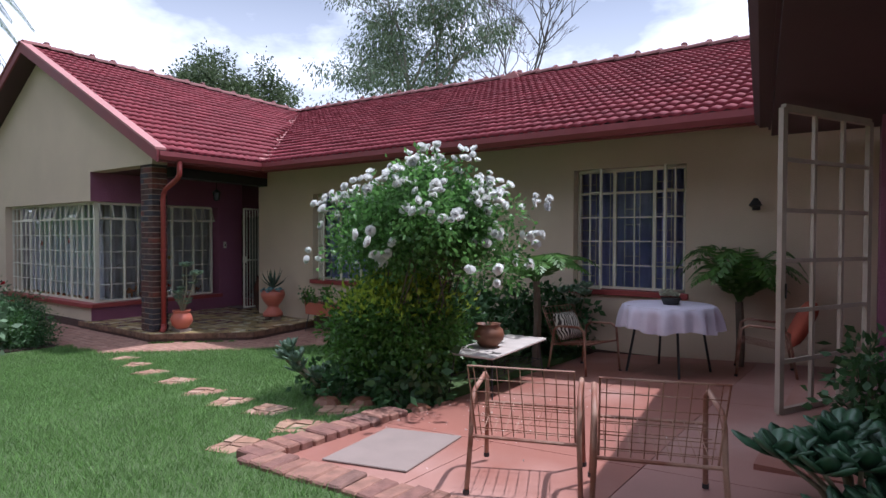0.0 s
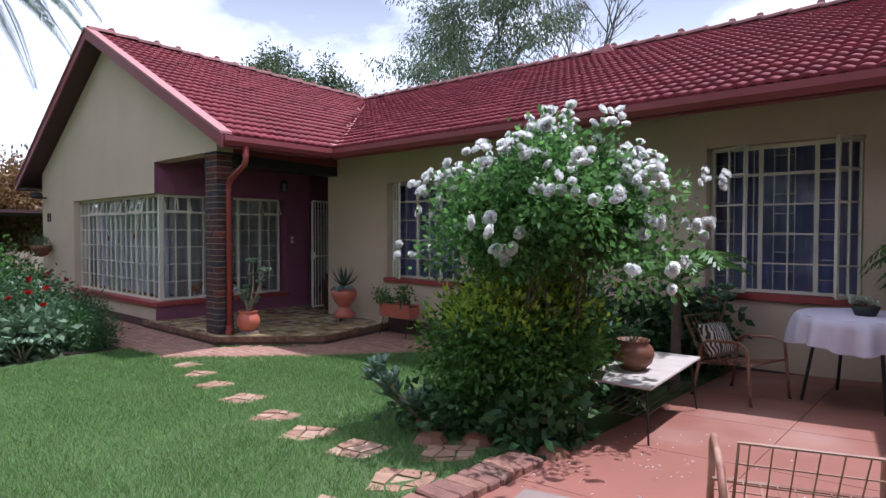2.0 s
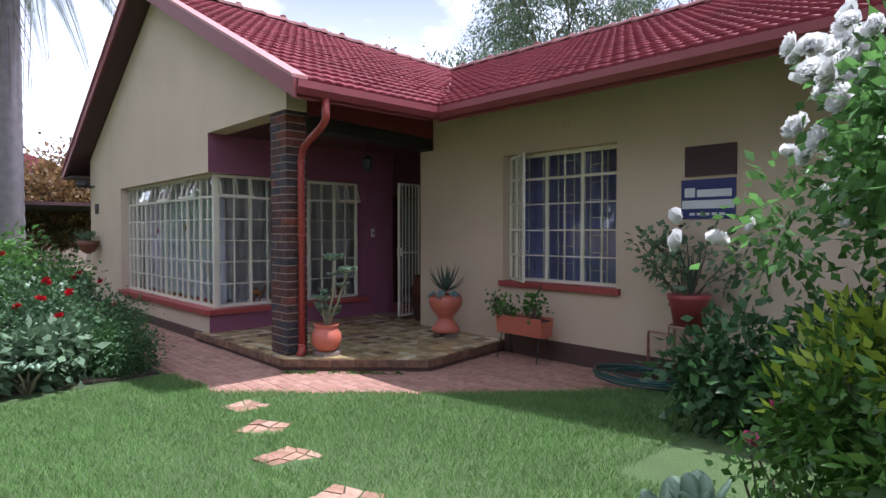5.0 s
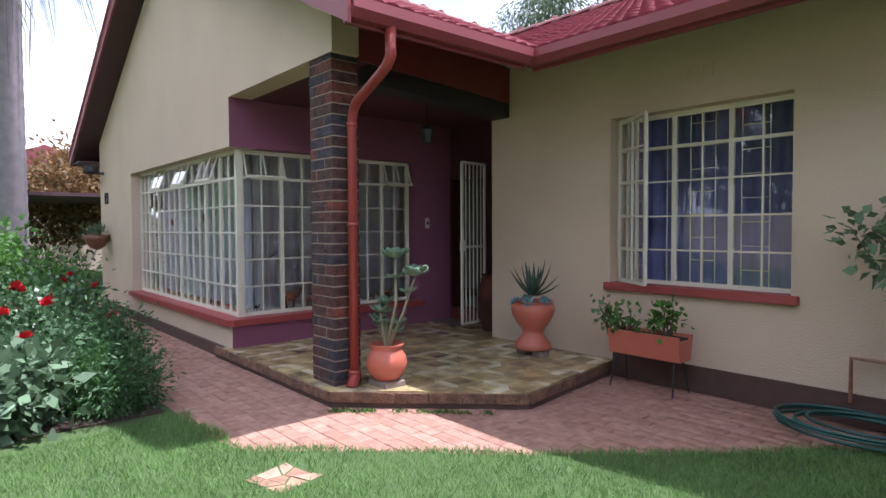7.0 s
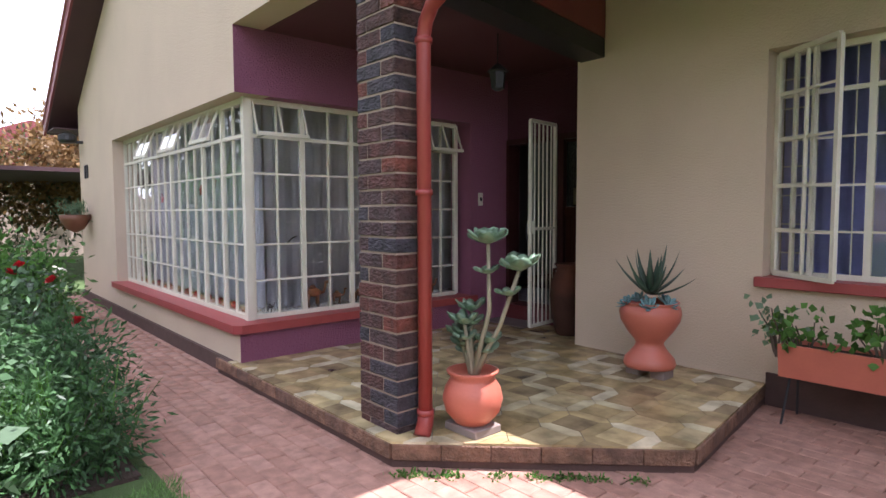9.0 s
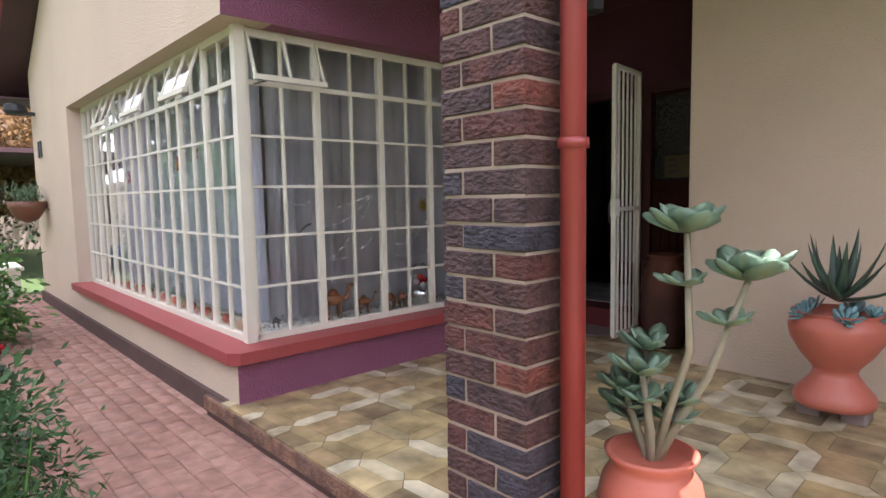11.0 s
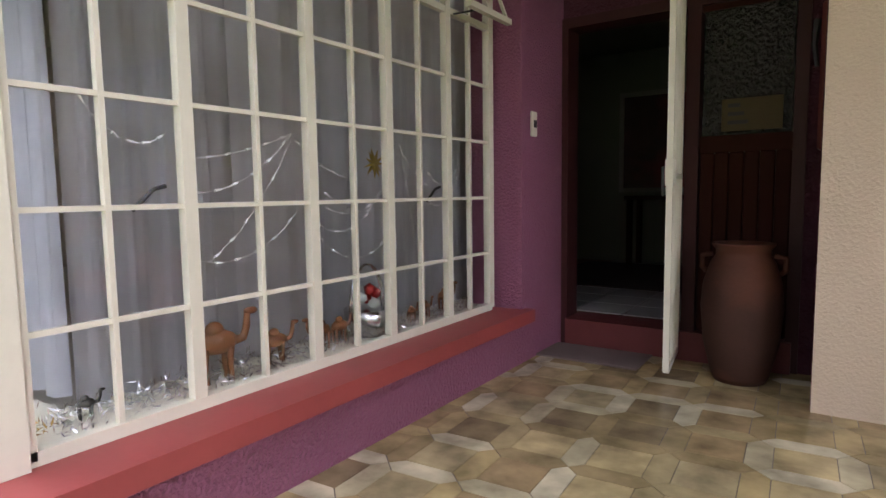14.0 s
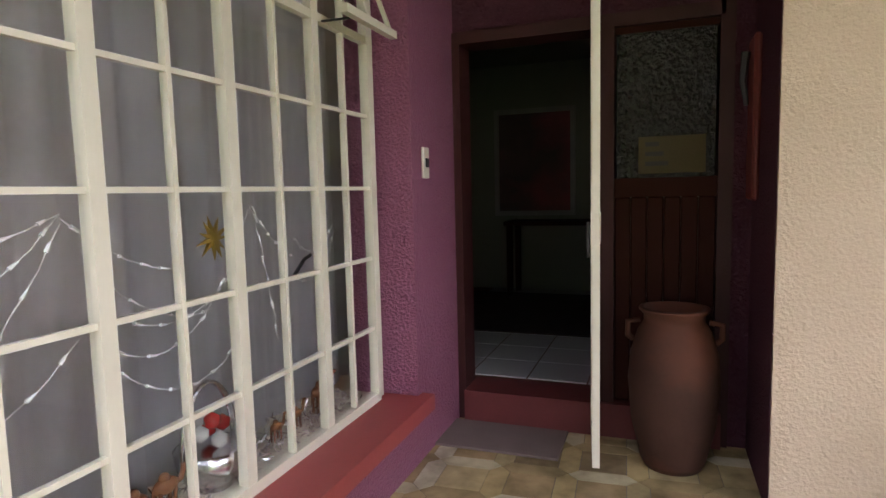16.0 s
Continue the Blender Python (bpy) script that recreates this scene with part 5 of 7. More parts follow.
for rr, z, fold in ((0.0, 0.004, 0), (0.43, 0.004, 0), (0.462, -0.012, 0.1), (0.476, -0.07, 0.5), (0.486, -0.15, 0.9), (0.494, -0.235, 1.1)):
    ring = []
    for k in range(n):
        a = 2 * math.pi * k / n
        f = fold * 0.035 * (math.sin(17 * a) + 0.5 * math.sin(9 * a + 1))
        ring.append(bm.verts.new(((rr + f) * math.cos(a), (rr + f) * math.sin(a), z + (0.02 * math.sin(5 * a) if z < -0.2 else 0))))
    rings.append(ring)
for a, b in zip(rings, rings[1:]):
    for k in range(n):
        bm.faces.new((a[k], a[(k + 1) % n], b[(k + 1) % n], b[k]))
bmesh.ops.remove_doubles(bm, verts=bm.verts[:], dist=0.0005)
part("cloth", bm, CLOTH, cloth, smooth=True)
bowl = thing("flower_bowl", (TABLE[0] + 0.03, TABLE[1] - 0.05, TABLE[2] + 0.71), "small dark bowl with pale flowers on the table", "bowl")
part("bowl_body", lathe([(0.02, 0), (0.07, 0), (0.10, 0.07), (0.085, 0.07)], 20), BLACK, bowl, smooth=True)
for i in range(9):
    ob = new("flower", flower_mesh("flower", leaf_material("cream_petal", (0.55, 0.55, 0.42), 0.2), 0.045, 10, i)) if i == 0 else new("flower", bpy.data.meshes["flower"])
    ob.parent = bowl
    ob.matrix_basis = pose(0.09 * math.cos(i * 2.4) * (i / 9) - 0.03, 0.09 * math.sin(i * 2.4) * (i / 9), 0.09 + 0.012 * (i % 4), 20 * (i % 3), 0, 0)

# fallen petals
rgp = np.random.default_rng(44)
npt = 150
pp0 = np.stack([rgp.normal(-0.2, 0.45, npt), rgp.normal(3.5, 0.5, npt), np.zeros(npt)], 1)
pp0 = pp0[pp0[:, 0] > -0.45]
Vp, Fp = leaf_quads(pp0, rgp.normal(0, 1, (len(pp0), 3)) * np.array((1, 1, 0.02)), 0.018, 0.014, rgp, 0)
Vp[:, 2] = np.maximum(Vp[:, 2], 0.0) + 0.42 + 0.065 * (0.86 * Vp[:, 0] - 0.5 * Vp[:, 1]) + 0.002
tagged(new("fallen_petals", raw_mesh("fallen_petals", Vp, Fp, PETAL_WHITE)), "scattered white rose petals on the red patio", "petals", kind="stuff")
# low wire table with clay pot
LOW_Z = patio_z(-0.40, 4.44)
low = thing("coffee_table", (-0.40, 4.44, LOW_Z), "low garden table with a weathered pale top on thin iron legs", "table", rz=4)
part("tabletop", soft_box(-0.235, 0.235, -0.58, 0.58, 0.385, 0.407, 0.006), material("weathered_pale_board", (0.50, 0.44, 0.40), 0.8, 0.7, 8.0, 90.0, 0.3), low)
for x in (-0.18, 0.18):
    for y in (-0.5, 0.5):
        part("leg", tube(bmesh.new(), [(x, y, 0.387), (x * 1.2, y * 1.12, 0.0)], 0.007, 5), BLACK, low)
for i in range(7):
    x = -0.18 + i * 0.06
    part("shelf_wire", tube(bmesh.new(), [(x, -0.52, 0.2), (x, 0.52, 0.2)], 0.004, 4), BLACK, low)
for y in (-0.53, 0.53):
    part("shelf_rail", tube(bmesh.new(), [(-0.195, y, 0.2), (0.195, y, 0.2)], 0.005, 4), BLACK, low)
urn = thing("clay_bowl_pot", (-0.42, 4.28, LOW_Z + 0.409), "round brown clay pot with a small plant on the low table", "plant pot")
part("pot_body", lathe([(0.02, 0), (0.075, 0), (0.13, 0.06), (0.145, 0.11), (0.13, 0.16), (0.10, 0.19), (0.105, 0.205), (0.115, 0.21), (0.10, 0.205), (0.085, 0.17)], 28), CLAY, urn, smooth=True)
for i in range(7):
    a = i * 0.9
    bm = bmesh.new()
    tube(bm, [(0, 0, 0.17), (0.06 * math.cos(a), 0.06 * math.sin(a), 0.27), (0.15 * math.cos(a), 0.15 * math.sin(a), 0.26)], 0.004, 4, 0.002)
    part("sprig", bm, DARK_LEAF, urn)


# ---- steel gate of the veranda ----
gate2 = thing("veranda_gate", (2.37, 5.24, 0.30), "open cream steel glazed gate of the veranda", "gate")
u = Vector((1.90 - 2.37, 4.28 - 5.24, 0))
L = u.length
u.normalize()
nv = Vector((-u.y, u.x, 0))
zt, zb = 2.24, 0.17
# Cream steel browned down: the shade under the veranda roof is in its colour.
GATE_STEEL = material("shaded_cream_steel", (0.42, 0.34, 0.28), 0.55, 0.75, 6.0, 80.0, 0.2)
for a, b, wd in (((0, zb), (0, zt), .05), ((L, zb), (L, zt), .05), ((0, zt), (L, zt), .05), ((0, zb), (L, zb), .05)):
    bar(gate2, "gate_frame", u, u * a[0] + Vector((0, 0, a[1])), u * b[0] + Vector((0, 0, b[1])), nv, wd, 0.035, GATE_STEEL)
for c in (L * 0.33, L * 0.66):
    bar(gate2, "gate_bar", u, u * c + Vector((0, 0, zb)), u * c + Vector((0, 0, zt)), nv, 0.03, 0.025, GATE_STEEL)
for k in range(1, 6):
    z = zb + (zt - zb) * k / 6
    bar(gate2, "gate_bar", u, Vector((0, 0, z)) + nv * .001, u * L + Vector((0, 0, z)) + nv * .001, nv, 0.028, 0.021, GATE_STEEL)
part("lock", boxes((-0.02, 0.02, -0.02, 0.02, 0.95, 1.05)), BLACK, gate2).location = u * (L - 0.03)
structure("veranda_step", boxes((1.9, 6.0, 3.2, 5.4, 0.0, 0.455)), PATIO, "raised red veranda floor", "step")

# ---- patio plants ----
def jade_bush(at, n, size, label, seed, stem_h=0.3):
    rg = random.Random(seed)
    s = thing("jade_plant", at, label, "succulent")
    bm = bmesh.new()
    tips = []
    for i in range(n):
        a = i * 2.4
        rr = size * math.sqrt((i + 0.5) / n)
        t = Vector((rr * math.cos(a), rr * math.sin(a), stem_h * rg.uniform(0.7, 1.3)))
        tips.append(t)
        tube(bm, [(0, 0, -0.05), t * 0.5 + Vector((0, 0, 0.02)), t], 0.016, 5, 0.010)
    part("stem", bm, PALE_STEM, s, smooth=True)
    for t in tips:
        b2 = bmesh.new()
        rosette(b2, t, 9, 0.19 if at[0] > 0 else 0.13, 0.125 if at[0] > 0 else 0.085, rg, 0.6)
        part("leaf_rosette", b2, SUCCULENT_DARK if at[0] > 0 else SUCCULENT, s, smooth=True)
    return s


SUCCULENT_DARK = material("dark_succulent_leaf", (0.045, 0.11, 0.055), 0.4, 0.75, 8.0, 60.0, 0.1, island=0.3)
jade_bush((2.36, 2.86, 0.38), 14, 0.34, "dark green fleshy-leaved succulent by the veranda", 21, 0.28)
jade_bush((2.62, 2.42, 0.38), 10, 0.28, "dark green fleshy-leaved succulent by the veranda", 22, 0.16)
shrub("veranda_shrub", (2.50, 4.2, 0.39), (0.26, 0.3, 0.34), "dark green leafy plant in front of the veranda gate", "shrub", DARK_LEAF, 71, 26, 40, (0.08, 0.05), 0.08)
# grey succulent leaning over the lawn
sc = thing("leaning_succulent", (-1.52, 3.42, 0.22), "grey-green succulent leaning on bent bare stems over the lawn", "succulent")
sg = random.Random(31)
HEADS = (((-0.20, -0.34, 0.44), (-0.06, -0.16, 0.13)), ((-0.08, -0.36, 0.36), (-0.02, -0.18, 0.12)), ((-0.30, -0.30, 0.34), (-0.12, -0.14, 0.12)), ((-0.14, -0.28, 0.25), (-0.03, -0.12, 0.10)), ((0.02, -0.20, 0.20), (0.03, -0.06, 0.08)))
for tip_, mid_ in HEADS:
    part("stem", tube(bmesh.new(), [(0.10, 0.08, -0.03), (0.03, -0.02, 0.06), mid_, tip_], 0.022, 7, 0.013), PALE_STEM, sc, smooth=True)
    bm = bmesh.new()
    rosette(bm, tip_, 11, 0.15, 0.082, sg, 0.9, Vector((-0.15, -0.25, 1)))
    part("leaf_rosette", bm, SUCCULENT, sc, smooth=True)
shrub("ground_cover", (-0.75, 3.55, 0.26), (0.30, 0.30, 0.20), "low dark green foliage along the brick edging", "plant", DARK_LEAF, 81, 18, 30, (0.10, 0.07), 0.08)
shrub("ground_cover", (-1.40, 3.30, 0.22), (0.30, 0.16, 0.12), "low dark green foliage below the hedge", "plant", DARK_LEAF, 83, 18, 30, (0.07, 0.05), 0.07)
shrub("pink_flower_plant", (-1.75, 3.95, 0.2), (0.2, 0.2, 0.3), "spindly green plant with pink flower heads", "flower", BRIGHT_LEAF, 84, 12, 24, (0.06, 0.03), 0.06, flower_mesh("flower_pink", PETAL_PINK, 0.04, 12, 3), 4)
for k, (x, y, sz) in enumerate(((-1.2, 4.9, 0.45), (-1.3, 5.8, 0.5), (-0.95, 6.6, 0.42), (-1.9, 6.2, 0.45), (-2.5, 5.6, 0.35))):
    shrub("bed_shrub", (x, y, 0.15), (sz, sz, sz * 0.95), "dark green shady shrub in the bed behind the patio", "shrub", DARK_LEAF, 90 + 2 * k, 36, 45, (0.10, 0.06), 0.11, group="shrubs behind the patio")
jade_bush((-0.62, 6.75, 0.5), 8, 0.22, "grey-green succulent against the house wall", 24, 0.4)
for k, (dx, dy) in enumerate(((0, 0), (0.3, 0.2), (-0.3, 0.1), (-0.15, -0.3), (0.25, -0.2))):
    structure("bed_stone", lathe([(0.02, 0), (0.1, 0.0), (0.12, 0.05), (0.08, 0.1), (0.01, 0.11)], 8, -1.0 + dx * 1.6, 3.25 + dy * .6), CLAY, "rounded brown stone in the planting bed", "stone")
    bpy.context.scene.collection.objects[-1].location.z = 0.22


def frond_plant(name, at, n, length, mat, label, seed, rise=0.7, category="plant", leaflet=0.16):
    """Arching fronds with paired leaflets."""
    rg = random.Random(seed)
    s = thing(name, at, label, category)
    for i in range(n):
        a = i * 2.399 + rg.uniform(-.2, .2)
        L = length * rg.uniform(0.75, 1.1)
        up = rise * rg.uniform(0.6, 1.3)
        bm = bmesh.new()
        pts = []
        for k in range(9):
            t = k / 8
            pts.append(Vector((math.cos(a) * L * t * 0.85, math.sin(a) * L * t * 0.85, L * (up * t - 0.75 * up * t * t * 1.1))))
        tube(bm, pts, 0.010, 4, 0.003)
        side = Vector((-math.sin(a), math.cos(a), 0))
        for k in range(2, 17):
            t = k / 16
            j = min(7, int(t * 8))
            p = pts[j].lerp(pts[j + 1], t * 8 - j)
            fw = (pts[j + 1] - pts[j]).normalized()
            ll = leaflet * math.sin(math.pi * min(1, 0.15 + t * 0.85)) + 0.03
            for sgn in (-1, 1):
                d = (side * sgn + fw * 0.6 + Vector((0, 0, -0.25))).normalized()
                w = fw * 0.026
                q = [bm.verts.new(p - w * 0.4), bm.verts.new(p + d * ll * 0.5 - w), bm.verts.new(p + d * ll), bm.verts.new(p + d * ll * 0.5 + w)]
                bm.faces.new(q)
        part("frond", bm, mat, s)
    return s


FROND = leaf_material("fern_leaf", (0.10, 0.22, 0.045), 0.2, 0.4, 0.4)
frond_plant("split_leaf_plant", (-0.62, 5.62, 1.15), 13, 0.80, FROND, "split-leaved green plant behind the rose bush", 3, 1.2, leaflet=0.2)
part("trunk", tube(bmesh.new(), [(0, 0, -0.93), (0.02, 0, -0.4), (0, 0, 0.02)], 0.05, 7, 0.04), BARK, bpy.data.objects["split_leaf_plant"])
frond_plant("split_leaf_plant", (1.25, 6.72, 0.95), 20, 0.72, FROND, "split-leaved green plant against the wall by the table", 5, 2.3, leaflet=0.20)
part("trunk", tube(bmesh.new(), [(0, 0, -0.95), (0.02, 0, -0.4), (0, 0, 0.02)], 0.05, 7, 0.04), BARK, bpy.data.objects["split_leaf_plant.001"])
lamp2 = thing("wall_lamp", (1.35, 7.10, 2.02), "small dark wall lamp on the cream wall", "wall lamp")
part("backplate", boxes((-0.04, 0.04, -0.02, -0.001, -0.05, 0.05)), BLACK, lamp2)
part("shade", lathe([(0.03, -0.02), (0.07, 0.0), (0.02, 0.08)], 12, 0, -0.08), BLACK, lamp2)

# ---- rose bed along the path ----
structure("bed_soil", boxes((-10.2, -7.5, -1.5, 3.45, -0.08, 0.012)), SOIL, "dark bare soil of the rose bed", "flower bed")
red_f = flower_mesh("red_rose", PETAL_RED, 0.05, 16, 2)
BED_ROSE = leaf_material("dull_rose_leaf", (0.075, 0.145, 0.062), 0.45, 0.4, 0.3)
BED = [(-7.75, 3.15, .30, .26, DARK_LEAF, 0), (-8.3, 3.2, .35, .34, DARK_LEAF, 0), (-7.7, 2.55, .30, .24, GREY_LEAF, 0), (-8.2, 2.65, .36, .50, BED_ROSE, 4), (-8.9, 3.0, .4, .45, BED_ROSE, 3),
       (-7.75, 1.9, .33, .26, GREY_LEAF, 0), (-8.4, 2.0, .40, .50, BED_ROSE, 5), (-9.2, 2.3, .5, .6, BED_ROSE, 4), (-9.6, 3.1, .45, .45, BED_ROSE, 3), (-8.0, 1.2, .4, .32, DARK_LEAF, 0), (-8.9, 1.3, .5, .5, BED_ROSE, 4), (-9.8, 1.5, .6, .7, BRIGHT_LEAF, 0), (-8.3, 0.4, .5, .4, DARK_LEAF, 0), (-9.4, 0.4, .6, .6, BED_ROSE, 2)]
for k, (x, y, r, h, m, nf) in enumerate(BED):
    if nf:
        shrub("red_rose_bush", (x, y, 0.0), (r, r, h), "red-flowering rose bush with dark glossy leaves", "rose bush", m, 200 + 3 * k, 40, 46, (0.058, 0.040), 0.10, red_f, nf + 1, "bushes in the rose bed")
    else:
        shrub("bed_plant", (x, y, 0.0), (r, r, h), "leafy green bedding shrub in the rose bed", "shrub", m, 200 + 3 * k, 44 if m is not GREY_LEAF else 26, 110 if m is not GREY_LEAF else 40, (0.055, 0.016) if m is not GREY_LEAF else (0.13, 0.085), 0.09, group="bushes in the rose bed")
jade_bush((-7.48, 2.32, 0.0), 9, 0.22, "grey-green paddle-leaf succulent at the edge of the rose bed", 26, 0.2)
jade_bush((-7.60, 1.75, 0.0), 9, 0.25, "grey-green paddle-leaf succulent at the edge of the rose bed", 27, 0.22)
tuft = thing("grass_tuft", (-8.0, 3.05, 0.0), "tall tuft of bright green strap leaves in the rose bed", "grass tuft")
q9 = np.random.default_rng(31)
p = q9.normal(0, 1, (420, 3)) * np.array((0.13, 0.13, 0.02)) + np.array((0, 0, 0.02))
leaves_part("tuft_foliage", p, np.tile((0, 0, 1.3), (420, 1)), 0.48, 0.014, BRIGHT_LEAF, tuft, 8, 0.2)
tagged(bpy.data.objects["tuft_foliage"], kind="stuff")
# taller greenery further back
for k, (x, y, r, h, m) in enumerate(((-11.2, 2.6, .7, .75, BRIGHT_LEAF), (-12.0, 1.6, .9, .9, BRIGHT_LEAF), (-13.5, 2.6, .7, .7, BRIGHT_LEAF), (-10.8, 0.4, .8, .8, DARK_LEAF), (-12.6, 3.4, .45, .5, ROSE_LEAF))):
    shrub("tall_shrub", (x, y, -0.05), (r, r, h), "tall bright green leafy shrub beyond the rose bed", "shrub", m, 300 + 3 * k, 60, 50, (0.10, 0.045), 0.14, group="tall shrubs beyond the rose bed")

# ---- gable wall fittings ----
wl2 = thing("wall_lamp", (-14.9, GABLE_Y, 2.42), "small dark outdoor lamp on the gable wall", "wall lamp")
part("bracket", boxes((-0.04, 0.04, -0.10, -0.001, -0.02, 0.02)), BLACK, wl2)
part("shade", lathe([(0.10, -0.02), (0.13, 0.02), (0.12, 0.10), (0.05, 0.13)], 16, 0, -0.2), BLACK, wl2)
num = thing("house_number", (-14.75, GABLE_Y, 1.86), "two dark metal strokes of the house number", "number")
for dx in (0, 0.16):
    part("digit", boxes((dx - 0.03, dx + 0.03, -0.02, -0.001, 0, 0.2)), BLACK, num)
hb = thing("hanging_basket", (-14.55, GABLE_Y - 0.2, 1.05), "brown fibre half basket with dry grasses on the gable wall", "basket")
part("basket", lathe([(0.03, 0), (0.12, 0.05), (0.20, 0.18), (0.21, 0.26), (0.17, 0.26)], 16), CLAY, hb, smooth=True)
p = np.random.default_rng(9).normal(0, 1, (260, 3)) * np.array((0.10, 0.10, 0.05)) + np.array((0, 0, 0.3))
leaves_part("dry_grass", p, np.tile((0, 0, 1.0), (260, 1)), 0.14, 0.014, GREY_LEAF, hb, 4, 0.6)

# ---- porch things ----
lantern = thing("hanging_lantern", (-7.75, 6.3, 2.80), "small dark iron lantern hanging from the porch ceiling", "lantern")
part("chain", tube(bmesh.new(), [(0, 0, 0), (0, 0, -0.25)], 0.006, 5), BLACK, lantern)
part("cap", lathe([(0.02, -0.25), (0.09, -0.31), (0.085, -0.32), (0.02, -0.32)], 8), BLACK, lantern)
part("cage", lathe([(0.07, -0.32), (0.055, -0.45), (0.02, -0.47), (0.01, -0.47)], 6), BLACK, lantern)
bell = thing("door_bell", (SIDE_X, 7.26, 1.40), "white and black bell push on the purple wall", "switch")
part("plate", soft_box(0.001, 0.014, -0.035, 0.035, 0, 0.14, 0.004), WHITE_STEEL, bell)
part("button", boxes((0.0141, 0.022, -0.012, 0.012, 0.05, 0.09)), BLACK, bell)
gate = thing("security_gate", (-8.22, 7.66, SLAB + 0.06), "open cream steel security gate at the front door", "gate")
gu = Vector((0.055, -0.45, 0)).normalized()
gn = Vector((-gu.y, gu.x, 0))
GL, GH = 0.46, 2.05
for a, b in (((0, 0), (0, GH)), ((GL, 0), (GL, GH)), ((0, 0), (GL, 0)), ((0, GH), (GL, GH)), ((0, 0.98), (GL, 0.98))):
    bar(gate, "gate_frame", gu, gu * a[0] + Vector((0, 0, a[1])), gu * b[0] + Vector((0, 0, b[1])), gn, 0.030, 0.030)
for k in range(1, 6):
    bar(gate, "gate_bar", gu, gu * GL * k / 6 + Vector((0, 0, 0)), gu * GL * k / 6 + Vector((0, 0, GH)), gn, 0.013, 0.013)
part("lock_box", boxes((-0.016, 0.016, -0.04, 0.04, 0.93, 1.06)), WHITE_STEEL, gate).location = gu * (GL - 0.02)
part("key_bunch", tube(bmesh.new(), [(0, 0, 1.02), (-0.03, -0.02, 1.02), (-0.03, -0.02, 0.92), (-0.03, -0.01, 0.88)], 0.008, 5), BLACK, gate).location = gu * GL
mat_ = thing("door_mat", (-8.68, 7.50, SLAB), "flat grey-brown door mat before the threshold", "mat")
part("mat", soft_box(-0.36, 0.34, -0.19, 0.14, 0.0, 0.012, 0.004), material("grey_brown_mat", (0.17, 0.125, 0.11), 0.95, 0.8, 6.0, 220.0, 0.6), mat_)
# Clay darkened for the recess shade; the redder mottling is its own.
JAR_CLAY = material("shaded_brown_clay", (0.075, 0.034, 0.024), 0.75, 0.6, 4.0, 60.0, 0.25, stain=(0.13, 0.045, 0.026), stain_at=(0.5, 0.65), spec=0.2)
vase = thing("clay_jar", (-7.86, 7.44, SLAB), "tall brown clay jar with small lugs beside the door", "jar")
part("jar_body", lathe([(0.02, 0), (0.12, 0.0), (0.135, 0.03), (0.175, 0.20), (0.19, 0.38), (0.18, 0.50), (0.15, 0.60), (0.125, 0.64), (0.125, 0.67), (0.145, 0.69), (0.145, 0.70), (0.12, 0.70), (0.11, 0.66)], 36), JAR_CLAY, vase, smooth=True)
for sgn in (-1, 1):
    part("lug", tube(bmesh.new(), [(sgn * 0.14, 0, 0.64), (sgn * 0.19, 0, 0.63), (sgn * 0.19, 0, 0.57), (sgn * 0.165, 0, 0.55)], 0.014, 6), JAR_CLAY, vase, smooth=True)
RACK_RED = material("dull_red_wood", (0.17, 0.03, 0.025), 0.6)
rack = thing("wall_key_rack", (RECESS_X, 7.58, 1.27), "red painted wooden rack on the purple wall", "rack")
part("back_board", soft_box(-0.03, -0.001, -0.09, 0.09, 0.0, 0.68, 0.01), RACK_RED, rack)
part("ornament", tube(bmesh.new(), [(-0.05, 0, 0.62), (-0.06, 0.01, 0.5), (-0.045, 0, 0.4)], 0.018, 6, 0.010), BLACK, rack)
notice = thing("door_notice", (-7.87, 7.712, 1.40), "yellow notice on the glass of the door panel, darkened for shade", "notice")
# Yellow taken far down to imitate the shade by the door.
part("card", boxes((-0.15, 0.14, -0.004, 0.0, 0.0, 0.17)), material("shaded_yellow_card", (0.075, 0.055, 0.014), 0.7), notice)
for i in range(3):
    part("text_bar", boxes((-0.12, -0.02 - 0.02 * i, -0.006, -0.0045, 0.035 + 0.045 * i, 0.055 + 0.045 * i)), BLACK, notice)
# hall
pic = thing("framed_picture", (-9.15, 10.88, 1.09), "dark red flower painting in a white frame on the hall wall", "picture")
# Frame is white; its grey stands in for the hall's shade.
part("picture_frame", boxes((-0.42, 0.42, -0.03, -0.001, -0.02, 0.03), (-0.42, 0.42, -0.03, -0.001, 1.03, 1.08), (-0.42, -0.37, -0.03, -0.001, 0.03, 1.03), (0.37, 0.42, -0.03, -0.001, 0.03, 1.03)), material("shaded_white_frame", (0.30, 0.30, 0.28), 0.5), pic)
part("canvas", boxes((-0.37, 0.37, -0.015, -0.002, 0.03, 1.03)), material("dark_painting", (0.10, 0.05, 0.05), 0.6, 0.5, 3.0, 20.0, 0.1, stain=(0.30, 0.04, 0.05), stain_at=(0.45, 0.7)), pic)
rug = thing("hall_rug", (-8.9, 9.75, 0.296), "dark patterned rug on the hall floor", "rug")
part("rug_body", soft_box(-0.9, 0.9, -0.85, 0.8, 0.0, 0.012, 0.004), material("dark_rug", (0.05, 0.03, 0.03), 0.95, 0.6, 6.0, 150.0, 0.5), rug)
hall_t = thing("hall_table", (-8.85, 10.55, 0.295), "dark wooden hall table with ornaments", "table")
part("tabletop", soft_box(-0.5, 0.5, -0.22, 0.22, 0.70, 0.74), DOOR_WOOD, hall_t)
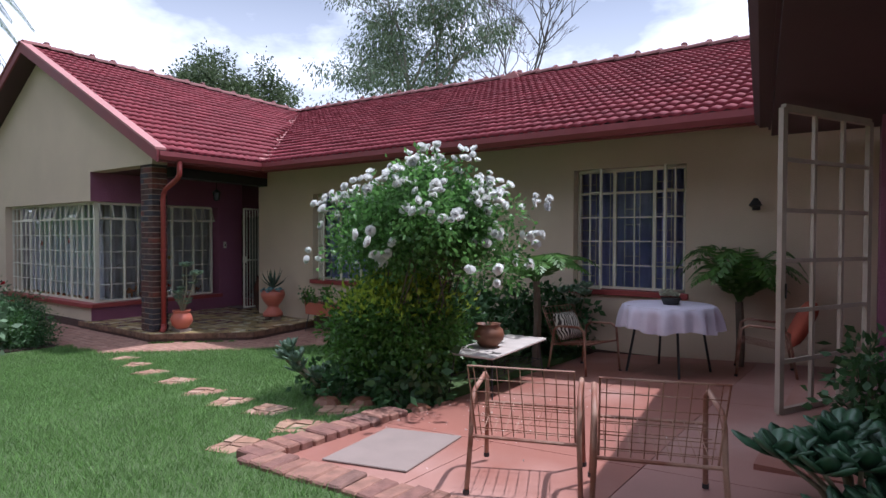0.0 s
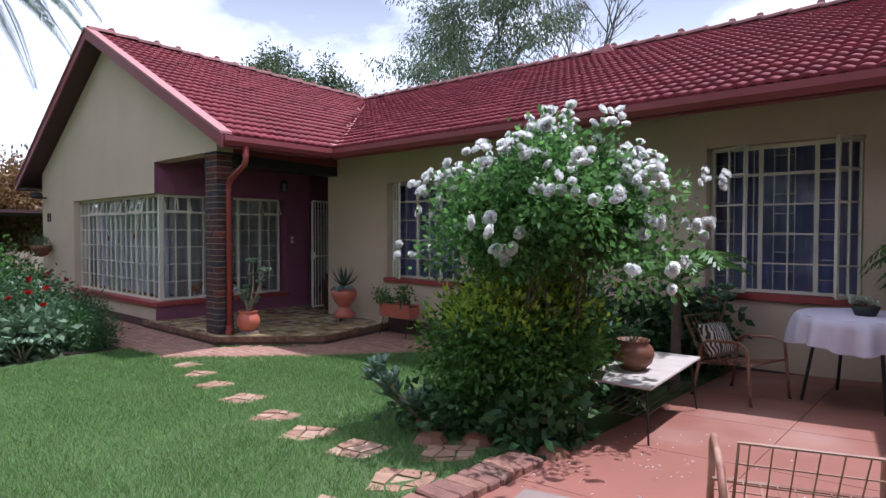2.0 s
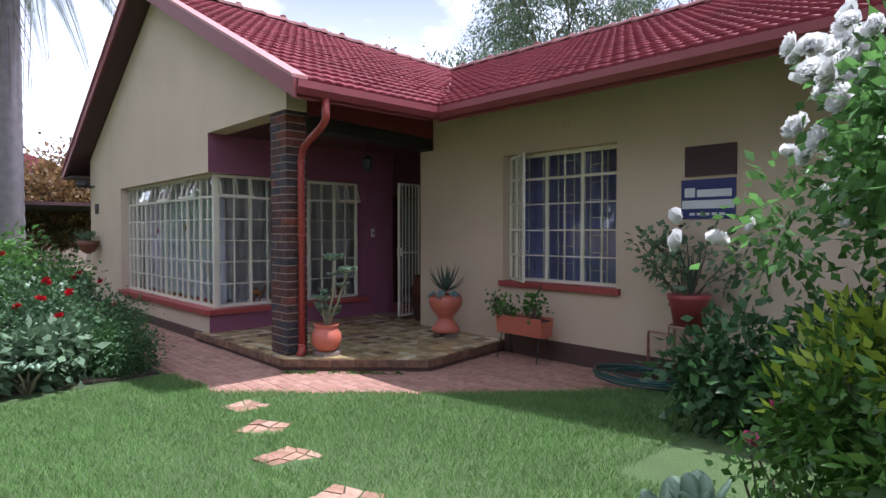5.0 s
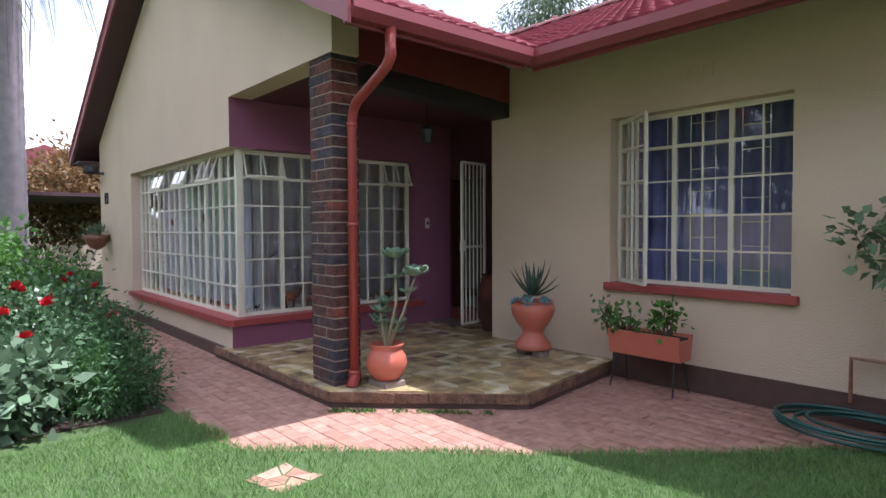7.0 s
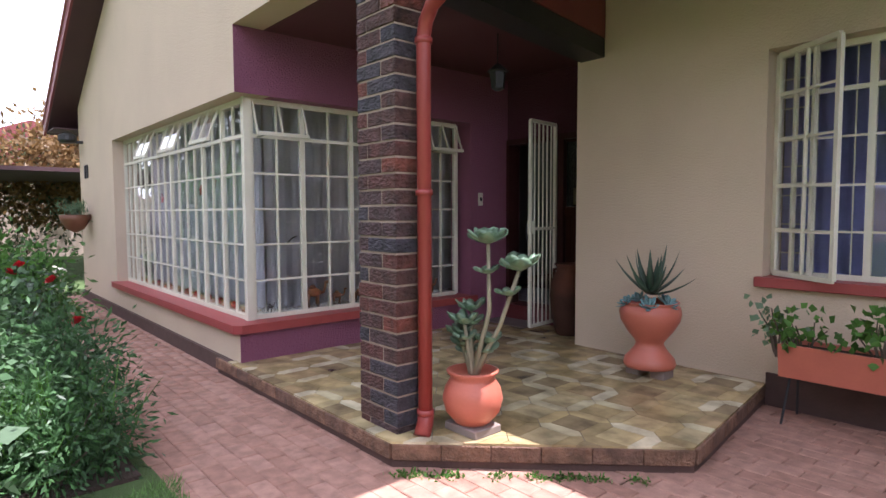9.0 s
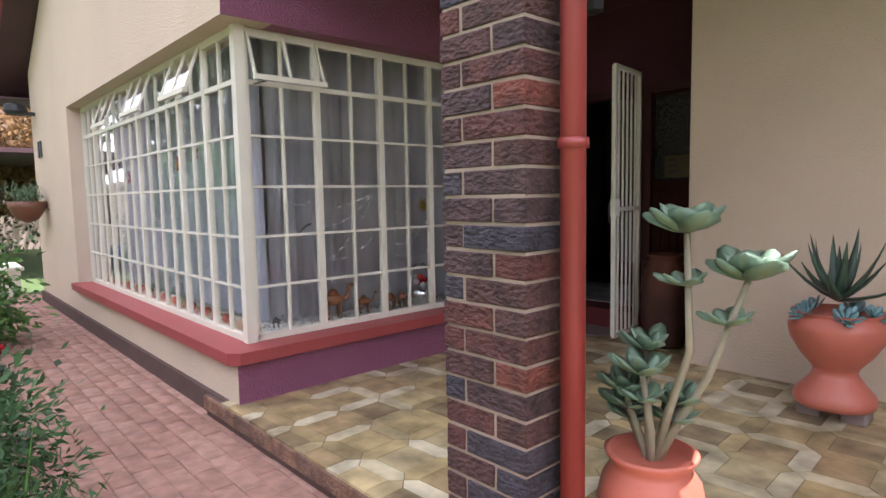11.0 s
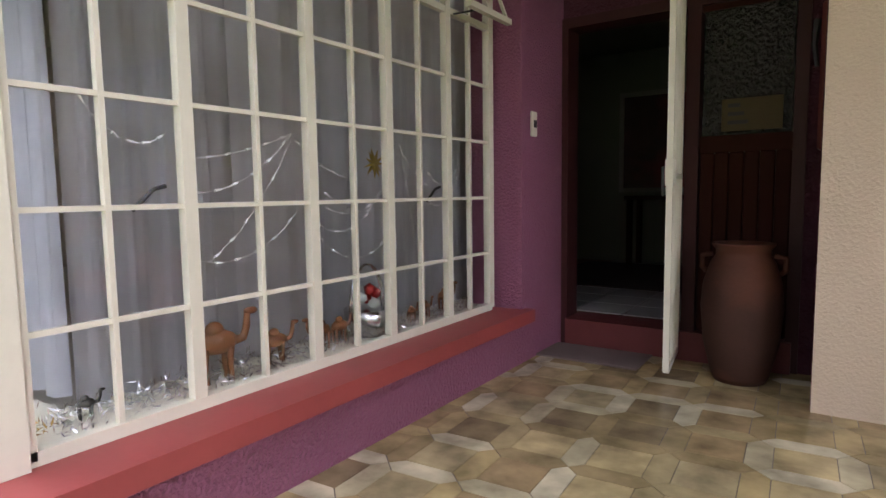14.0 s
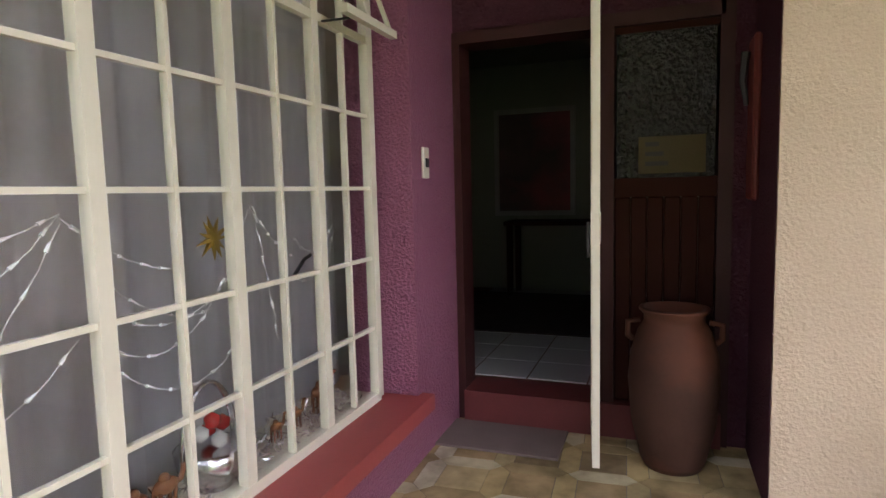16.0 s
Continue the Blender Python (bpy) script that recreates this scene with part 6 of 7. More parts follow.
for x in (-0.45, 0.45):
    for y in (-0.18, 0.18):
        part("leg", boxes((x - 0.025, x + 0.025, y - 0.025, y + 0.025, 0, 0.70)), DOOR_WOOD, hall_t)

# ---- window display ----
DECK = 0.452
structure("window_board", boxes((-9.38, -9.115, 4.76, 7.05, 0.40, DECK)), WHITE_STEEL, "white inner window board", "sill")
structure("window_board_front", boxes((-13.0, -9.12, 4.725, 4.95, 0.40, DECK - 0.004)), WHITE_STEEL, "white inner window board", "sill")
WOOD_TOY = material("carved_orange_wood", (0.24, 0.085, 0.028), 0.5, 0.7, 14.0, 80.0, 0.2)


def camel(at, h, rz, mat=WOOD_TOY, label="small carved wooden camel on the window board"):
    """Body, hump, neck and legs in one mesh."""
    bm = bmesh.new()
    def ball(c, r, s):
        m = Matrix.Translation(c) @ Matrix.Diagonal((*s, 1))
        bmesh.ops.create_uvsphere(bm, u_segments=10, v_segments=7, radius=r, matrix=m)
    ball((0, 0, 0.58), 0.22, (1.5, 0.8, 0.85))
    ball((-0.02, 0, 0.76), 0.13, (1.1, 0.8, 1.0))
    tube(bm, [(0.26, 0, 0.56), (0.42, 0, 0.58), (0.48, 0, 0.74), (0.50, 0, 0.94)], 0.075, 7, 0.05)
    ball((0.56, 0, 0.97), 0.075, (1.5, 0.8, 0.8))
    for x in (-0.2, 0.18):
        for y in (-0.09, 0.09):
            tube(bm, [(x, y, 0.52), (x - 0.02, y, 0.25), (x, y, 0.0)], 0.055, 6, 0.04)
    tube(bm, [(-0.32, 0, 0.6), (-0.36, 0, 0.4)], 0.02, 5)
    bmesh.ops.scale(bm, vec=(h, h, h), verts=bm.verts[:])
    ob = new("camel_figurine", finish("camel_figurine", bm, mat, True))
    ob.matrix_world = pose(*at, 0, 0, rz)
    return tagged(ob, label, "figurine", "carved figures in the window")


camel((-9.22, 5.37, DECK), 0.235, 80)
camel((-9.23, 5.63, DECK), 0.15, 75)
camel((-9.22, 5.86, DECK), 0.14, 265)
camel((-9.23, 5.98, DECK), 0.13, 85)
camel((-9.22, 6.48, DECK), 0.09, 85)
camel((-9.22, 6.60, DECK), 0.10, 85)
camel((-9.22, 6.78, DECK), 0.15, 80)
camel((-9.24, 4.95, DECK), 0.08, 80, BLACK, "small dark carved camel on the window board")
rg7 = np.random.default_rng(70)
n = 2600
p = np.stack([rg7.uniform(-9.32, -9.13, n), rg7.uniform(4.85, 7.0, n), DECK + 0.004 + rg7.random(n) ** 2 * 0.045], 1)
tinsel = material("silver_tinsel", (0.75, 0.75, 0.78), 0.2, 0.8, 10.0, 60.0, 0.0, metal=1.0)
V, F = leaf_quads(p, rg7.normal(0, 1, (n, 3)), 0.032, 0.005, rg7, 0)
tagged(new("tinsel", raw_mesh("tinsel", V, F, tinsel)), "silver tinsel strewn along the window board", "tinsel", kind="stuff")
n = 2200
p = np.stack([rg7.uniform(-12.9, -9.2, n), rg7.uniform(4.74, 4.85, n), DECK + rg7.random(n) ** 2 * 0.04], 1)
V, F = leaf_quads(p, rg7.normal(0, 1, (n, 3)), 0.032, 0.006, rg7, 0)
gold = material("gold_tinsel", (0.70, 0.45, 0.14), 0.25, 0.8, 10.0, 60.0, 0.0, metal=1.0)
tagged(new("tinsel", raw_mesh("tinsel_gold", V, F, gold)), "gold tinsel strewn along the front window board", "tinsel", kind="stuff")
bauble_m = material("red_glass_bauble", (0.40, 0.02, 0.02), 0.15, 0.9)
bauble_me = finish("bauble", lathe([(0.002, -0.03), (0.018, -0.025), (0.029, -0.008), (0.029, 0.008), (0.018, 0.025), (0.002, 0.03)], 14), bauble_m, True)
for i in range(9):
    ob = tagged(new("bauble", bauble_me), "shiny red bauble on the front window board", "bauble", "baubles in the window")
    ob.location = (-9.35 - i * 0.33 + 0.05 * math.sin(i * 3), 4.80, DECK + 0.03)
for x, z in ((-9.95, 1.62), (-10.3, 1.55), (-11.6, 1.5)):
    st = thing("star_ornament", (x, 4.74, z), "red star ornament hanging in the front window", "ornament")
    bm = bmesh.new()
    prism(bm, [((0.06 if k % 2 == 0 else 0.025) * math.sin(k * math.pi / 5), (0.06 if k % 2 == 0 else 0.025) * math.cos(k * math.pi / 5)) for k in range(10)], 'y', 0, 0.012)
    part("star", bm, bauble_m, st)
    part("thread", tube(bmesh.new(), [(0, 0.006, 0.06), (0, 0.006, 0.62)], 0.0015, 4), WHITE_STEEL, st)
stg = thing("star_ornament", (-9.14, 6.13, 1.22), "gold star ornament hanging in the porch window", "ornament")
bm = bmesh.new()
for k in range(11):
    a = k * 2 * math.pi / 11
    tube(bm, [(0, 0, 0), (0.01 * math.sin(3 * a), 0.065 * math.cos(a), 0.065 * math.sin(a))], 0.012, 4, 0.001)
part("star", bm, material("brass_gold", (0.60, 0.42, 0.10), 0.3, 0.8, metal=0.9), stg)
# silver basket with a small figure
bk = thing("ornament_basket", (-9.22, 6.15, DECK), "silver wire basket holding red and white ornaments", "basket")
bk.scale = (1.35, 1.35, 1.35)
part("bowl", lathe([(0.02, 0), (0.05, 0), (0.075, 0.05), (0.08, 0.09), (0.07, 0.09)], 18), tinsel, bk, smooth=True)
for rr in (0.075, 0.085):
    part("handle", tube(bmesh.new(), [(0, rr * math.cos(a), 0.09 + 0.15 * math.sin(a)) for a in (math.pi * k / 12 for k in range(13))], 0.005, 5), tinsel, bk, smooth=True)
for k in range(6):
    a = k * 2.4
    part("berry", lathe([(0.002, -0.02), (0.018, -0.008), (0.018, 0.008), (0.002, 0.02)], 8, 0.03 * math.cos(a), 0.03 * math.sin(a)), bauble_m if k % 2 else PETAL_WHITE, bk, smooth=True).location.z = 0.11 + 0.01 * k


# fairy lights behind the panes
def fairy(a, b, sag, n, drops):
    f = thing("fairy_lights", (-9.13, a[0], a[1]), "string of clear fairy lights draped behind the panes", "fairy lights", "fairy lights in the window")
    pts = []
    for k in range(n + 1):
        t = k / n
        y, z = lerp(a[0], b[0], t) - a[0], lerp(a[1], b[1], t) - a[1] - sag * 4 * t * (1 - t)
        pts.append((0.004 * math.sin(k * 2.1), y, z))
    part("wire", tube(bmesh.new(), pts, 0.0013, 4), FAIRY_WIRE, f)
    for k in range(1, n, 2):
        y, z = pts[k][1], pts[k][2]
        q = Vector(pts[k]) - Vector(pts[k - 1])
        part("bulb", tube(bmesh.new(), [Vector(pts[k]) - q.normalized() * 0.012, Vector(pts[k]) + q.normalized() * 0.012], 0.0055, 5, 0.003), FAIRY_BULB, f)


FAIRY_WIRE = material("clear_wire", (0.75, 0.75, 0.75), 0.3, 0.9)
FAIRY_BULB = material("clear_bulb", (0.9, 0.9, 0.9), 0.2, 0.95)
for k, (a, b, sg_) in enumerate((((5.20, 1.20), (5.66, 1.31), 0.02), ((5.24, 1.10), (5.66, 1.31), 0.06), ((5.30, 0.88), (5.66, 1.29), 0.05), ((5.66, 1.30), (6.02, 1.15), 0.04), ((5.74, 1.16), (6.10, 1.02), 0.05), ((5.72, 1.10), (6.20, 1.12), 0.10),
                                  ((5.22, 0.90), (5.68, 1.03), 0.08), ((5.74, 1.0), (6.28, 1.30), 0.18), ((6.28, 1.32), (6.52, 1.12), 0.03), ((6.30, 1.30), (6.40, 0.85), -0.02), ((6.5, 1.2), (6.78, 1.22), 0.08), ((6.5, 1.05), (6.8, 1.2), 0.08), ((4.92, 1.38), (5.18, 1.28), 0.08), ((5.75, 0.95), (6.2, 0.9), 0.1))):
    fairy(a, b, sg_, 12, 5)
# dark handle stays of the casements
for y in (5.16, 6.60):
    st = thing("window_stay", (-9.12, y, 1.12), "black casement handle on the porch window", "handle")
    part("lever", tube(bmesh.new(), [(0, 0, 0), (0.0, -0.04, -0.01), (-0.01, -0.10, -0.07)], 0.007, 5), BLACK, st)
# open top-hung vents
for y0, y1, dy in ((6.62, 7.03, 0.06), (4.74, 5.21, 0.05)):
    v = thing("vent_sash", (-9.06, y0, 2.25), "open cream top-hung vent sash of the porch window", "window sash")
    out, hgt = 0.10, -0.27
    part("sash_frame", boxes((out - 0.01, out + 0.02, 0, y1 - y0, hgt - 0.015, hgt + 0.015)), WHITE_STEEL, v)
    for y in (0.01, y1 - y0 - 0.01, (y1 - y0) / 2):
        part("sash_frame", tube(bmesh.new(), [(0, y, 0), (out, y, hgt)], 0.011, 4), WHITE_STEEL, v)
    part("stay", tube(bmesh.new(), [(-0.02, 0.05, hgt - 0.02), (out, 0.12, hgt)], 0.005, 4), BLACK, v)
for k in (1, 5, 9):
    v = thing("vent_sash", (-9.10 - front_cols[-1] + front_cols[k + 3], 4.67, 2.25), "open cream top-hung vent sash of the gable window", "window sash")
    w = front_cols[2]
    part("sash_frame", boxes((0, w, -0.11, -0.08, -0.285, -0.255)), WHITE_STEEL, v)
    for x in (0.01, w / 2, w - 0.01):
        part("sash_frame", tube(bmesh.new(), [(x, 0, 0), (x, -0.095, -0.27)], 0.011, 4), WHITE_STEEL, v)
    pane = part("pane", boxes((0.012, w - 0.012, -0.002, 0.002, -0.285, 0)), GLASS, v)
    pane.rotation_euler = (radians(-19.5), 0, 0)
    pane.visible_shadow = False
# burglar bars behind the main windows
def burglar_bars(x0, x1, z0, z1, holder_name):
    g = thing(holder_name, (x0, 7.33, z0), "cream burglar bars behind the window panes", "burglar bars")
    w, h = x1 - x0, z1 - z0
    for k in range(1, 7):
        x = w * k / 7
        part("bar", tube(bmesh.new(), [(x, 0, 0), (x, 0, h)], 0.006, 4), WHITE_STEEL, g)
    for k in range(1, 8):
        for s in (0, 3, 5):
            z = h * (k + 0.35 * (s == 3) - 0.3) / 7.5
            part("bar", tube(bmesh.new(), [(w * s / 7, 0.002, z), (w * (s + 1) / 7, 0.002, z)], 0.006, 4), WHITE_STEEL, g)


burglar_bars(-5.93, -4.37, 0.89, 2.42, "burglar_bars")
burglar_bars(-0.80, 0.57, 1.0, 2.53, "burglar_bars")
# casement standing open on window_1
cs = thing("casement_leaf", (-5.93, 7.235, 0.90), "open cream steel casement leaf with small panes", "window sash", rz=-28)
for x in (0.0, 0.16, 0.31):
    part("sash_bar", boxes((x - 0.012, x + 0.012, -0.012, 0.012, 0, 1.5)), WHITE_STEEL, cs)
for z in (0.0, 0.30, 0.61, 0.93, 1.24, 1.5):
    part("sash_bar", boxes((0.012, 0.298, -0.010, 0.010, z - 0.011, z + 0.011)), WHITE_STEEL, cs)
pane = part("pane", boxes((0.01, 0.30, -0.002, 0.002, 0, 1.5)), GLASS, cs)
pane.visible_shadow = False
# lamp in the lounge
BULB = bpy.data.materials.new("warm_bulb")
BULB.use_nodes = True
BULB.node_tree.nodes["Principled BSDF"].inputs["Emission Color"].default_value = (1.0, 0.62, 0.25, 1)
BULB.node_tree.nodes["Principled BSDF"].inputs["Emission Strength"].default_value = 12.0
for x, y, z in ((-10.2, 7.9, 1.95), (-10.3, 6.7, 1.95)):
    pl = thing("pendant_lamp", (x, y, 2.8), "small warm glowing pendant lamp in the lounge", "lamp")
    part("cord", tube(bmesh.new(), [(0, 0, 0), (0, 0, z - 2.77)], 0.004, 4), BLACK, pl)
    part("bulb", lathe([(0.004, -0.03), (0.024, -0.01), (0.024, 0.012), (0.006, 0.035)], 10), BULB, pl, smooth=True).location.z = z - 2.8


# ---- trees ----
def tree(at, height, crown, label, seed, clumps, per, leaf, mat, trunk_r, name="tree", spread=1.0, limbs=10, crown_z=0.65):
    s = thing(name, at, label, "tree")
    rg, py = np.random.default_rng(seed), random.Random(seed)
    cz = height * crown_z
    c = blob_centres(rg, clumps, crown, -0.95, 0.3) + np.array((0, 0, cz))
    bm = bmesh.new()
    sway = [Vector((py.uniform(-.3, .3) * k * 0.3, py.uniform(-.3, .3) * k * 0.3, height * 0.8 * k / 5)) for k in range(6)]
    tube(bm, sway, trunk_r, 8, trunk_r * 0.35)
    part("trunk", bm, BARK, s, smooth=True)
    bm = bmesh.new()
    for i in range(limbs):
        b = sway[py.choice((2, 3, 3, 4, 4, 5))]
        branchy(bm, b, [tuple(c[py.randrange(len(c))])], trunk_r * 0.3, trunk_r * 0.05, py, 5)
    part("limb", bm, BARK, s, smooth=True)
    if per:
        p, d = crown_points(rg, c, per, spread)
        leaves_part("crown", p, d, leaf[0], leaf[1], mat, s, seed + 1, 0.8)
    return s


def eucalyptus(at, height, label, seed, mat, spread, forks, per, leaf):
    """A tall gum: a forked pale trunk, rising limbs and separate drooping clumps with sky between them."""
    g = thing("eucalyptus_tree", at, label, "tree")
    py, rg = random.Random(seed), np.random.default_rng(seed)
    ends = []

    def grow(bm, p, d, L, r, depth):
        q = p + d * L
        bend = Vector((py.uniform(-.08, .08), py.uniform(-.08, .08), 0.03)) * L
        tube(bm, [p, p.lerp(q, 0.5) + bend, q], r, 6, r * 0.62)
        if depth == 0:
            ends.append(tuple(q))
            return
        if depth < 3:
            ends.append(tuple(p.lerp(q, 0.8)))
        for k in range(3 if depth > 1 else 2):
            side = Vector((py.uniform(-1, 1), py.uniform(-1, 1), py.uniform(-.25, .55))) * spread
            grow(bm, q, (d + side).normalized(), L * py.uniform(0.58, 0.85), r * 0.58, depth - 1)

    bm = bmesh.new()
    grow(bm, Vector((0, 0, 0)), Vector((0.04, 0.02, 1)).normalized(), height * 0.36, height * 0.017, forks)
    part("trunk", bm, GUM_BARK, g, smooth=True)
    ends += [tuple(c) for c in blob_centres(rg, 52, (height * 0.28, height * 0.28, height * 0.30), -0.9, 0.25) + np.array((0, 0, height * 0.64))]
    p, d = crown_points(rg, ends, per, np.array((0.85, 0.85, 0.55)) * height / 26)
    p[:, 2] -= 0.25 * rg.random(len(p))
    leaves_part("crown", p, d + np.array((0, 0, -0.9)), leaf[0], leaf[1], mat, g, seed + 1, 0.8)
    return g


EUC = leaf_material("eucalyptus_leaf", (0.125, 0.17, 0.095), 0.45, 0.5, 0.3)
GUM_BARK = material("pale_gum_bark", (0.27, 0.23, 0.20), 0.85, 0.6, 0.8, 20.0, 0.3)
FAR_LEAF = leaf_material("far_tree_leaf", (0.095, 0.13, 0.06), 0.45, 0.6, 0.3)
BARE = material("grey_bare_wood", (0.13, 0.105, 0.105), 0.9)
eucalyptus((-37.2, 46, -0.5), 27, "tall eucalyptus tree with a pale forked trunk and drooping clumps", 511, EUC, 0.70, 4, 150, (0.50, 0.15))
tree((-55, 38, -0.5), 20.5, (8.2, 8.2, 5.0), "rounded green tree behind the house", 503, 120, 230, (0.42, 0.20), FAR_LEAF, 0.5, "round_tree", 0.62, 14, 0.78)
# trees and shrubs of the next garden, beyond the lawn on the shady side of the plot
for k, (x, y, h, r) in enumerate(((-19, -15.5, 12, 4.0), (-13.5, -17, 14, 4.6), (-7.5, -15.5, 12.5, 4.2), (-2, -17, 14.5, 4.6), (3.5, -15.5, 12.5, 4.2), (8.5, -16.5, 13.5, 4.4), (-25, -13.0, 11.0, 4.0), (-31, -4.0, 12.0, 4.4), (-32, -11.0, 13.0, 4.6))):
    tree((x, y, -0.3), h, (r, r, h * 0.44), "leafy garden tree standing behind the boundary wall", 520 + 2 * k, 85, 90, (0.42, 0.24), FAR_LEAF, 0.2, "garden_tree", 0.6, 8, 0.52)["group"] = "trees behind the boundary wall"
bt = thing("bare_tree", (-27.5, 56, -0.5), "bare grey tree with fine branching twigs", "tree")
pyb = random.Random(77)
bm = bmesh.new()


def twig(bm, p, d, L, r, depth):
    q = p + d * L
    tube(bm, [p, p.lerp(q, 0.5) + Vector((pyb.uniform(-.05, .05), pyb.uniform(-.05, .05), 0)) * L, q], r, 4, r * 0.6)
    if depth:
        for k in range(3 if depth > 1 else 4):
            nd = (d + Vector((pyb.uniform(-.7, .7), pyb.uniform(-.7, .7), pyb.uniform(-.1, .45)))).normalized()
            twig(bm, q, nd, L * pyb.uniform(0.58, 0.8), max(0.022, r * 0.6), depth - 1)


twig(bm, Vector((0, 0, 0)), Vector((-0.05, 0, 1)), 11.0, 0.34, 6)
part("trunk", bm, BARE, bt)


# palm at the corner of the house
palm = thing("palm_tree", (-16.2, 3.3, -0.05), "palm tree with a grey ringed trunk and hanging fronds", "palm")
prof = []
for k in range(60):
    z = k / 59 * 8.0
    prof.append((0.24 - 0.03 * z / 8.0 + (0.012 if k % 2 else 0.0), z))
part("trunk", lathe(prof, 14), material("grey_palm_bark", (0.26, 0.23, 0.24), 0.9, 0.6, 6.0, 60.0, 0.6, 0.01), palm, smooth=True)
PALM_LEAF = leaf_material("palm_leaf", (0.10, 0.16, 0.09), 0.25, 0.5, 0.3)
pp = random.Random(15)
for i in range(22):
    a = i * 2.399
    L = pp.uniform(3.0, 3.8)
    rise = pp.uniform(0.1, 1.0)
    bm = bmesh.new()
    pts = [Vector((math.cos(a) * L * 0.8 * t, math.sin(a) * L * 0.8 * t, 8.0 + L * (rise * t - (0.80 + 0.35 * rise) * t * t))) for t in (k / 10 for k in range(11))]
    tube(bm, pts, 0.03, 4, 0.008)
    side = Vector((-math.sin(a), math.cos(a), 0))
    for k in range(6, 80):
        t = k / 80
        j = min(9, int(t * 10))
        p = pts[j].lerp(pts[j + 1], t * 10 - j)
        fw = (pts[j + 1] - pts[j]).normalized()
        for sgn in (-1, 1):
            d = (side * sgn * 0.7 + fw * 0.5 + Vector((0, 0, -0.8))).normalized()
            ll = 0.50 * math.sin(math.pi * (0.12 + 0.85 * t)) + 0.1
            w = fw * 0.032
            bm.faces.new([bm.verts.new(q) for q in (p - w, p + d * ll * 0.6 - w * 0.7, p + d * ll, p + d * ll * 0.6 + w * 0.7)])
    part("frond", bm, PALM_LEAF, palm)
bm = bmesh.new()
for k in range(40):
    a, z = k * 2.4, 7.8 - k * 0.06
    tube(bm, [(0.22 * math.cos(a), 0.22 * math.sin(a), z), (0.42 * math.cos(a), 0.42 * math.sin(a), z - 0.5), (0.38 * math.cos(a), 0.38 * math.sin(a), z - 1.6)], 0.012, 4, 0.004)
part("dead_frond", bm, BARK, palm, "grey dead hanging fronds")

# yard beyond the gable
structure("boundary_wall", boxes((-27.0, -26.8, -12, 14, -0.3, 1.9), (-26.8, 9, -12.2, -12.0, -0.3, 1.9), (9, 9.2, -12.2, 12, -0.3, 2.4)), material("pale_boundary_plaster", (0.50, 0.40, 0.32), 0.9, 0.85, 2.0), "pale plastered garden boundary wall", "wall")
carport = thing("carport", (-21.0, 4.6, -0.1), "open carport with a maroon beam on thin posts", "carport")
part("roof", boxes((-3.0, 3.0, -2.0, 3.5, 2.25, 2.33)), SOFFIT, carport)
part("beam", boxes((-3.0, 3.0, -2.12, -2.0, 2.10, 2.38)), MAROON, carport)
for x in (-2.8, 0.2, 2.8):
    part("post", tube(bmesh.new(), [(x, -1.9, 0), (x, -1.9, 2.2)], 0.05, 8), MAROON if x > 0 else material("blue_post", (0.03, 0.06, 0.2), 0.5), carport)
bench = thing("white_bench", (-16.6, 4.25, -0.06), "low white painted bench beside the path", "bench")
part("seat", soft_box(-0.5, 0.5, -0.2, 0.2, 0.38, 0.43), WHITE_STEEL, bench)
for x in (-0.42, 0.42):
    part("leg", boxes((x - 0.03, x + 0.03, -0.16, 0.16, 0.0, 0.38)), WHITE_STEEL, bench)
basin = thing("blue_basin", (-17.8, 3.7, -0.06), "bright blue plastic basin on the ground", "basin")
part("bowl", lathe([(0.02, 0), (0.3, 0), (0.42, 0.5), (0.45, 0.52), (0.40, 0.5), (0.28, 0.05)], 20), material("blue_plastic", (0.03, 0.10, 0.40), 0.4), basin, smooth=True)
nb = thing("neighbour_house", (-38, 6, -0.3), "far house with pale walls and a faded red roof", "house")
part("wall", boxes((-4, 4, -6, 6, 0, 3.0)), CREAM, nb)
bm = bmesh.new()
prism(bm, [(-6.6, 2.9), (6.6, 2.9), (0, 5.4)], 'x', -4.6, 4.6)
part("roof", bm, MAROON, nb)
for k, (x, y, r, h, m) in enumerate(((-19, 1.5, 1.2, 1.1, DARK_LEAF), (-22, 0, 1.5, 1.4, BRIGHT_LEAF), (-24.5, 4.5, 1.6, 1.9, FAR_LEAF), (-25, -3, 1.6, 1.8, DARK_LEAF), (-18.2, 6.5, 0.9, 1.0, DARK_LEAF))):
    shrub("yard_shrub", (x, y, -0.1), (r, r, h), "leafy garden shrub by the boundary wall", "shrub", m, 400 + 3 * k, 60, 45, (0.16, 0.08), 0.25, group="shrubs along the boundary")
shrub("orange_tree", (-24, 6.0, 1.0), (2.2, 2.2, 1.5), "spreading tree with rusty orange flowers", "tree", leaf_material("rusty_leaf", (0.22, 0.13, 0.05), 0.4), 450, 100, 110, (0.2, 0.1), 0.35)

# ---- porch floor tiles: squares ringed by long hexagons ----
TONES = [(0.33, 0.25, 0.12), (0.42, 0.33, 0.17), (0.22, 0.165, 0.09), (0.36, 0.29, 0.16), (0.30, 0.215, 0.11)]
HEX_TONES = [(0.44, 0.38, 0.24), (0.34, 0.27, 0.14), (0.50, 0.44, 0.30), (0.38, 0.29, 0.14), (0.29, 0.22, 0.11)]
TILE_MAT = palette_material("glazed_floor_tile", TONES, 0.24, 60.0, 0.12, 0.002, spread=0.42, patch=6.5)
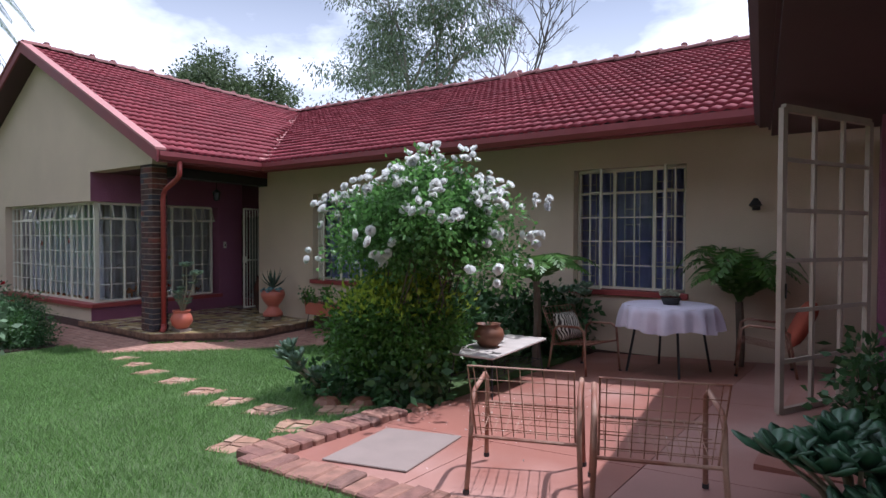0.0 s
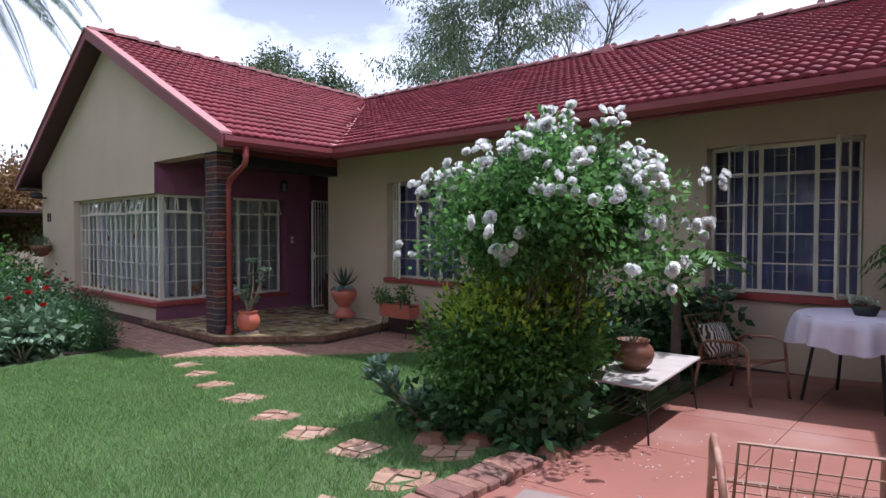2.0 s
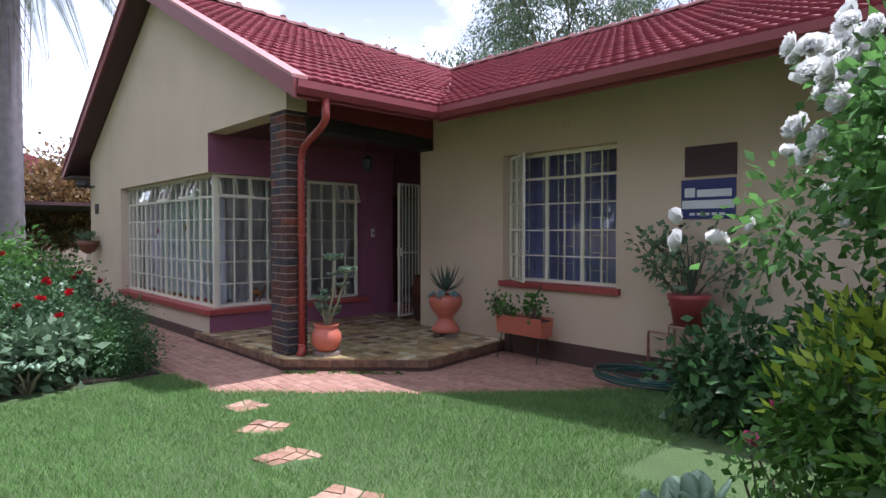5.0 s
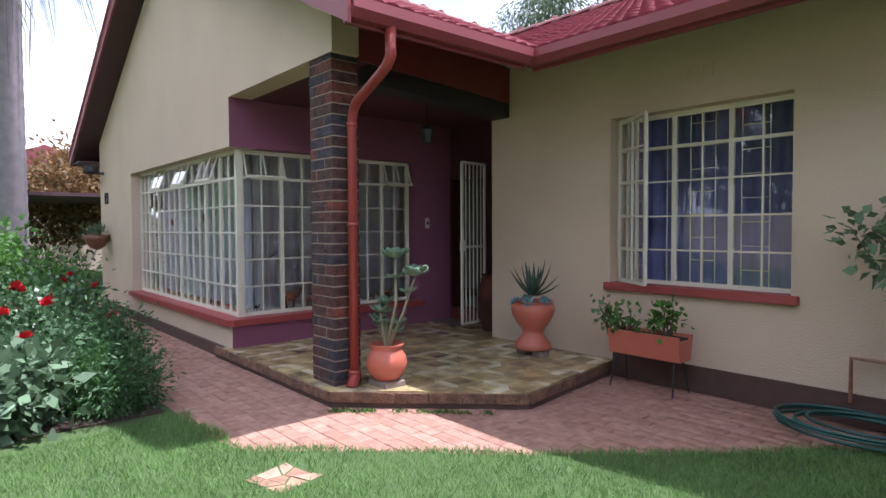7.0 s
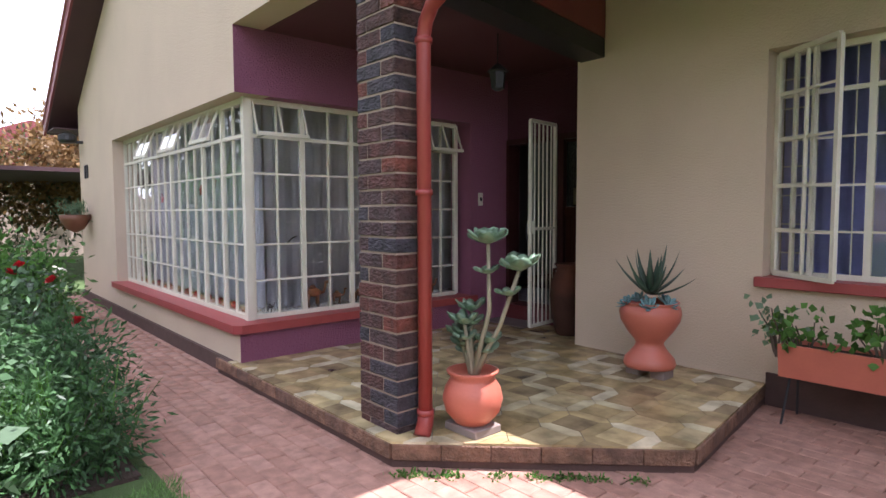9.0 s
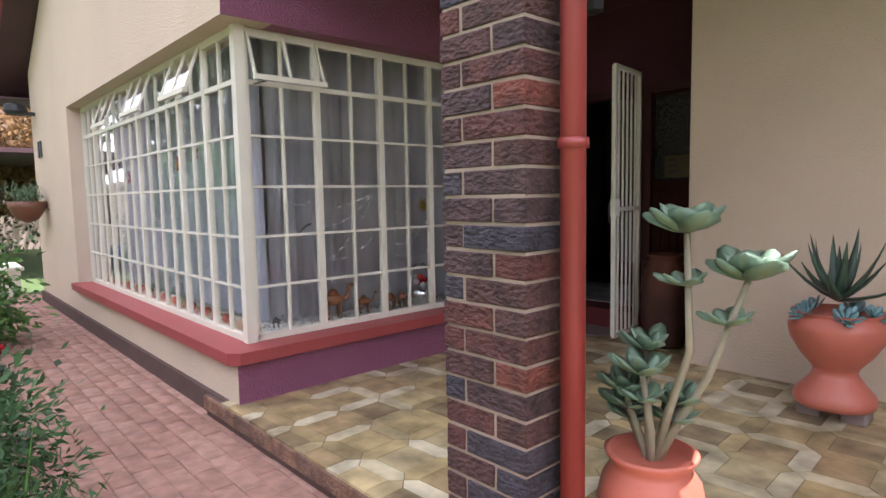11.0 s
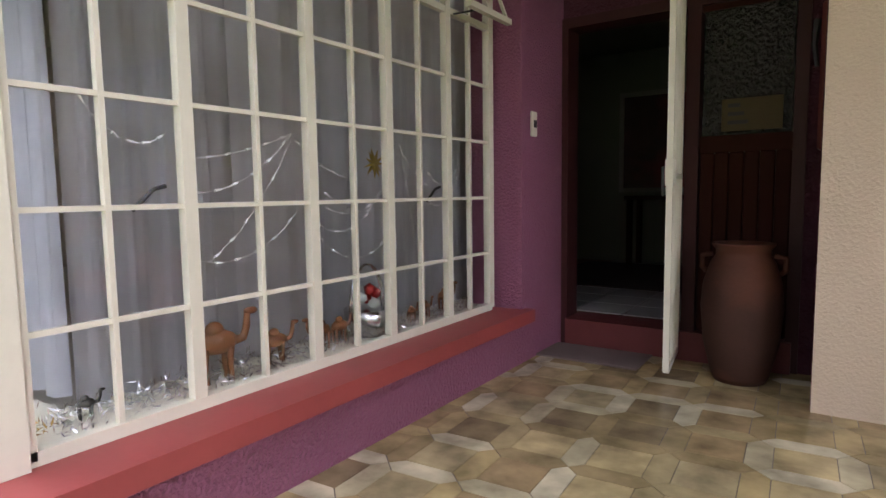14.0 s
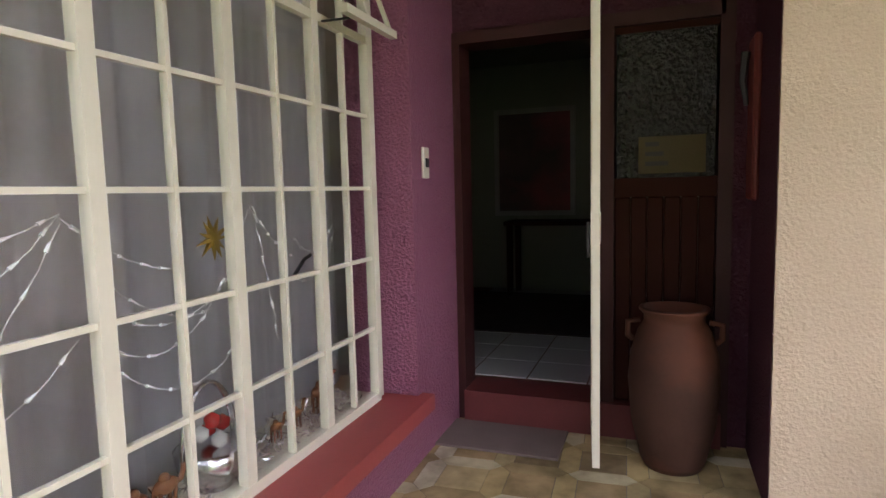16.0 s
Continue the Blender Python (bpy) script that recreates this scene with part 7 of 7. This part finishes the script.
HEX_MAT = palette_material("glazed_pale_tile", HEX_TONES, 0.24, 60.0, 0.12, 0.002, spread=0.38, patch=6.5)
porch_floor = thing("porch_tiles", (-8.313, 5.054, SLAB - 0.012), "olive and sand glazed floor tiles of squares and long hexagons", "floor tiles", kind="structure")
SQ, HW = 0.197, 0.090
PT = SQ + HW
ANG = radians(3)


def in_slab(x, y, m=0.0):
    if y < 4.49 + m or y > 7.70 or x < SIDE_X - 0.05:
        return False
    if y > MAIN_Y - m and x > RECESS_X - m:
        return False
    if (x + 6.80) * 1.12 - (y - 4.50) * 1.10 > -m:
        return False
    return x < -5.70 - (y - 5.62) * 0.14 - m


def poly_piece(pts, h):
    cx0, cy0 = sum(p[0] for p in pts) / len(pts), sum(p[1] for p in pts) / len(pts)
    gap = 0.0028
    q = []
    for p in pts:
        d = math.hypot(p[0] - cx0, p[1] - cy0)
        f = 1 - gap / d
        q.append((cx0 + (p[0] - cx0) * f, cy0 + (p[1] - cy0) * f))
    return prism(bmesh.new(), q, 'z', 0, h)


def clip(pts, a, b, c):
    """Keep the part of a polygon where a x + b y + c > 0."""
    out = []
    for p, q in zip(pts, pts[1:] + pts[:1]):
        dp, dq = a * p[0] + b * p[1] + c, a * q[0] + b * q[1] + c
        if dp > 0:
            out.append(p)
        if dp * dq < 0:
            f = dp / (dp - dq)
            out.append((p[0] + (q[0] - p[0]) * f, p[1] + (q[1] - p[1]) * f))
    return out


def area(pts):
    return 0.5 * abs(sum(p[0] * q[1] - q[0] * p[1] for p, q in zip(pts, pts[1:] + pts[:1])))


hs, hh = SQ / 2, HW / 2
SQUARE = [(-hs, -hs), (hs, -hs), (hs, hs), (-hs, hs)]
HEXAGON = [(-hs, -hh), (hs, -hh), (hs + hh, 0), (hs, hh), (-hs, hh), (-hs - hh, 0)]
sq_me = finish("floor_tile", poly_piece(SQUARE, 0.012), TILE_MAT)
hx_me = finish("floor_tile", poly_piece(HEXAGON, 0.012), HEX_MAT)
ca, sa = math.cos(ANG), math.sin(ANG)
FRONT = ((0, 1, -4.488), (-1.12, 1.10, -12.545), (-1, -0.14, -4.908))
for i in range(-4, 12):
    for j in range(-4, 12):
        for me, outline, ox, oy, turn in ((sq_me, SQUARE, 0, 0, 0), (hx_me, HEXAGON, 0, PT / 2, 0), (hx_me, HEXAGON, PT / 2, 0, 90)):
            u, v = i * PT + ox, j * PT + oy
            x, y = u * ca - v * sa - 8.313, u * sa + v * ca + 5.054
            if x < SIDE_X - 0.15 or y > 7.75 or (x > RECESS_X + 0.12 and y > MAIN_Y + 0.12):
                continue
            at = pose(x + 8.313, y - 5.054, random.uniform(-.0006, .0006), 0, 0, math.degrees(ANG) + turn)
            c2, s2 = math.cos(ANG + radians(turn)), math.sin(ANG + radians(turn))
            whole = [(x + p[0] * c2 - p[1] * s2, y + p[0] * s2 + p[1] * c2) for p in outline]
            cut = whole
            for h in FRONT:
                cut = clip(cut, *h) if len(cut) > 2 else []
            if len(cut) < 3 or area(cut) < 0.0008:
                continue
            if area(cut) < area(whole) * 0.999:
                me = finish("floor_tile", poly_piece([(p[0] - x, p[1] - y) for p in cut], 0.012), me.materials[0])
                at = pose(x + 8.313, y - 5.054, 0)
            ob = new("floor_tile", me)
            ob.parent = porch_floor
            ob.matrix_basis = at
bm = bmesh.new()
prism(bm, [(-9.0, 4.505), (-6.81, 4.505), (-5.715, 5.62), (-5.93, MAIN_Y), (RECESS_X, MAIN_Y), (RECESS_X, 7.70), (-9.0, 7.70)], 'z', SLAB - 0.0125, SLAB - 0.004)
structure("porch_grout", bm, material("brown_grout", (0.12, 0.09, 0.06), 0.6, 0.7, 3.0, 60.0, 0.2), "olive brown grout and cut tiles at the porch edge", "floor")
# brick nosing of the slab
nose = thing("porch_edge", (0, 0, 0), "dark red brick edge of the porch slab", "step edge", kind="structure")
edge_pts = [(-9.3, 4.50), (-6.80, 4.50), (-5.70, 5.62), (-5.92, 7.08)]
NOSE_BRICK = palette_material("brown_edge_brick", [(0.17, 0.092, 0.056), (0.19, 0.10, 0.062), (0.15, 0.082, 0.054)], 0.85, 55.0, 1.0, 0.02, spread=0.4, detail=8)
nb_me = finish("brick", soft_box(-0.1115, 0.1115, -0.02, 0.012, 0.0, 0.085, 0.005), NOSE_BRICK)
for (xa, ya), (xb, yb) in zip(edge_pts, edge_pts[1:]):
    d = Vector((xb - xa, yb - ya, 0))
    k = max(1, int(d.length / 0.226))
    for i in range(k):
        p = Vector((xa, ya, 0)) + d * ((i + 0.5) / k)
        ob = new("brick", nb_me)
        ob.parent = nose
        ob.matrix_basis = pose(p.x, p.y, 0.022, 0, 0, math.degrees(math.atan2(d.y, d.x))) @ Matrix.Diagonal((d.length / k / 0.226, 1, 1, 1))


# creeping weeds in the joint below the porch edge
rgw = np.random.default_rng(61)
tw = rgw.random(900)
base_w = np.stack([-6.72 + 0.98 * tw, 4.44 + 1.0 * tw, np.full(900, -0.02)], 1) + rgw.normal(0, 1, (900, 3)) * np.array((0.022, 0.022, 0.004))
base_w = base_w[np.sin(tw * 37) + np.sin(tw * 11 + 1) > -0.4]
Vw, Fw = leaf_quads(base_w, np.tile((0.3, -0.3, 0.7), (len(base_w), 1)), 0.026, 0.014, rgw, 0.0)
tagged(new("weeds", raw_mesh("weeds", Vw, Fw, BRIGHT_LEAF)), "small green weeds growing along the porch edge", "weeds", kind="stuff")


# ---- pavers ----
def on_paving(x, y):
    if x < -7.45:
        low = 3.50
    else:
        low = lawn_edge_y(x) - 0.36
    if y < low or y > MAIN_Y - 0.02 or x < -16:
        return False
    if y > 4.62 and (x < -6.80 or in_slab(x, y, 0.15)):
        return False
    return True


paving = thing("paving", (0, 0, -0.075), "worn brownish red brick paving round the porch", "paving", kind="structure")
pv_me = [finish("paver", soft_box(-0.109, 0.109, -0.0525, 0.0525, 0.0, 0.055, 0.005), PAVER) for k in range(1)]
PVV, PVF, npv, nsing = [], [], 0, 0
me0 = pv_me[0]
v0 = np.zeros(len(me0.vertices) * 3)
me0.vertices.foreach_get("co", v0)
v0 = v0.reshape(-1, 3)
tris = []
for pl_ in me0.polygons:
    vi = list(pl_.vertices)
    tris += [(vi[0], vi[k], vi[k + 1]) for k in range(1, len(vi) - 1)]
tris = np.array(tris)
for j in range(0, 40):
    y = 3.45 + j * 0.1075
    for i in range(-72, 22):
        x = -5.0 + i * 0.2215 + (0.11 if j % 2 else 0)
        if not on_paving(x, y):
            continue
        dz = random.uniform(-.003, .003)
        ang = random.uniform(-.8, .8)
        if -9.2 < x < -4.9 and nsing < 300:
            ob = new("paver", me0)
            ob.parent = paving
            ob.matrix_basis = pose(x, y, dz, random.uniform(-.6, .6), random.uniform(-.6, .6), ang)
            nsing += 1
        else:
            c, s = math.cos(radians(ang)), math.sin(radians(ang))
            R = np.array(((c, -s, 0), (s, c, 0), (0, 0, 1)))
            PVV.append(v0 @ R.T + np.array((x, y, dz)))
            PVF.append(tris + npv * len(v0))
            npv += 1
rest = new("pavers", raw_mesh("pavers", np.concatenate(PVV), np.concatenate(PVF), PAVER_REST))
rest.parent = paving
tagged(rest, kind="stuff")
bm = bmesh.new()
prism(bm, [(-16, 3.45), (-7.3, 3.45), (-6.4, 3.70), (-5.97, 4.12), (-4.73, 5.42), (-3.2, 7.09), (-16, 7.09)], 'z', -0.09, -0.030)
structure("paving_bed", bm, SAND, "reddish joint sand between the pavers", "paving")

# ---- grass ----
gr = np.random.default_rng(12)
NB = 230000
gxx = gr.uniform(-7.4, 2.2, NB * 2)
gyy = gr.uniform(-0.6, 7.0, NB * 2)


def lawn_mask(x, y):
    m = np.ones(len(x), bool)
    ex = np.array([lawn_edge_y(v) for v in np.linspace(-7.6, 3, 300)])
    m &= y < np.interp(x, np.linspace(-7.6, 3, 300), ex) - 0.01 + 0.03 * np.sin(x * 9)
    m &= ~((x > -0.70) & (y > 1.72))
    m &= ~((x < -7.22 - 0.12 * (y - 2.4)) & (y < 3.45))
    m &= ((x + 1.05) / 0.75) ** 2 + ((y - 3.85) / 0.72) ** 2 > 1
    m &= ~((x > -2.7) & (y > 4.3))
    for sx, sy in STONES:
        m &= ~((np.abs(x - sx) < 0.15) & (np.abs(y - sy) < 0.145))
    return m


mk = lawn_mask(gxx, gyy)
gxx, gyy = gxx[mk][:NB], gyy[mk][:NB]
nb_ = len(gxx)
gz = np.clip(0.44 + 0.065 * (0.86 * gxx - 0.5 * gyy), 0.0, 0.40) - 0.018
a = gr.uniform(0, 2 * np.pi, nb_)
hgt = gr.uniform(0.03, 0.062, nb_)
lean = gr.uniform(0.2, 1.0, nb_) * hgt
b = gr.uniform(0, 2 * np.pi, nb_)
w = gr.uniform(0.0022, 0.0042, nb_)
base = np.stack([gxx, gyy, gz], 1)
sd = np.stack([np.cos(a) * w, np.sin(a) * w, np.zeros(nb_)], 1)
tip = base + np.stack([np.cos(b) * lean, np.sin(b) * lean, hgt], 1)
V = np.stack([base - sd, base + sd, tip], 1).reshape(-1, 3)
F = np.arange(3 * nb_).reshape(nb_, 3)
tagged(new("grass", raw_mesh("grass", V, F, GRASS)), "short green kikuyu grass blades of the lawn", "grass", kind="stuff")
